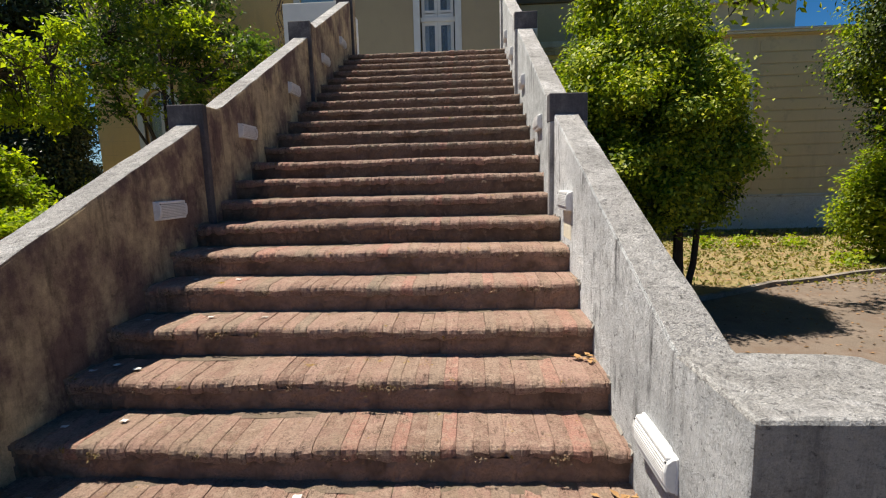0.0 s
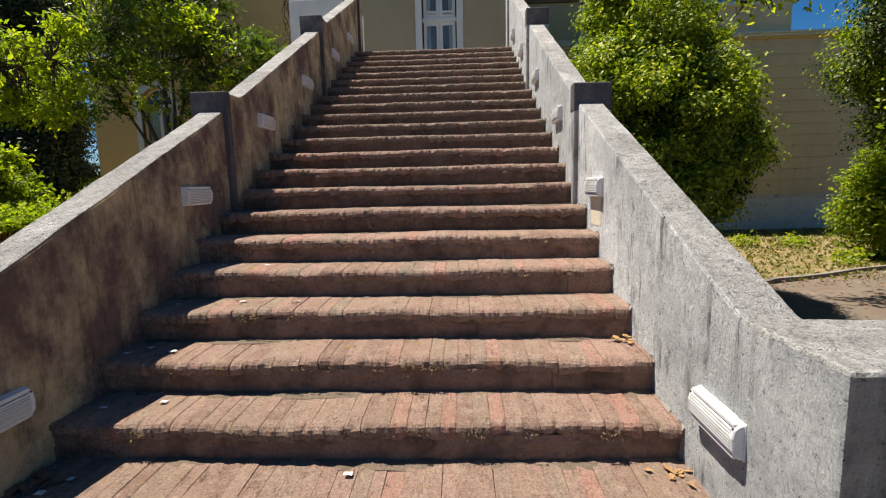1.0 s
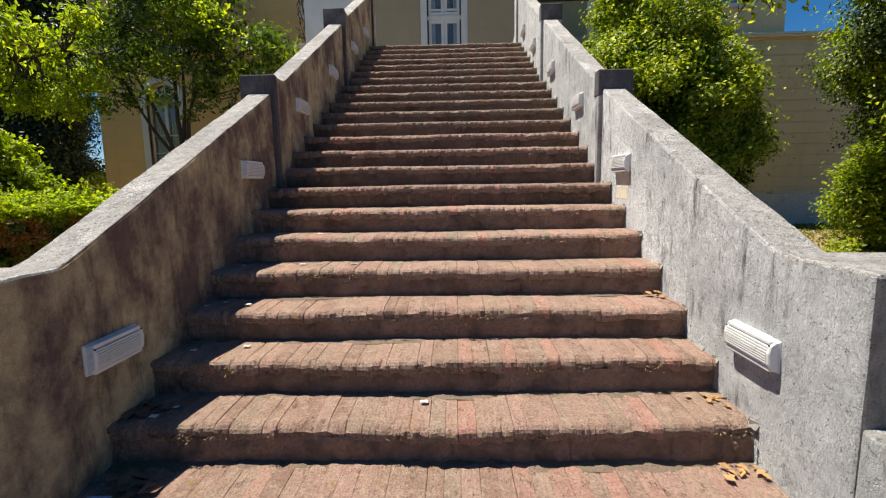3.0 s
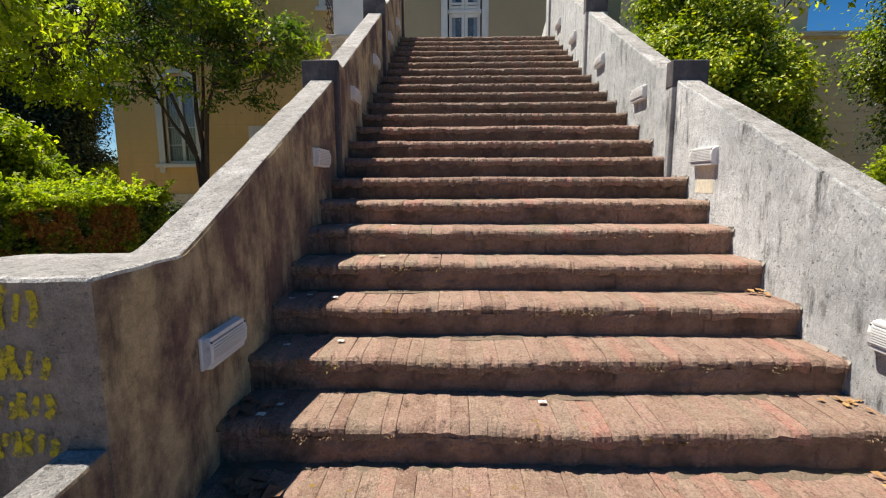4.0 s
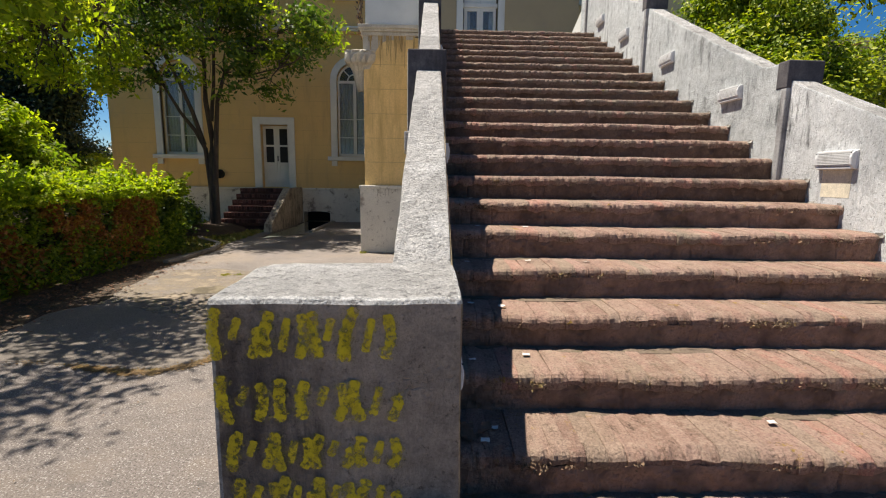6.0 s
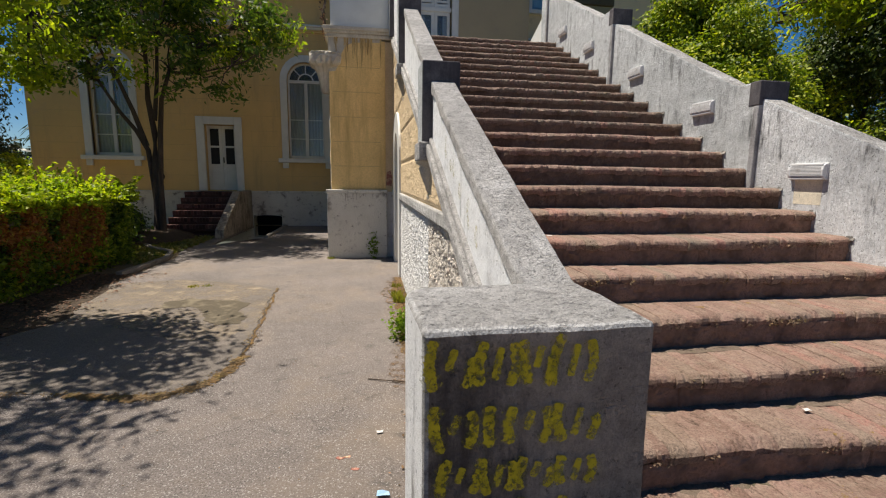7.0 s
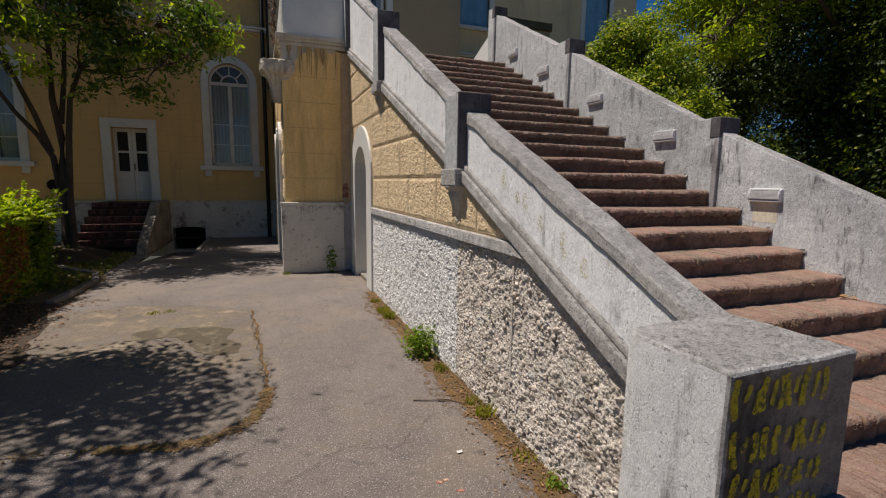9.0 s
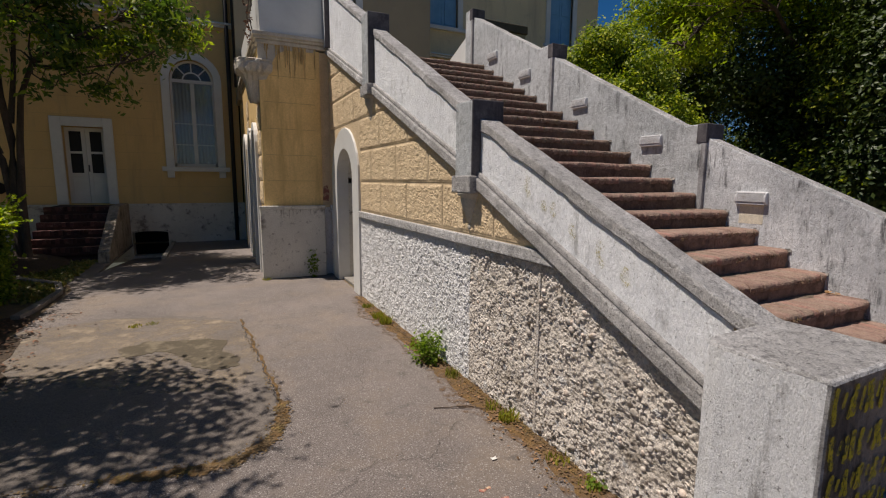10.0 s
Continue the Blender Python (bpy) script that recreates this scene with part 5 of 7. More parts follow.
for i in range(7):
    z = 1.14 - i * 0.163
    y = 16.35 - i * 0.31
    x1 = -6.07
    if i < 6:
        st = part("step", soften(box(-7.4, x1, y + 0.02, FY - 0.06 if i == 0 else y + 0.33, z - 0.17, z - 0.012), 0.012), DARK_BRICK, steps)
        bm = bmesh.new()
        for j in range(17):
            a = -7.395 + j * 0.0778
            add_box(bm, a + 0.004, a + 0.074, y + 0.006 * random.random(), y + 0.24, z - 0.10, z + 0.004 * random.random())
        tagged(part("nosing_bricks", bm, STEP_BRICK, st), kind="stuff")
part("cheek_wall", wear(soften(prism([(14.5, 0), (17.7, 0), (17.7, 1.16), (16.3, 1.16), (14.55, 0.22)], "x", -6.07, -5.85), 0.015), 0.006), CHEEK, steps, "stained plaster cheek wall with shade in its colour")
part("step_core", prism([(14.7, 0), (17.7, 0), (17.7, 0.95), (16.4, 0.95)], "x", -7.38, -6.08), DARK_BRICK, steps)
# tall glazed door of the bay
gd = root("door_2", "tall white glazed double door with transom on the terrace", "door", kind="structure")
for a, b, c, d in ((BD[0] - 0.2, BD[0], FLOOR2, 8.2), (BD[1], BD[1] + 0.2, FLOOR2, 8.2), (BD[0], BD[1], 8.0, 8.2)):
    part("surround", soften(box(a, b, BAY - 0.05, BAY + 0.1, c, d), 0.01), WHITE, gd)
mid = (BD[0] + BD[1]) / 2
for a, b in ((BD[0] + 0.04, mid - 0.004), (mid + 0.004, BD[1] - 0.04)):
    glazed_leaf(gd, a, b, BAY + 0.14, FLOOR2 + 0.02, 6.62, 5.6, 4.9, WHITE)
    glazed_leaf(gd, a, b, BAY + 0.14, 6.74, 8.0, 7.5, 6.95, WHITE)
    s = part("inner_curtain", box(a + 0.0 if a < -0.3 else b - 0.2, a + 0.2 if a < -0.3 else b, BAY + 0.3, BAY + 0.31, FLOOR2, 8.0), CURTAIN, gd)
part("transom", soften(box(BD[0], BD[1], BAY + 0.1, BAY + 0.2, 6.62, 6.74), 0.01), WHITE, gd)
part("backing", box(BD[0], BD[1], BAY + 0.9, BAY + 0.92, FLOOR2, 8.0), BLACK, gd)
# dark wooden bench on the terrace
bench = root("bench", "dark weathered wooden bench on the terrace", "bench", at=(2.2, 12.6, FLOOR2 - 0.02))
for dx in (-0.3, -0.1, 0.1, 0.3):
    part("seat_board", box(dx - 0.08, dx + 0.08, -0.6, 0.6, 0.42, 0.46, 0.006), WOOD, bench)
for dx in (-0.3, 0.3):
    for dy in (-0.5, 0.5):
        part("leg", box(dx - 0.03, dx + 0.03, dy - 0.03, dy + 0.03, 0.0, 0.42), WOOD, bench)


# ---- wall lamps on the stair ----
def wall_lamp():
    """A flat louvred step light: housing, lens, louvres and end caps."""
    lamp = root("step_light", "white louvred step light fixed to the stair wall", "wall lamp", "step lights")
    bm = bmesh.new()
    prof = [(0.0, -0.06), (0.020, -0.056), (0.036, -0.034), (0.040, 0.012), (0.034, 0.042), (0.018, 0.056), (0.0, 0.06)]
    add_prism(bm, [(x, z) for x, z in prof], "y", -0.145, 0.145)
    housing = part("housing", soften(bm, 0.005, 1), LAMP_DARK, lamp, "grey ribbed lens")
    for i in range(8):
        z = -0.040 + i * 0.0112
        x = float(np.interp(z, [q[1] for q in prof], [q[0] for q in prof]))
        part("louvre", box(x - 0.012, x + 0.006, -0.14, 0.14, z - 0.0036, z + 0.0036), LAMP_WHITE, housing)
    for z0, z1, x in ((-0.066, -0.048, 0.034), (0.047, 0.066, 0.036)):
        part("rail", box(-0.002, x, -0.15, 0.15, z0, z1, 0.005), LAMP_WHITE, lamp)
    for y in (-0.160, 0.138):
        cap = part("end_cap", soften(prism([(x * 1.14, z * 1.1) for x, z in prof], "y", y, y + 0.022), 0.004, 1), LAMP_WHITE, lamp)
        part("screw", add_cylinder(bmesh.new(), (0.036, y + 0.011, 0.047), (0.0415, y + 0.011, 0.047), 0.004, 0.004, 8), METAL, cap)
    part("back_plate", box(-0.012, 0.006, -0.165, 0.165, -0.068, 0.068, 0.004), LAMP_WHITE, lamp)
    return lamp


LAMPS = [(3.45, 0.84), (5.16, 1.70), (6.50, 2.39), (7.88, 3.05), (9.34, 3.76), (10.45, 4.32)]
first = wall_lamp()
first.matrix_world = pose(1.445, *LAMPS[0], 0, 0, 180)
for y, z in LAMPS[1:]:
    copy_thing(first, pose(1.445, y, z, 0, 0, 180))
for i, (y, z) in enumerate(LAMPS):
    copy_thing(first, pose(-1.445, y - (-0.02 if i == 0 else 0.06), z, 0, 0, 0))
for y, z in LAMPS[1:2]:
    part("repair_patch", wear(box(1.453, 1.4485, y - 0.13, y + 0.12, z - 0.27, z - 0.07), 0.001), BEIGE_PATCH, wall_right)

# ---- sprayed writing on the end pier, as bent bars ----
tag = root("sprayed_writing", "yellow sprayed bars in rows on the grimy pier front", "graffiti")


def spray_bar(parent, pts, w, material, halo, face_y=None, face_x=None):
    """One sprayed bar along a bent line, with ragged edges, patchy cover and a thin mist round it."""
    pts = [Vector(q) for q in pts]
    line = []
    for i in range(len(pts) - 1):
        a, b, c, d = pts[max(i - 1, 0)], pts[i], pts[i + 1], pts[min(i + 2, len(pts) - 1)]
        for j in range(12):
            t = j / 12
            line.append(0.5 * (2 * b + (c - a) * t + (2 * a - 5 * b + 4 * c - d) * t * t + (3 * b - a - 3 * c + d) * t ** 3))
    line.append(pts[-1])
    n = len(line)
    for mat, scale, lift in ((halo, 1.75, 0.0), (material, 1.0, 0.0006)):
        bm = bmesh.new()
        rows = []
        for j, c in enumerate(line):
            d = (line[min(j + 1, n - 1)] - line[max(j - 1, 0)]).normalized()
            nrm = Vector((-d.y, d.x))
            end = min(j, n - 1 - j) / (n - 1) * 2
            ww = w * 0.5 * scale * (0.55 + 0.45 * min(1, end * 5)) * (0.82 + 0.3 * random.random())
            rows.append([bm.verts.new((q.x, face_y - lift, q.y) if face_y is not None else (face_x - lift, q.x, q.y)) for q in (c - nrm * ww, c + nrm * ww * (0.85 + 0.3 * random.random()))])
        for (a, b), (e, f) in zip(rows, rows[1:]):
            bm.faces.new((a, b, f, e))
        part("stroke" if scale == 1.0 else "mist", bm, mat, parent)


ROWS = [(1.175, 0.135, ((-1.965, 0.085), (-1.853, 0.075), (-1.752, 0.06), (-1.662, 0.085))),
        (1.015, 0.12, ((-1.955, 0.08), (-1.853, 0.03), (-1.770, 0.085), (-1.645, 0.085))),
        (0.885, 0.10, ((-1.940, 0.075), (-1.845, 0.065), (-1.748, 0.07), (-1.642, 0.075))),
        (0.77, 0.10, ((-1.930, 0.07), (-1.838, 0.06), (-1.745, 0.06), (-1.640, 0.07)))]
for r, (z, h, cells) in enumerate(ROWS):
    for q, (x, w) in enumerate(cells):
        a, b = x - w / 2, x + w / 2
        lean = 0.14 * w * math.sin(3.7 * q + 2.3 * r)
        tall = 0.46 + 0.06 * math.sin(5.1 * q + r)
        spray_bar(tag, [(a + lean, z - h * tall), (a - 0.12 * w, z), (a - lean, z + h * tall)], 0.028, SPRAY, SPRAY_MIST, 2.7948)
        if w > 0.05:
            spray_bar(tag, [(b - 0.1 * w, z - h * 0.42), (b + 0.1 * w, z - 0.05 * h), (b, z + h * (0.12 + 0.25 * ((r + q) % 2)))], 0.025, SPRAY, SPRAY_MIST, 2.7936)
            spray_bar(tag, [(x - 0.1 * w, z - h * (0.1 + 0.2 * (q % 2))), (x + 0.1 * w, z + h * 0.3)], 0.019, SPRAY, SPRAY_MIST, 2.7924)
side_tag = root("faded_spray_marks", "faint yellow spray marks on the plastered flank", "graffiti")
for y, z, l in ((4.9, 1.75, 0.14), (4.6, 1.62, 0.1), (4.15, 1.35, 0.16), (3.95, 1.28, 0.1), (4.4, 1.5, 0.08), (4.7, 1.66, 0.06)):
    spray_bar(side_tag, [(y, z), (y + 0.05, z + l * 0.5), (y + 0.02, z + l)], 0.034, SPRAY_FAINT, SPRAY_MIST, face_x=-1.6350)

# ---- kerbs ----
def kerb_line(name, pts, label, width=0.12, height=0.1):
    bm = bmesh.new()
    for (xa, ya), (xb, yb) in zip(pts, pts[1:]):
        d = Vector((xb - xa, yb - ya, 0))
        nrm = Vector((-d.y, d.x, 0)).normalized() * width / 2
        add_prism(bm, [(xa - nrm.x, ya - nrm.y), (xb - nrm.x, yb - nrm.y), (xb + nrm.x, yb + nrm.y), (xa + nrm.x, ya + nrm.y)], "z", -0.02, height)
    return tagged(part(name, wear(bm, 0.022, 8), KERB_OLD), label, "kerb", kind="structure")


kerb_line("kerb", [(-6.12, 9.85), (-6.05, 10.4), (-6.02, 11.4), (-6.2, 12.1), (-6.9, 12.8), (-7.6, 13.9), (-7.7, 14.8)], "low worn cement kerb beside the hedge bed", 0.1, 0.06)
kerb_line("kerb", [(3.2, 8.3), (4.3, 8.8), (5.0, 9.18), (5.7, 9.6), (6.2, 9.75), (6.8, 9.98), (7.6, 10.35), (9.0, 10.8), (11, 11.2)], "low curved cement kerb along the lawn", 0.09, 0.075)

# worn sandy patch and cracks in the yard
bm = bmesh.new()
pts = [(-6.0, 5.62), (-4.85, 5.47), (-4.36, 5.4), (-3.84, 5.29), (-3.66, 5.3), (-3.42, 5.47), (-3.32, 5.78), (-3.3, 6.05), (-3.37, 7.1), (-3.48, 8.7), (-4.2, 9.2), (-5.07, 9.46), (-5.9, 9.2), (-6.0, 9.0)]
tagged(part("worn_patch", prism(pts, "z", 0.0, 0.004), DUST), "worn sandy patch in the asphalt yard", "patch", kind="structure")


ragged = [(-6.6, 2.6), (-5.7, 2.6)]
for j in range(46):
    y = 2.8 + 7.2 * j / 45
    ragged.append((-5.68 + 0.16 * math.sin(y * 1.9) * math.exp(-((y - 8.3) / 1.6) ** 2) - 0.35 * max(0, y - 8.9) + 0.07 * math.sin(y * 5.3) + 0.09 * (random.random() - 0.5), y))
ragged.append((-6.6, 10.0))
tagged(part("earth_bed", prism(ragged, "z", 0.0, 0.009), BED_EARTH), "strip of dark bare earth along the hedge foot", "earth", kind="structure")
n = 2600
yv = rng.uniform(3.0, 9.9, n)
c = np.stack([-6.5 + np.abs(rng.normal(size=n)) * 0.42, yv, 0.012 + 0.014 * rng.random(n)], 1)
tagged(new("leaf_litter", leaf_mesh("leaf_litter", c, 0.03, DEAD_LEAF, 2.2, 1.4)), "brown fallen leaves strewn along the hedge foot", "leaf litter", kind="stuff")
pts = [(-4.75, 8.0), (-4.62, 7.72), (-4.3, 7.78), (-4.15, 7.62), (-3.98, 7.2), (-3.78, 6.98), (-3.58, 7.02), (-3.55, 7.25), (-3.7, 7.5), (-3.66, 7.86), (-3.85, 8.05), (-4.2, 8.08), (-4.45, 8.22)]
fine_edge = []
for (xa, ya), (xb, yb) in zip(pts, pts[1:] + pts[:1]):
    for j in range(8):
        t = j / 8
        fine_edge.append((xa + (xb - xa) * t + 0.05 * (random.random() - 0.5), ya + (yb - ya) * t + 0.05 * (random.random() - 0.5)))
tagged(part("bare_patch", prism(fine_edge, "z", 0.0, 0.008), HOLLOW), "bare brown hollow where the asphalt has broken away", "patch", kind="structure")


def ribbon(name, pts, width, material, label, z=0.008, kind="structure"):
    bm = bmesh.new()
    line = []
    for (xa, ya), (xb, yb) in zip(pts, pts[1:]):
        for j in range(16):
            t = j / 16
            line.append((xa + (xb - xa) * t, ya + (yb - ya) * t))
    line.append(pts[-1])
    rows = []
    for j, (x, y) in enumerate(line):
        a, b = line[max(j - 1, 0)], line[min(j + 1, len(line) - 1)]
        d = Vector((b[0] - a[0], b[1] - a[1]))
        nrm = Vector((-d.y, d.x)).normalized()
        o = (random.random() - 0.5) * 0.03 + 0.012 * math.sin(j * 0.7)
        w = width * (0.35 + 0.9 * random.random())
        c = Vector((x, y)) + nrm * o
        rows.append((bm.verts.new((*(c - nrm * w), z)), bm.verts.new((*(c + nrm * w), z))))
    for (a, b), (c, d) in zip(rows, rows[1:]):
        bm.faces.new((a, b, d, c))
    bmesh.ops.recalc_face_normals(bm, faces=bm.faces[:])
    return tagged(part(name, bm, material), label, "crack", kind=kind)


seam = np.array([(-6.0, 5.6), (-4.85, 5.45), (-4.36, 5.38), (-3.84, 5.27), (-3.66, 5.28), (-3.41, 5.45), (-3.3, 5.76), (-3.28, 6.03), (-3.35, 7.08), (-3.46, 8.7)])
n = 2600
tt = np.concatenate([rng.uniform(0, len(seam) - 1.001, n // 2), np.clip(rng.normal(size=n - n // 2) * 1.3 + 4.4, 0, len(seam) - 1.001)])
i0 = tt.astype(int)
p = seam[i0] + (seam[i0 + 1] - seam[i0]) * (tt - i0)[:, None]
keep = (np.sin(tt * 7) + 0.5 * np.sin(tt * 19 + 1) + rng.normal(size=n) * 0.5) > -0.1
c = np.stack([p[:, 0] + rng.normal(size=n) * 0.035, p[:, 1] + rng.normal(size=n) * 0.035, 0.007 + 0.004 * rng.random(n)], 1)[keep]
for k, (wide, a, b) in enumerate(((0.05, 2, 8), (0.016, 7, 10))):
    ribbon("moss_band", [tuple(q) for q in seam[a:b]], wide, RUSTY, "rusty band of dry moss in the asphalt seam", 0.006)
tagged(new("moss_seam", leaf_mesh("moss_seam", c, 0.017, MOSS, 4, 1.2)), "brown dry moss along a seam in the asphalt", "moss", kind="stuff")
ribbon("crack", [(-3.2, 4.6), (-2.8, 4.9), (-2.5, 4.75), (-2.1, 5.1), (-1.75, 5.2)], 0.0018, CRACK, "thin crack in the asphalt")
ribbon("crack", [(-3.1, 5.6), (-2.6, 6.0), (-2.4, 6.6), (-2.5, 7.4)], 0.0015, CRACK, "thin crack in the asphalt")
ribbon("crack", [(-3.3, 6.1), (-3.33, 6.6), (-3.37, 7.2), (-3.44, 8.0), (-3.46, 8.7)], 0.006, CRACK, "open seam between two lays of asphalt")
ribbon("crack", [(-6.0, 4.2), (-5.2, 4.3), (-4.4, 4.15), (-3.6, 4.45)], 0.002, CRACK, "thin crack in the asphalt")
def film(name, pts, material, label, z):
    """A thin film of dust or dirt with a wandering edge, lying on the asphalt."""
    edge = []
    for (xa, ya), (xb, yb) in zip(pts, pts[1:] + pts[:1]):
        for j in range(9):
            t = j / 9
            edge.append((xa + (xb - xa) * t + 0.07 * (random.random() - 0.5), ya + (yb - ya) * t + 0.07 * (random.random() - 0.5)))
    bm = bmesh.new()
    bm.faces.new([bm.verts.new((x, y, z)) for x, y in edge])
    return tagged(part(name, bm, material), label, "dirt", kind="structure")


film("sand_film", [(-6.1, 6.9), (-5.2, 7.3), (-4.4, 6.7), (-3.6, 6.4), (-3.38, 7.1), (-3.5, 8.6), (-4.2, 9.1), (-5.0, 9.4), (-5.9, 9.2), (-6.1, 8.4)], SAND_FILM, "thin sandy dust over the worn paving", 0.005)
film("dirt_film", [(-1.6, 3.2), (-1.86, 3.25), (-1.94, 4.0), (-1.82, 4.6), (-1.98, 5.4), (-1.92, 6.2), (-1.88, 7.2), (-1.98, 8.2), (-1.84, 9.3), (-1.6, 9.3)], FOOT_DIRT, "rusty dirt gathered at the foot of the flank wall", 0.004)
film("dirt_film", [(-1.6, 3.2), (-1.76, 3.25), (-1.82, 4.0), (-1.78, 4.6), (-1.85, 5.4), (-1.84, 6.2), (-1.8, 7.2), (-1.84, 8.2), (-1.75, 9.3), (-1.6, 9.3)], RUSTY, "rusty dirt gathered at the foot of the flank wall", 0.002)
n = 2600
yv = rng.uniform(3.2, 8.9, n)
c = np.stack([-1.64 - np.abs(rng.normal(size=n)) * 0.09 * (0.5 + 0.9 * np.sin(yv * 1.9) ** 2), yv, 0.004 + 0.010 * rng.random(n)], 1)
tagged(new("wall_foot_dirt", leaf_mesh("wall_foot_dirt", c, 0.012, MOSS, 3, 1.2)), "crumbs of dirt and dry moss at the foot of the flank wall", "dirt", kind="stuff")


def grass_tuft(name, label, x, y, count, height, material, spread=0.12, z=0.0):
    verts, faces = [], []
    for i in range(count):
        a, r = random.random() * 6.28, spread * math.sqrt(random.random())
        bx, by = x + r * math.cos(a), y + r * math.sin(a)
        lean = random.random() * 0.6
        d = random.random() * 6.28
        h = height * (0.5 + 0.7 * random.random())
        wx, wy = math.cos(d + 1.57) * 0.006, math.sin(d + 1.57) * 0.006
        k = len(verts)
        verts += [(bx - wx, by - wy, z), (bx + wx, by + wy, z), (bx + math.cos(d) * lean * h * 0.4 + wx * 0.7, by + math.sin(d) * lean * h * 0.4 + wy * 0.7, z + h * 0.6), (bx + math.cos(d) * lean * h, by + math.sin(d) * lean * h, z + h)]
        faces += [(k, k + 1, k + 2), (k, k + 2, k + 3)]
    return tagged(new(name, data_mesh(name, verts, faces, material)), label, "grass", kind="stuff")


for x, y, h, c in ((-1.70, 4.08, 0.05, 40), (-1.71, 4.38, 0.06, 50), (-1.71, 4.98, 0.10, 110), (-1.72, 5.2, 0.07, 50), (-1.73, 5.9, 0.10, 80), (-1.74, 6.75, 0.12, 70), (-1.77, 7.75, 0.13, 160), (-1.78, 8.0, 0.12, 140), (-1.75, 8.6, 0.08, 60), (-4.68, 8.91, 0.04, 90), (-4.5, 8.95, 0.03, 60), (-2.9, 11.2, 0.06, 60)):
    grass_tuft("grass_tuft", "dry yellow-green grass tuft in a crack of the yard", x, y, c, h * 0.8, TUFT, 0.08)


def weed(label, x, y, w, h, count, leaf, z=0.0, upright=False, mat=WEED):
    c = rng.normal(size=(count, 3)) * np.array([w * 0.5, w * 0.5, h * 0.28]) + np.array([x, y, z + h * 0.5])
    c[:, 2] = np.clip(c[:, 2], z + 0.02, None)
    return tagged(new("weed", leaf_mesh("weed", c, leaf, mat, 0.6, 1.3)), label, "weed", kind="stuff")


weed("leafy green weed growing at the foot of the wall", -1.80, 6.33, 0.15, 0.27, 460, 0.036)
weed("slender green weed against the pilaster base", -2.05, 11.12, 0.09, 0.5, 120, 0.05)
weed("small green weed at the foot of the wall", -1.70, 4.05, 0.05, 0.07, 40, 0.025)
weed("low dark green bush behind the hedge by the tree", -7.7, 12.9, 0.55, 0.7, 900, 0.08, mat=LEAF_DEEP)
for x, y in ((6.69, 13.76), (7.63, 13.84), (8.65, 13.52), (8.1, 11.15)):
    weed("low bright green weed on the dry lawn", x, y, 0.34, 0.3, 170, 0.07, mat=LEAF_LIME)

# ---- trees ----
def lobed(blobs, n, r, seed):
    """Breaks smooth crowns into many leafy lobes that jut from their surface."""
    g = np.random.default_rng(seed)
    out = []
    for b in blobs:
        for i in range(max(2, int(n * (b[3] * b[5]) / 2.0))):
            d = g.normal(size=3)
            d /= np.linalg.norm(d)
            q = r * (0.6 + 0.8 * g.random())
            k = 0.62 + 0.34 * g.random()
            out.append((b[0] + d[0] * b[3] * k, b[1] + d[1] * b[4] * k, b[2] + d[2] * b[5] * k, q, q, q * 0.8))
    return out


ROUND = [(3.13, 8.76, 2.45, 1.47, 1.43, 1.5), (3.12, 8.72, 3.75, 0.86, 0.9, 1.0), (3.65, 8.8, 2.05, 1.08, 1.08, 1.0), (2.68, 8.85, 2.15, 0.92, 1.0, 0.95)]
# Dark core leaves, shifted low and right, put the crown's inner shade into colour.
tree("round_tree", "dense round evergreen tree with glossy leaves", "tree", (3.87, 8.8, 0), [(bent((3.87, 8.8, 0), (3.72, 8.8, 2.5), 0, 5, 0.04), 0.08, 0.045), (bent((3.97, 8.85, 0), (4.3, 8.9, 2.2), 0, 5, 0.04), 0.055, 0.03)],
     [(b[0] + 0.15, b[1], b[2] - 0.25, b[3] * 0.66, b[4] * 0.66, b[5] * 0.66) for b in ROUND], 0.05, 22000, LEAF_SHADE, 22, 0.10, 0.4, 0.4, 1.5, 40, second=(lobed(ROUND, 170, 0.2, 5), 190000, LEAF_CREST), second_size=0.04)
BED = (-7.55, 14.3)
tree("roadside_tree", "tree with drooping yellow-green leaves shading the paving", "tree", (-9.6, 7.4, 0), [(bent((-9.6, 7.4, 0), (-9.2, 7.4, 4.5), 0, 6, 0.06), 0.16, 0.08), (bent((-9.2, 7.4, 3.0), (-6.6, 7.6, 4.6), 0.3, 6, 0.06), 0.07, 0.02)],
     [(-5.95, 7.2, 3.6, 0.85, 0.8, 0.5), (-6.0, 6.7, 5.0, 0.95, 0.8, 0.5), (-6.3, 5.6, 5.2, 1.0, 0.6, 0.4), (-6.9, 7.2, 4.6, 1.0, 0.8, 0.6), (-7.3, 7.7, 4.2, 0.7, 0.6, 0.5), (-6.4, 7.5, 4.3, 0.7, 0.6, 0.5), (-10.4, 6.8, 4.4, 1.2, 1.2, 0.8), (-10.2, 5.6, 4.9, 1.0, 1.0, 0.6), (-10.8, 8.2, 5.0, 1.2, 1.2, 0.9)], 0.062, 20000, LEAF_BRIGHT, 18, 0.22, 0.2, 0.4, 1.8, 70)
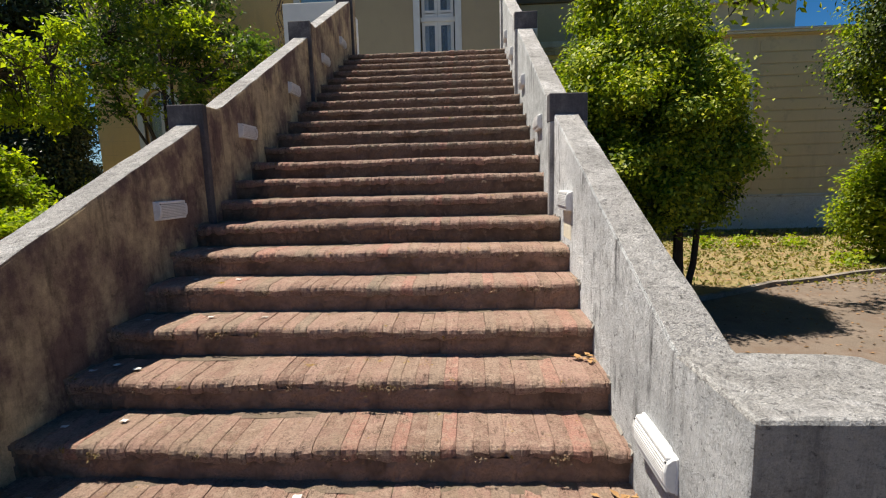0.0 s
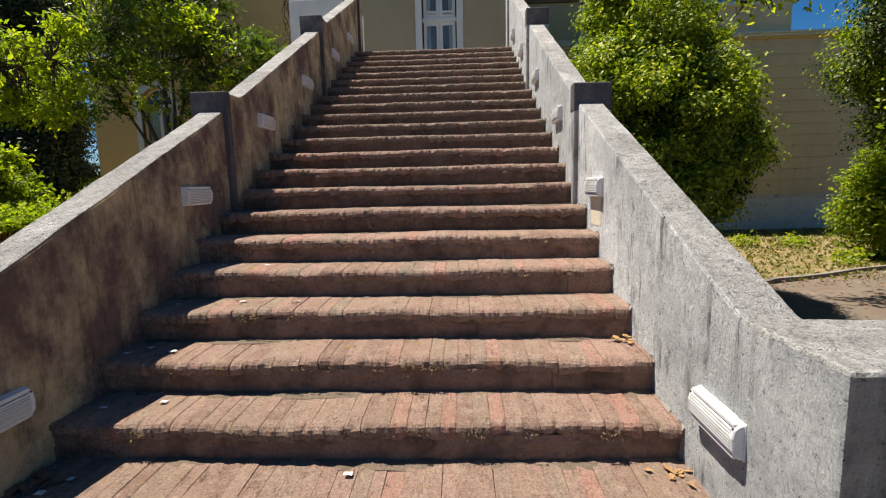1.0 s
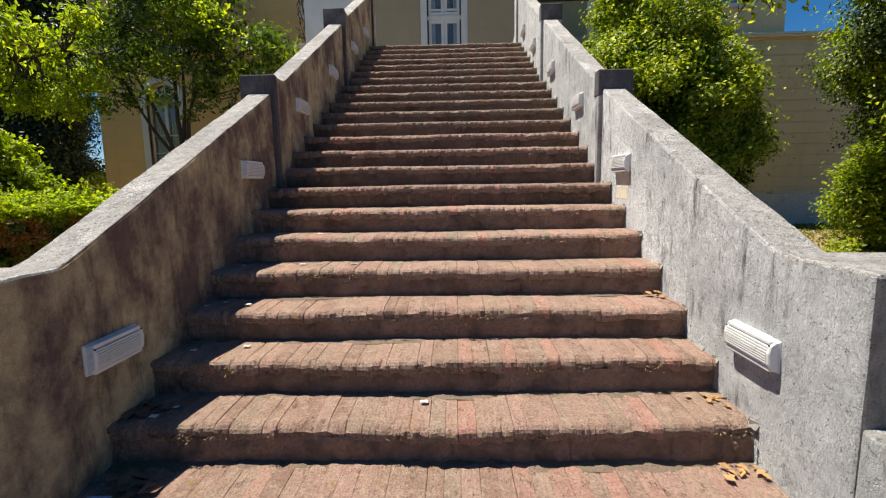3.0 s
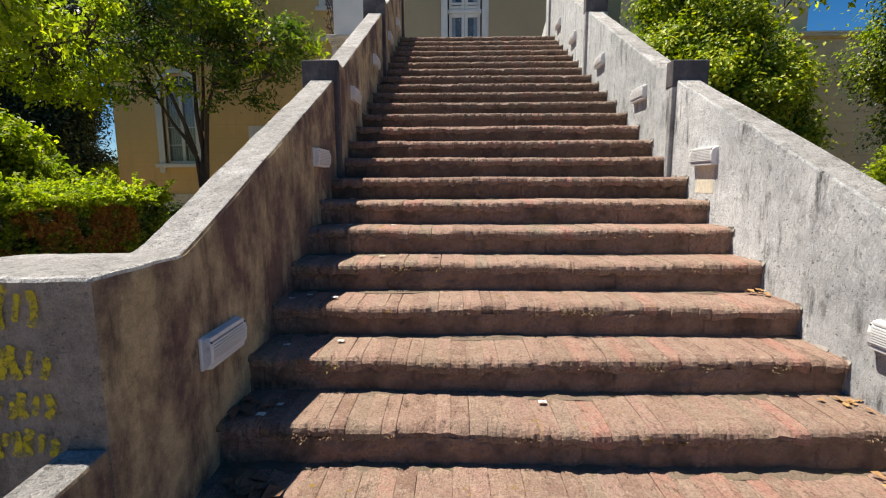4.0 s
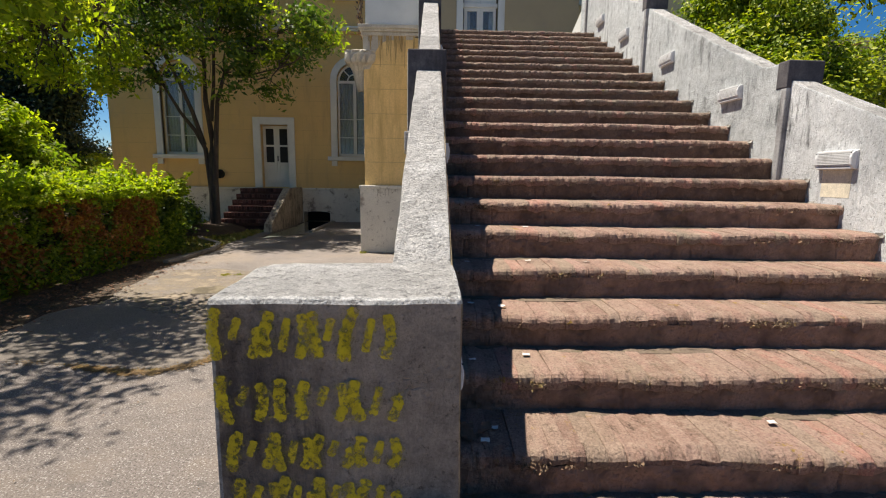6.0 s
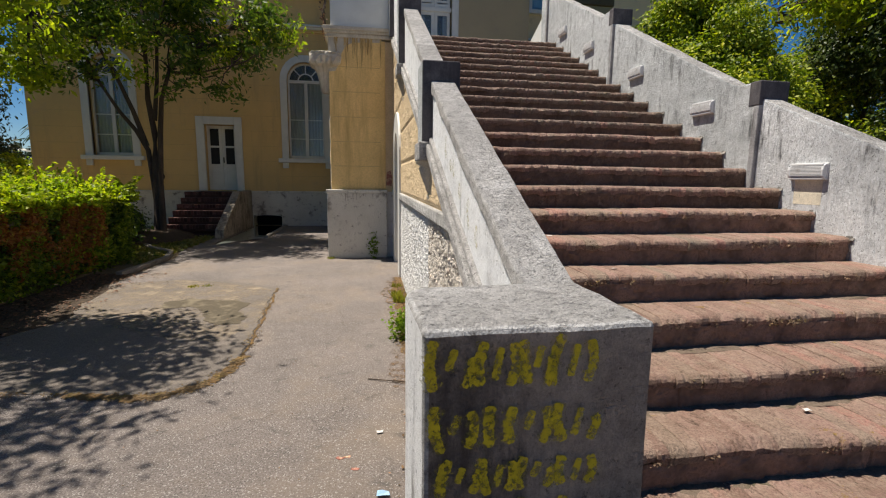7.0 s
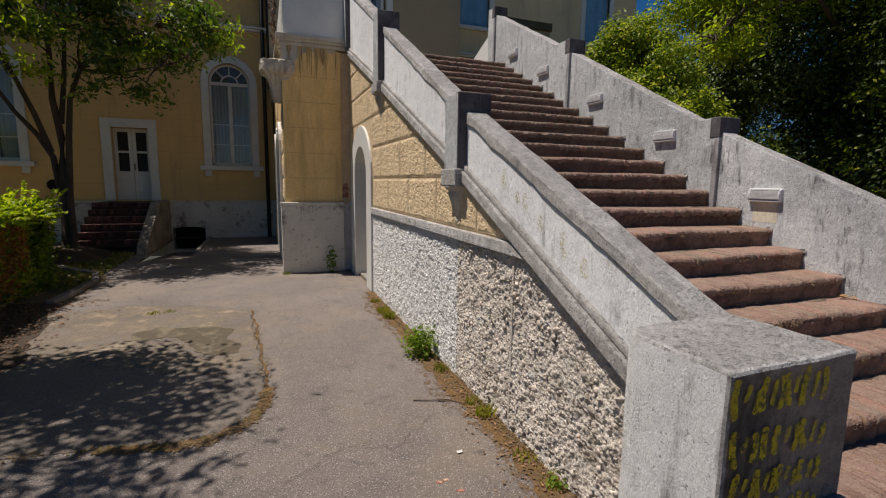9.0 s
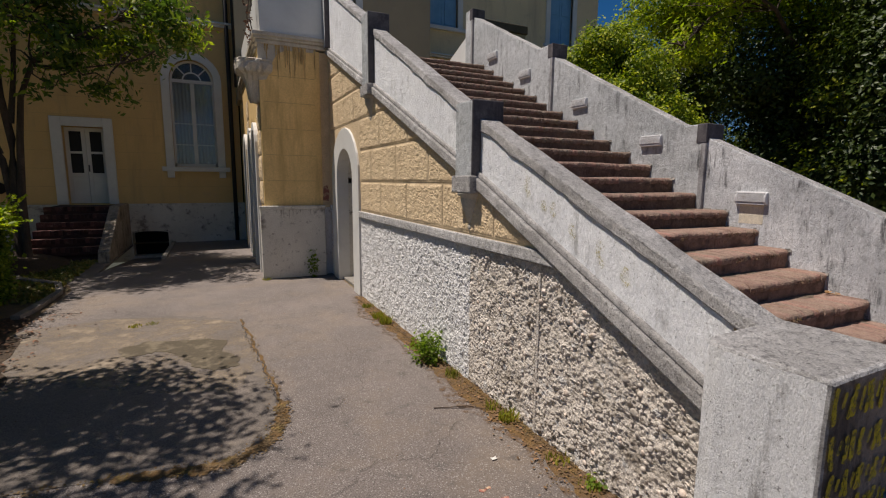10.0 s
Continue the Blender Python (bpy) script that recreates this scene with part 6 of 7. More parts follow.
tree("leafy_tree", "multi-stemmed tree with light green leaves by the villa", "tree", (BED[0] + 0.25, BED[1], 0.2),
     [([(-7.30, 14.3, 0.2), (-7.28, 14.3, 1.0), (-7.25, 14.3, 2.0), (-7.22, 14.28, 2.6), (-7.30, 14.25, 3.4), (-7.26, 14.2, 4.3), (-7.2, 14.1, 6.4)], 0.105, 0.035), ([(-7.17, 14.25, 0.2), (-7.16, 14.25, 1.4), (-7.08, 14.25, 2.6), (-6.98, 14.2, 3.4), (-6.72, 14.1, 4.05), (-6.1, 13.9, 4.5), (-5.3, 13.7, 4.9)], 0.08, 0.02),
      ([(-7.36, 14.3, 0.2), (-7.33, 14.3, 1.4), (-7.40, 14.3, 2.2), (-7.62, 14.28, 2.65), (-7.95, 14.25, 3.1), (-8.3, 14.2, 3.75), (-8.75, 14.1, 4.15), (-9.6, 14.0, 4.15)], 0.075, 0.015), ([(-7.42, 14.3, 2.3), (-7.62, 14.2, 3.1), (-7.85, 14.1, 3.8), (-8.2, 14.0, 4.6), (-8.6, 13.9, 5.6)], 0.06, 0.02), ([(-7.2, 14.28, 2.9), (-7.05, 14.2, 3.8), (-6.9, 14.0, 4.8), (-6.5, 13.8, 5.9)], 0.055, 0.02), ([(-6.75, 14.1, 4.0), (-6.0, 13.8, 3.95), (-5.2, 13.6, 4.1)], 0.03, 0.012), ([(-8.3, 14.2, 3.75), (-8.6, 14.0, 4.6), (-9.3, 13.8, 5.0)], 0.035, 0.015)],
     lobed([(-7.5, 14.0, 5.9, 2.1, 1.7, 1.6), (-6.0, 13.8, 5.2, 1.6, 1.4, 1.2), (-4.7, 13.6, 4.75, 0.85, 0.8, 0.6), (-4.3, 13.6, 5.1, 0.6, 0.6, 0.35), (-9.0, 13.8, 4.9, 1.3, 1.2, 1.0), (-9.3, 13.8, 4.1, 0.7, 0.7, 0.5), (-6.3, 13.8, 4.0, 0.8, 0.7, 0.5), (-5.4, 13.7, 4.0, 0.8, 0.7, 0.45), (-8.7, 14.0, 3.8, 0.45, 0.45, 0.3), (-7.2, 14.0, 7.6, 2.2, 1.8, 1.3), (-8.8, 15.6, 6.4, 1.6, 1.2, 1.2), (-7.2, 15.8, 6.9, 1.5, 1.2, 1.0), (-8.0, 16.0, 7.9, 1.8, 1.0, 1.2)], 15, 0.42, 17),
     0.07, 22000, LEAF_DEEP, 12, 0.15, 0.1, 0.1, 2.0, 260, second=(lobed([(-7.4, 13.8, 6.6, 2.0, 1.6, 1.4), (-9.2, 13.6, 4.9, 1.1, 1.0, 0.9), (-6.0, 13.6, 5.2, 1.5, 1.2, 1.1), (-4.5, 13.5, 4.95, 0.8, 0.7, 0.5), (-7.3, 13.4, 4.3, 0.9, 0.5, 0.6)], 13, 0.36, 19), 4600, LEAF_BRIGHT))
tree("overhanging_tree", "tree with drooping yellow-green leaves over the hedge", "tree", (-11.2, 11.6, 0), [(bent((-11.2, 11.6, 0), (-10.9, 11.7, 4.6), 0, 6, 0.06), 0.16, 0.08), (bent((-10.95, 11.7, 3.4), (-8.3, 11.9, 4.6), 0.2, 6, 0.06), 0.06, 0.02)],
     lobed([(-9.9, 11.9, 4.7, 0.8, 0.7, 0.6), (-9.1, 11.9, 4.85, 0.8, 0.7, 0.6), (-8.3, 11.9, 4.6, 0.55, 0.5, 0.4), (-7.9, 11.9, 4.15, 0.5, 0.5, 0.45), (-8.75, 11.9, 3.95, 0.7, 0.6, 0.45), (-9.75, 11.9, 4.0, 0.8, 0.6, 0.5), (-8.25, 11.9, 3.55, 0.4, 0.4, 0.3), (-9.2, 11.9, 3.6, 0.5, 0.5, 0.3), (-8.1, 11.9, 5.1, 0.6, 0.6, 0.4), (-10.6, 11.5, 5.0, 1.0, 0.8, 0.8)], 24, 0.26, 23), 0.07, 6500, LEAF_BRIGHT, 12, 0.15, 0.1, 0.3, 1.9, 120)
SPIRES = [(8.45 + 0.13 * j + 0.08 * math.sin(j * 5.0), 11.7 + 0.3 * math.sin(j * 2.3), 1.2 + 0.85 * math.sin(0.35 + 0.19 * j) + 0.3 * math.sin(j * 4.1), 0.1, 0.1, 0.55) for j in range(14)]
# low dark shrubs on the raised earth round the trunk
bm = bmesh.new()
rings = []
for r, z in ((1.25, -0.02), (1.05, 0.10), (0.75, 0.22), (0.35, 0.27)):
    rings.append([bm.verts.new((BED[0] + r * 0.9 * math.cos(a), BED[1] + r * math.sin(a), z)) for a in np.linspace(0, 2 * math.pi, 24, endpoint=False)])
for p, q in zip(rings, rings[1:]):
    for i in range(24):
        bm.faces.new((p[i], p[(i + 1) % 24], q[(i + 1) % 24], q[i]))
bm.faces.new(rings[-1])
tagged(part("earth_mound", wear(bm, 0.05, 2), BED_EARTH, smooth=True), "low mound of dark earth round the tree", "mound", kind="structure")
for x, y, w in ((-8.15, 14.0, 0.42), (-7.75, 13.75, 0.34)):
    tree("ground_shrub", "low dark green shrub on the earth mound", "shrub", (x, y, 0.05), [(bent((x, y, 0.05), (x, y, 0.5), 0, 4, 0.03), 0.02, 0.01)], [(x, y, 0.5, w, w, 0.4)], 0.055, 1800, LEAF_SHADE, 12, 0.1, 0.2, 0.4, 1.6, 8, "shrubs on the mound", second=([(x, y, 0.6, w, w, 0.4)], 500, LEAF_DEEP))
tree("shrub", "tall loose shrub with yellow-green leaves by the lawn", "shrub", (9.2, 11.8, 0), [(bent((9.2, 11.8, 0), (9.2, 11.8, 1.6), 0, 5, 0.05), 0.05, 0.02)],
     [(9.15, 11.8, 0.85, 0.85, 0.8, 0.8), (9.35, 11.8, 1.5, 0.75, 0.7, 0.8), (9.95, 12, 1.2, 0.85, 0.8, 1.0), (8.8, 11.7, 1.1, 0.45, 0.45, 0.6)], 0.055, 7000, LEAF_MID, 14, 0.12, 0.4, 0.5, 1.5, 60,
     second=(SPIRES + [(9.15, 11.7, 0.95, 0.95, 0.9, 0.9), (9.9, 12, 1.35, 0.9, 0.9, 1.0), (9.3, 11.8, 1.5, 0.7, 0.7, 0.8)], 15000, LEAF_BRIGHT))
tree("ivy_clad_tree", "dark ivy-clad tree standing against the villa", "tree", (11.9, 14.5, 0), [(bent((11.9, 14.5, 0), (11.8, 14.5, 5.5), 0, 6, 0.06), 0.2, 0.1)],
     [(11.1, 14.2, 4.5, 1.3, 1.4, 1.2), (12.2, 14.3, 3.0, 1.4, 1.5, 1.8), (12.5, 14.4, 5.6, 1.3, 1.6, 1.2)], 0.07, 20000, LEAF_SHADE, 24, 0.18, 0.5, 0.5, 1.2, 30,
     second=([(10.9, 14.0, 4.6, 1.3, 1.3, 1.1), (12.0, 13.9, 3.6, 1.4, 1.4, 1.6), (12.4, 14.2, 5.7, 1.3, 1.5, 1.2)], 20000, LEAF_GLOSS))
tree("tall_tree", "tall tree with feathery light green leaves behind the parapet", "tree", (9.6, 8.6, 0), [(bent((9.6, 8.6, 0), (9.0, 8.8, 6.0), 0, 6, 0.08), 0.18, 0.07), (bent((9.2, 8.7, 4.2), (5.4, 8.2, 5.6), 0.4, 6, 0.06), 0.07, 0.02), (bent((5.9, 8.4, 5.5), (4.7, 9.0, 4.25), 0.1, 6, 0.04), 0.02, 0.006)],
     [(8.4, 9.4, 7.0, 1.8, 1.8, 1.2), (5.2, 8.2, 5.75, 1.0, 0.9, 0.32), (4.75, 9.0, 4.16, 0.34, 0.25, 0.12), (4.35, 8.95, 4.32, 0.4, 0.3, 0.1), (5.2, 9.0, 4.5, 0.5, 0.3, 0.12), (5.7, 9.0, 4.85, 0.6, 0.4, 0.2), (7.4, 11.6, 6.5, 1.0, 0.9, 0.7), (8.6, 11.2, 5.6, 0.8, 0.8, 0.6), (6.6, 8.6, 6.2, 1.2, 1.2, 0.5), (9.8, 8.4, 6.4, 2.0, 2.0, 1.6), (9.6, 7.8, 4.6, 1.5, 1.4, 1.2), (8.0, 11.0, 6.5, 0.9, 0.9, 0.6)], 0.065, 42000, LEAF_BRIGHT, 22, 0.2, 0.35, 0.4, 1.9, 60)
# Near-black leaves carry shade in their colour under a few brighter lobes.
for x, y, blobs in ((8.2, 6.6, [(8.2, 6.6, 2.2, 1.2, 1.3, 1.6), (8.0, 6.4, 4.0, 1.3, 1.4, 1.4), (8.3, 6.8, 5.6, 1.0, 1.2, 1.0)]), (11.2, 8.4, [(11.2, 8.4, 3.0, 1.8, 1.8, 2.4), (11, 8.2, 5.6, 1.6, 1.6, 1.6)]), (8.2, 4.2, [(8.2, 4.2, 2.6, 1.6, 1.4, 2.0), (8.0, 4.4, 5.0, 1.5, 1.4, 1.5)]), (12.8, 10.2, [(12.8, 10.2, 3.4, 1.6, 1.6, 2.6)]), (9.0, 9.3, [(9.0, 9.3, 2.6, 1.1, 1.1, 1.8), (8.8, 9.4, 4.6, 1.3, 1.3, 1.3)]), (10.6, 12.4, [(10.4, 12.4, 5.0, 1.3, 1.2, 1.2), (10.6, 12.5, 7.0, 1.6, 1.4, 1.3)])):
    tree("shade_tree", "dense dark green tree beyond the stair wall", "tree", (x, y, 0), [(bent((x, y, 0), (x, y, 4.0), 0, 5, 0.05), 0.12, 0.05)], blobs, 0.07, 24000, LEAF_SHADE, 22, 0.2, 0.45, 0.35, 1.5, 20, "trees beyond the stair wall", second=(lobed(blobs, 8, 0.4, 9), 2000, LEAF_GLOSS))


def hedge(name, label, xa, xb, ya, yb, h):
    """A clipped hedge: twiggy dark core, green sides with red shoots, bright feathery top."""
    t = root(name, label, "hedge")
    part("woody_core", wear(box(xa + 0.4, xb - 0.5, ya + 0.4, yb - 0.5, 0.0, h - 0.35), 0.12, 2), BARK, t)
    n = 26000
    c = np.stack([rng.uniform(xa, xb, n), rng.uniform(ya, yb, n), rng.uniform(0.05, h, n)], 1)
    face = rng.integers(0, 4, n)
    dep = np.abs(rng.normal(size=n)) * 0.1
    c[:, 0] = np.where(face == 0, xb - dep + 0.08 * np.sin(c[:, 1] * 2.3), c[:, 0])
    c[:, 1] = np.where(face == 1, yb - dep, np.where(face == 2, ya + dep, c[:, 1]))
    c[:, 2] = np.where(face == 3, h - dep + 0.06 * np.sin(c[:, 0] * 3 + c[:, 1] * 2), c[:, 2])
    crown = new("side_foliage", leaf_mesh("side_foliage", c, 0.05, LEAF_DEEP, 0.4, 1.3))
    crown.parent = t
    n = 26000
    face = rng.random(n) < 0.8
    dep = np.abs(rng.normal(size=n)) * 0.09
    c = np.stack([np.where(face, xb + 0.03 - dep + 0.08 * np.sin(rng.uniform(0, 6, n)), rng.uniform(xa, xb, n)), np.where(face, rng.uniform(ya, yb, n), yb + 0.03 - dep), h * rng.random(n) ** 0.8 + 0.03], 1)
    keep = value_noise(c[:, 1] + c[:, 0], c[:, 2], 0.22, 99) + 0.3 * value_noise(c[:, 1] + c[:, 0], c[:, 2], 0.07, 93) > 0.5
    crown = new("side_leaves", leaf_mesh("side_leaves", c[keep], 0.045, LEAF_MID, 0.4, 1.4))
    crown.parent = t
    n = 24000
    c = np.stack([np.full(n, xb) - np.abs(rng.normal(size=n)) * 0.06 + 0.07, rng.uniform(ya, yb - 0.9, n), h - 0.02 - np.abs(rng.normal(size=n)) * 0.42], 1)
    c = c[c[:, 2] > 0.1]
    keep = value_noise(c[:, 1], c[:, 2], 0.35, 95) + 0.25 * (value_noise(c[:, 1], c[:, 2], 0.09, 97) - 0.5) > 0.42
    c = c[keep]
    crown = new("red_growth", leaf_mesh("red_growth", c, 0.05, LEAF_RED, 0.4, 1.3))
    crown.parent = t
    n = 4200
    base = np.stack([xb + 0.08 - (xb + 0.08 - xa) * rng.random(n) ** 1.5, rng.uniform(ya, yb + 0.1, n), np.full(n, h - 0.1) + rng.uniform(0, 0.24, n)], 1)
    d = rng.normal(size=(n, 3)) * 0.6
    d[:, 2] = np.abs(d[:, 2]) * 0.9 + 0.35
    d /= np.linalg.norm(d, axis=1, keepdims=True)
    ln = rng.uniform(0.18, 0.34, (n, 1)) * np.where(rng.random((n, 1)) < 0.14, 2.0, 1.0)
    tt = np.linspace(0.15, 1, 11)
    perp = np.stack([-d[:, 1], d[:, 0], np.zeros(n)], 1)
    pts = []
    for q in tt:
        p = base + d * ln * q - np.array([0, 0, 0.1]) * q * q
        pts += [p + perp * 0.04, p - perp * 0.04]
    c = np.concatenate(pts)
    crown = new("feathery_growth", leaf_mesh("feathery_growth", c, 0.046, LEAF_LIME, 0.5, 1.5))
    crown.parent = t
    return t


hedge("hedge", "clipped mixed hedge with reddish sides and bright green top", -8.6, -6.55, 3.0, 11.3, 1.18)

# far trees
for i, (x, y, h, r) in enumerate(((-16.75, 21.6, 6.2, 1.35), (-18.6, 21.6, 6.4, 1.7), (-20.2, 21.5, 6.4, 2.0), (-21.6, 21, 7.2, 2.6), (-24, 18, 8, 3.0), (-30, 24, 10, 3.5), (-20.6, 24.5, 6.4, 2.5))):
    blobs = [(x + 0.3 * math.sin(j * 2.1), y + 0.3 * math.cos(j * 1.7), 0.8 + h * (0.12 + 0.8 * j / 6), r * (1 - 0.085 * j), r * (1 - 0.085 * j), h * 0.13) for j in range(7)]
    tree("conifer", "tall dark conifer beyond the villa", "tree", (x, y, 0), [([(x, y, 0), (x, y, h * 0.5), (x, y, h)], 0.2, 0.04)], blobs, 0.085, 30000, LEAF_CONIFER, 20, 0.3, 0.5, 0.2, 1.8, 0, "dark conifers")
for i, (x, y, z, r) in enumerate(((-11.55, 13.0, 2.3, 0.95), (-14.5, 11.5, 3.0, 2.2), (-18, 14, 3.5, 2.8), (-14.7, 21.3, 1.2, 1.0))):
    tree("garden_tree", "broad green garden tree behind the hedge", "tree", (x, y, 0), [([(x, y, 0), (x + 0.1, y, z * 0.5), (x, y, z)], 0.12, 0.05)], lobed([(x, y, z, r, r, r), (x + r * 0.5, y + 0.3, z - r * 0.5, r * 0.7, r * 0.7, r * 0.6)], 40, 0.3 * r, 3), 0.085, 11000, LEAF_MID, 22, 0.16, 0.45, 0.4, 1.6, 20, "garden trees", second=(lobed([(x, y - 0.1, z + 0.1, r, r, r)], 30, 0.3 * r, 4), 5000, LEAF_LIME))
tree("pine", "tall umbrella pine with dark needles", "tree", (-22, 25, 0), [(bent((-22, 25, 0), (-20.8, 25.5, 10), 0, 7, 0.15), 0.3, 0.1), (bent((-21.4, 25.2, 6.0), (-18.5, 25, 9), 0.3, 5, 0.1), 0.1, 0.04)],
     [(-20.5, 25.5, 11.0, 3.2, 3.0, 1.4), (-18.3, 25, 9.2, 1.8, 2.0, 0.9), (-23, 25.5, 9.5, 2.4, 2.2, 1.2), (-20, 25, 7.6, 1.4, 1.4, 0.6)], 0.16, 14000, LEAF_CONIFER, 24, 0.3, 0.3, 0.4, 1.8, 40)

def palm(x, y, h):
    t = root("palm_tree", "slender palm with drooping fronds beyond the villa", "tree", at=(x, y, 0))
    part("trunk", limb(bmesh.new(), bent((0, 0, 0), (0.2, 0, h), 0, 6, 0.04), 0.22, 0.15), BARK, t, smooth=True)
    for i in range(22):
        a, lift = i * 2.4, 0.9 - 1.3 * (i / 21)
        verts, faces = [], []
        for j in range(11):
            u = j / 10
            r, z = 1.9 * u, h + lift * 1.2 * u - 1.5 * u * u
            w = 0.24 * math.sin(math.pi * min(1, u * 0.9 + 0.1)) + 0.01
            c, d = Vector((0.2 + r * math.cos(a), r * math.sin(a), z)), Vector((-math.sin(a), math.cos(a), -0.4)) * w
            e = Vector((math.sin(a), -math.cos(a), -0.4)) * w
            verts += [c, c + d * (0.35 if j % 2 else 1.0), c + e * (0.35 if j % 2 else 1.0)]
            if j:
                k = 3 * j
                faces += [(k - 3, k - 2, k + 1, k), (k - 3, k, k + 2, k - 1)]
        ob = new("frond", data_mesh("frond", verts, faces, LEAF_CONIFER))
        ob.parent = t


palm(-24.7, 40.0, 5.2)

# distant wood that closes the horizon
pts = []
for i in range(260):
    a = random.random() * 2 * math.pi
    r = 55 + 25 * random.random()
    pts.append((r * math.cos(a), r * math.sin(a) + 10, 1.6 + 0.8 * random.random(), 5.0, 5.0, 2.0 + 1.0 * random.random()))
c, d = clumps(pts, 60000, 20, 0.9, 0.6)
tagged(new("far_wood", leaf_mesh("far_wood", c, 0.7, LEAF_CONIFER, 0.4, 1.2, outward=d)), "belt of dark woodland round the grounds", "woodland", kind="stuff")

# ---- small litter ----
def leaf_scatter(name, label, spots, size, material, category="dry leaf"):
    for x, y, z in spots:
        n = 11
        c = np.array([[x, y, z + 0.012]]) + rng.normal(size=(n, 3)) * np.array([0.05, 0.03, 0.003])
        c[:, 2] = np.maximum(c[:, 2], z + 0.01)
        heap = root(name, label, category, name + "s", at=(x, y, z))
        for q in c:
            leaf = new("leaf", leaf_mesh("leaf", q[None] - np.array([[x, y, z]]), size, material, 2.5, 1.4))
            leaf.parent = heap


def on_step(k, x, back):
    y, z = nosing(k)
    return (x, y + back, z + 0.004)


leaf_scatter("dry_leaf_heap", "small heap of brown dry leaves on a brick step", [on_step(0, 1.38, 0.24), on_step(-1, 1.36, 0.26), on_step(2, 1.39, 0.27)], 0.034, HEAP_LEAF)
leaf_scatter("dry_leaf_heap", "heap of large brown dead leaves in the corner of a step", [on_step(-1, -1.3, 0.22), on_step(-1, -1.2, 0.15), on_step(0, -1.38, 0.18)], 0.062, DEAD_LEAF)


def paper_scrap(x, y, z, s, material=None, label="small crumpled white paper scrap on the ground"):
    bm = bmesh.new()
    vs = [bm.verts.new((x + s * (j % 3 - 1) * 0.6 + s * 0.2 * random.random(), y + s * (j // 3 - 1) * 0.45, z + 0.004 + 0.25 * s * random.random())) for j in range(9)]
    for r in range(2):
        for q in range(2):
            k = r * 3 + q
            bm.faces.new((vs[k], vs[k + 1], vs[k + 4], vs[k + 3]))
    tagged(part("paper_scrap", bm, material or LITTER), label, "litter", "paper scraps")


for k, x, back in ((2, -1.14, 0.14), (3, -0.56, 0.2), (3, -1.3, 0.16), (1, -1.32, 0.17), (0, -1.25, 0.2), (2, -1.3, 0.2), (0, -1.3, 0.1), (4, -1.2, 0.22), (9, 1.2, 0.1), (4, -0.88, 0.2), (5, -1.24, 0.16), (3, -0.92, 0.22), (1, -1.05, 0.23), (0, -0.03, 0.24), (2, -1.38, 0.12)):
    paper_scrap(*on_step(k, x, back), 0.03)
paper_scrap(*on_step(-1, -1.33, 0.08), 0.075, PALE_BLUE, "crumpled pale blue tissue on a brick step")
paper_scrap(-2.1, 4.57, 0.0, 0.035)
paper_scrap(-2.9, 3.4, 0.0, 0.03)
paper_scrap(-2.1, 3.97, 0.0, 0.05, PALE_BLUE, "crumpled pale blue plastic scrap on the asphalt")
for k in range(3):
    x, y = -2.29 + 0.05 * math.sin(k * 2.1), 4.27 + 0.06 * math.cos(k * 3.3)
    mark = [(x + (0.02 + 0.012 * math.sin(j * 2.7 + k)) * math.cos(j * 0.785), y + (0.014 + 0.008 * math.sin(j * 1.9 + k)) * math.sin(j * 0.785)) for j in range(8)]
    tagged(part("red_mark", prism(mark, "z", 0.0, 0.003), RED_PAINT), "faded red paint spot on the asphalt", "stain", "red paint spots")
for pts in (((-2.17, 5.38), (-2.0, 5.31), (-1.90, 5.30), (-1.80, 5.18)), ((-1.98, 5.30), (-1.9, 5.24))):
    tagged(part("twig", limb(bmesh.new(), [(x, y, 0.008 + 0.006 * (i % 2)) for i, (x, y) in enumerate(pts)], 0.005, 0.003, 5), BARK), "thin dry twig lying on the asphalt", "twig", "twigs")

# leaves and grit over the yard and the lawn
n = 350
c = np.stack([rng.uniform(-6.0, -1.8, n), rng.uniform(2.5, 12, n), np.full(n, 0.012)], 1)
tagged(new("yard_grit", leaf_mesh("yard_grit", c, 0.011, DRY_LEAF, 4, 1.3)), "scattered grit and leaf bits on the asphalt", "leaf litter", kind="stuff")
n = 420
spot = rng.choice(np.array([3.6, 4.3, 5.1, 5.2, 6.7, 7.9, 8.1]), n)
c = np.stack([-1.70 - np.abs(rng.normal(size=n)) * 0.11, spot + rng.normal(size=n) * 0.2, np.full(n, 0.014)], 1)
tagged(new("wall_foot_leaves", leaf_mesh("wall_foot_leaves", c, 0.02, DRY_LEAF, 3, 1.4)), "brown dry leaves gathered along the wall foot", "leaf litter", kind="stuff")
n = 2500
c = np.stack([rng.uniform(3, 13, n), rng.uniform(9.2, 17, n), np.full(n, 0.03)], 1)
tagged(new("lawn_leaves", leaf_mesh("lawn_leaves", c, 0.05, DRY_LEAF, 3, 1.4)), "brown dry leaves over the lawn", "leaf litter", kind="stuff")
n = 900
c = np.stack([rng.uniform(3.3, 11, n), rng.uniform(5.5, 9.6, n), np.full(n, 0.012)], 1)
tagged(new("path_leaves", leaf_mesh("path_leaves", c, 0.035, DRY_LEAF, 3, 1.4)), "brown dry leaves scattered over the path", "leaf litter", kind="stuff")
n = 9000
c = np.stack([rng.uniform(3, 14, n), rng.uniform(9.6, 17.6, n), np.full(n, 0.04)], 1)
tagged(new("lawn_grass", leaf_mesh("lawn_grass", c, 0.05, STRAW, -0.4, 1.8)), "short dry grass on the lawn", "grass", kind="stuff")
n = 5000
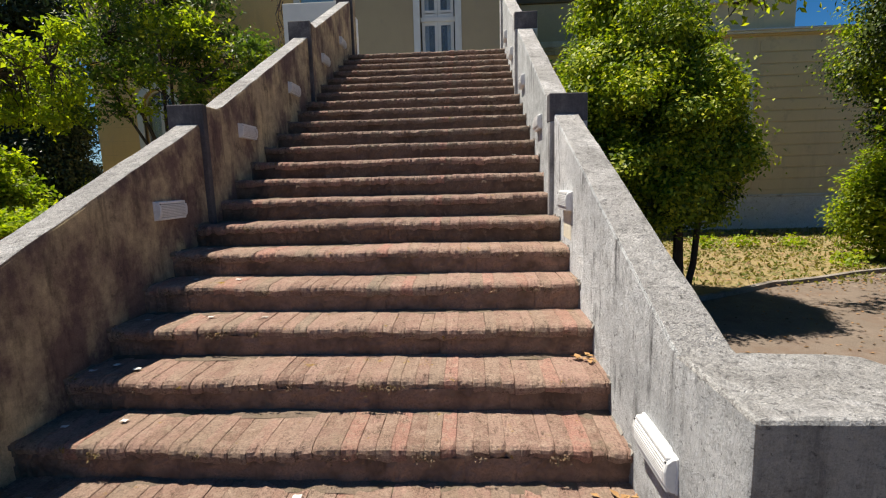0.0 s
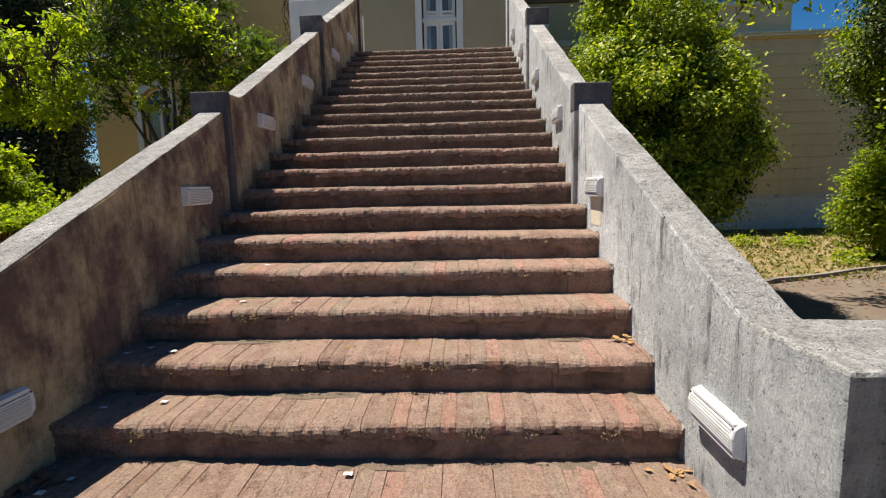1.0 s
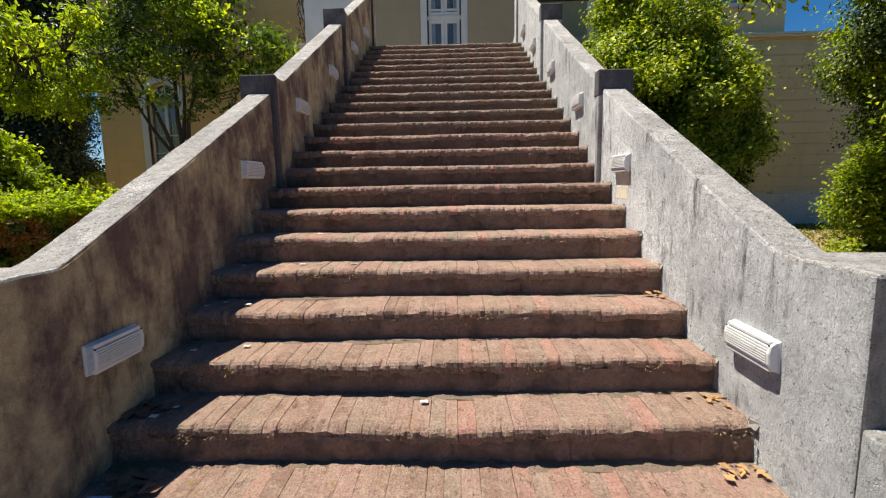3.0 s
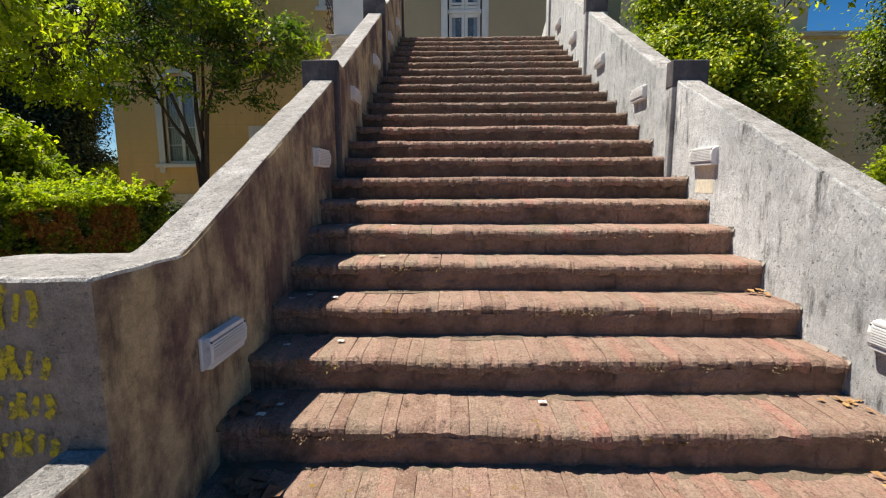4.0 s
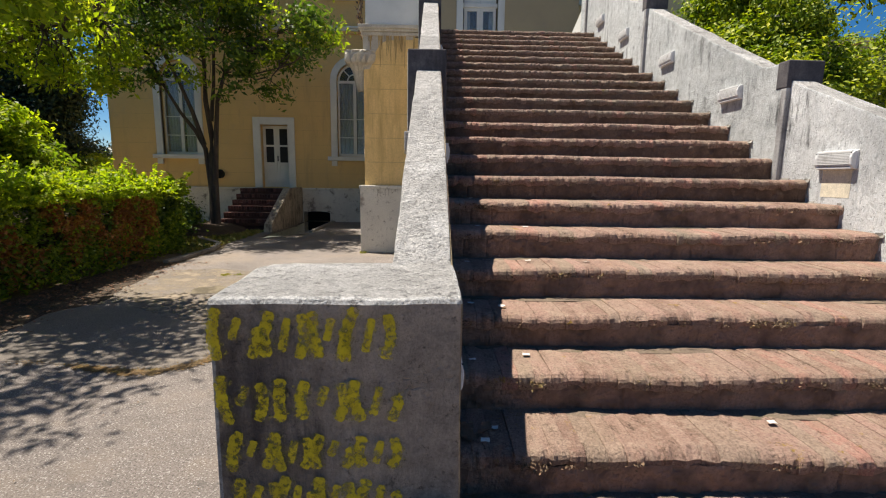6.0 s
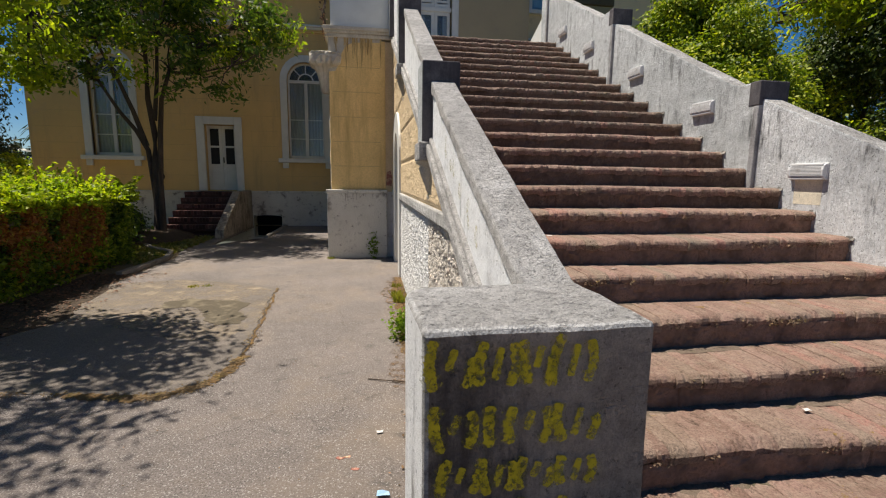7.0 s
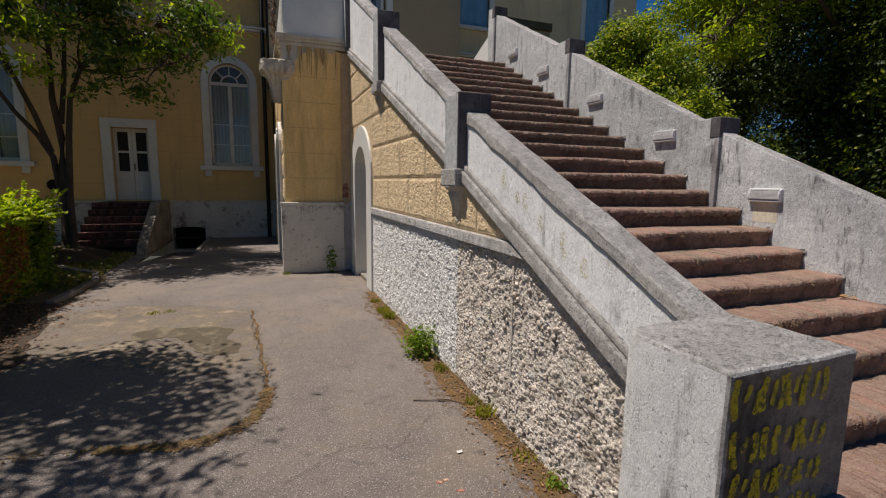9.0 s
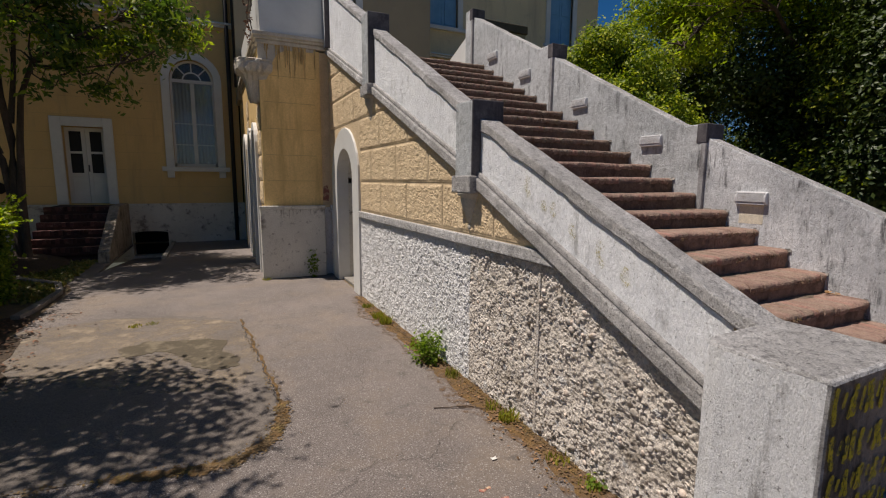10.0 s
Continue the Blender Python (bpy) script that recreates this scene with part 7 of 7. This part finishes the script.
c = np.stack([rng.uniform(-8.6, -6.1, n), rng.uniform(10.8, 15, n), np.full(n, 0.03)], 1)
tagged(new("bed_grass", leaf_mesh("bed_grass", c, 0.06, STRAW, -0.2, 1.8)), "short grass round the tree by the villa", "grass", kind="stuff")

# rough mortar fillets where the steps meet the walls
for side, mat in ((-1, GRIT), (1, KERB)):
    bm = bmesh.new()
    for k in range(-1, STEPS - 1):
        y, z = nosing(k)
        y1, z1 = nosing(k + 1)
        for j in range(5):
            ya, yb = y + (y1 - y) * j / 5, y + (y1 - y) * (j + 1) / 5 + 0.012
            r = 0.008 + 0.014 * random.random()
            add_prism(bm, [(side * 1.46, z - 0.02), (side * 1.46, z + r * 1.2), (side * (1.45 - r), z - 0.02)], "y", ya, yb)
        for j in range(3):
            za, zb = z + (z1 - z) * j / 3, z + (z1 - z) * (j + 1) / 3 + 0.01
            r = 0.006 + 0.010 * random.random()
            add_prism(bm, [(side * 1.46, y1 + 0.05), (side * 1.46, y1 - r * 0.6), (side * (1.45 - r), y1 + 0.05)], "z", za, zb)
    part("mortar_fillet", wear(bm, 0.004, 30), mat, wall_left if side < 0 else wall_right, "rough mortar along the step ends")

# ---- bricks of the steps ----
BRICKS = 40
BW = 2 * HALF / BRICKS


def brick_shape(k, x, width, depth):
    """A worn brick on edge, about its own origin at the nosing; erosion runs on from brick to brick along a step."""
    half = width / 2 - 0.0003 - 0.0005 * random.random()
    xs = np.concatenate([[-half], np.linspace(-half + 0.004, half - 0.004, 8), [half]])
    u = xs + x
    v = np.full(xs.shape, k * 3.7)
    broad = value_noise(u, v, 0.09, 61)
    chip = value_noise(u, v, 0.028, 62) ** 2
    crumb = value_noise(u, v, 0.017, 63)
    deep = np.clip(value_noise(u, v, 0.13, 65) - 0.66, 0, 1)
    er = 0.001 + 0.007 * broad + 0.018 * chip + 0.009 * crumb + 0.045 * deep
    er = np.minimum(er, 0.036)
    drop = 0.3 * er + 0.006 * np.clip(chip - 0.3, 0, 1) + 0.04 * deep
    lip = 0.0020 * (np.abs(xs) > half - 0.001) * (0.4 + 1.2 * crumb)
    low = -0.05 - 0.028 * value_noise(u, v + 4, 0.045, 66)
    under = 0.022 + 0.010 * crumb
    rows = [(under, low - 0.008), (0.010 + 0.6 * er, low), (0.001 + 0.75 * er, low * 0.55), (0.003 + er, -0.014 - drop * 0.8), (0.016 + 1.2 * er, -0.003 - drop * 0.6), (0.06 + 0.5 * er, 0.002 * crumb - 0.001 - drop * 0.1), (0.16 + 0 * er, 0.003 * broad - 0.001), (np.full(10, depth), -0.001 * chip)]
    verts = [(float(xs[i]), float(y[i]) + float(lip[i]), float(z[i]) - float(lip[i]) * 0.8) for i in range(10) for y, z in rows]
    m = len(rows)
    faces = []
    for i in range(9):
        for j in range(m - 1):
            a = i * m + j
            faces.append((a, a + m, a + m + 1, a + 1))
    faces.append(tuple(range(m - 1, -1, -1)))
    faces.append(tuple(range(9 * m, 10 * m)))
    return verts, faces


def riser_face(k, y, z):
    """Dirt-caked face under the nosing, shade in its colour, rough, with the joints just showing."""
    nx, nz = (300, 14) if k < 7 else (150, 7)
    xx, zz = np.meshgrid(np.linspace(-HALF, HALF, nx + 1), np.linspace(-0.19, -0.055, nz + 1), indexing="ij")
    joint = np.abs(((xx + 0.004 * np.sin(xx * 9 + k)) / BW) % 1.0 - 0.5) * BW
    h = 0.016 * value_noise(xx, zz + k * 3.1, 0.06, 81) + 0.010 * value_noise(xx, zz + k * 2.3, 0.018, 83) + 0.006 * value_noise(xx, zz + k, 0.35, 85)
    h -= 0.008 * np.clip(1 - joint / 0.005, 0, 1) * (value_noise(xx, zz * 0 + k * 1.9, 0.12, 87) > 0.72)
    h = np.minimum(h, 0.024)
    verts = np.stack([xx, y + 0.046 - h, z + zz], -1).reshape(-1, 3)
    q = np.arange((nx + 1) * (nz + 1)).reshape(nx + 1, nz + 1)
    faces = np.stack([q[:-1, :-1], q[1:, :-1], q[1:, 1:], q[:-1, 1:]], -1).reshape(-1, 4)
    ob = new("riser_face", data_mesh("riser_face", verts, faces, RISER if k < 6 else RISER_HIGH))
    ob.parent = stairs


spots = []
for k in range(-1, 7):
    y, z = nosing(k)
    for j in range(14):
        x, n = random.uniform(-1.4, 1.42), 10 + int(24 * random.random())
        c = rng.normal(size=(n, 3)) * np.array([0.022, 0.004, 0.012]) + np.array([x, y + 0.008, z - 0.045])
        spots.append(c)
tagged(new("nosing_crumbs", leaf_mesh("nosing_crumbs", np.concatenate(spots), 0.008, CRUMB, 0.2, 2.2)), "dry roots and crumbs caught on the step edges", "dirt", kind="stuff")
for k in range(-2, STEPS):
    y, z = nosing(k)
    joined_v, joined_f = [], []
    riser_face(k, y, z)
    cuts = [0.0] + [j + random.gauss(0, 0.07) for j in range(1, BRICKS)] + [float(BRICKS)]
    for j in range(BRICKS):
        xa, xb = -HALF + cuts[j] * BW, -HALF + cuts[j + 1] * BW
        x = (xa + xb) / 2
        bow = 0.012 * math.sin(k * 1.7 + j * 0.21) + 0.007 * math.sin(k * 2.9 + j * 0.53)
        dy = bow + random.gauss(0, 0.003)
        dz = 0.3 * bow + random.gauss(0, 0.0012)
        v, f = brick_shape(k, x, xb - xa, 0.39 + 0.01 * random.random())
        if -1 <= k <= 5:
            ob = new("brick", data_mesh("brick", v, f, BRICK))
            ob.matrix_world = pose(x, y + dy, z + dz, random.gauss(0.08, 0.1), random.gauss(0, 0.5), random.gauss(0, 0.35))
            ob.parent = stairs
        else:
            b = len(joined_v)
            joined_v += [(a + x, c + y + dy, e + z + dz) for a, c, e in v]
            joined_f += [tuple(t + b for t in g) for g in f]
    if joined_v:
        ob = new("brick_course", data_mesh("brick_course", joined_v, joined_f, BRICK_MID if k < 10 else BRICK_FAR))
        ob.parent = stairs
        tagged(ob, kind="stuff")

# rounded pebbles standing proud of the rubble facing
shapes = []
for i in range(8):
    bm = bmesh.new()
    bmesh.ops.create_icosphere(bm, subdivisions=2, radius=1.0)
    for v in bm.verts:
        v.co *= 1 + 0.28 * noise.noise(v.co * 1.3 + Vector((i * 3.7, 0, 0)))
        v.co.x *= 0.6
    bm.normal_update()
    shapes.append(finish("pebble", bm, PEBBLE, True))
for i in range(290):
    y = 3.27 + 2.45 * random.random() ** 1.25
    z = 0.03 + (under(y) - 0.10) * random.random()
    if y > 4.72:
        z = min(z, 1.22)
    r = 0.008 + 0.016 * random.random() ** 2
    ob = new("pebble", shapes[i % 8])
    ob.matrix_world = pose(-1.634 - 0.006 * random.random(), y, z, random.uniform(-40, 40), random.uniform(-25, 25), random.uniform(-25, 25)) @ Matrix.Diagonal((r, r * random.uniform(0.9, 1.5), r * random.uniform(0.75, 1.1), 1))
    ob.parent = wall_left
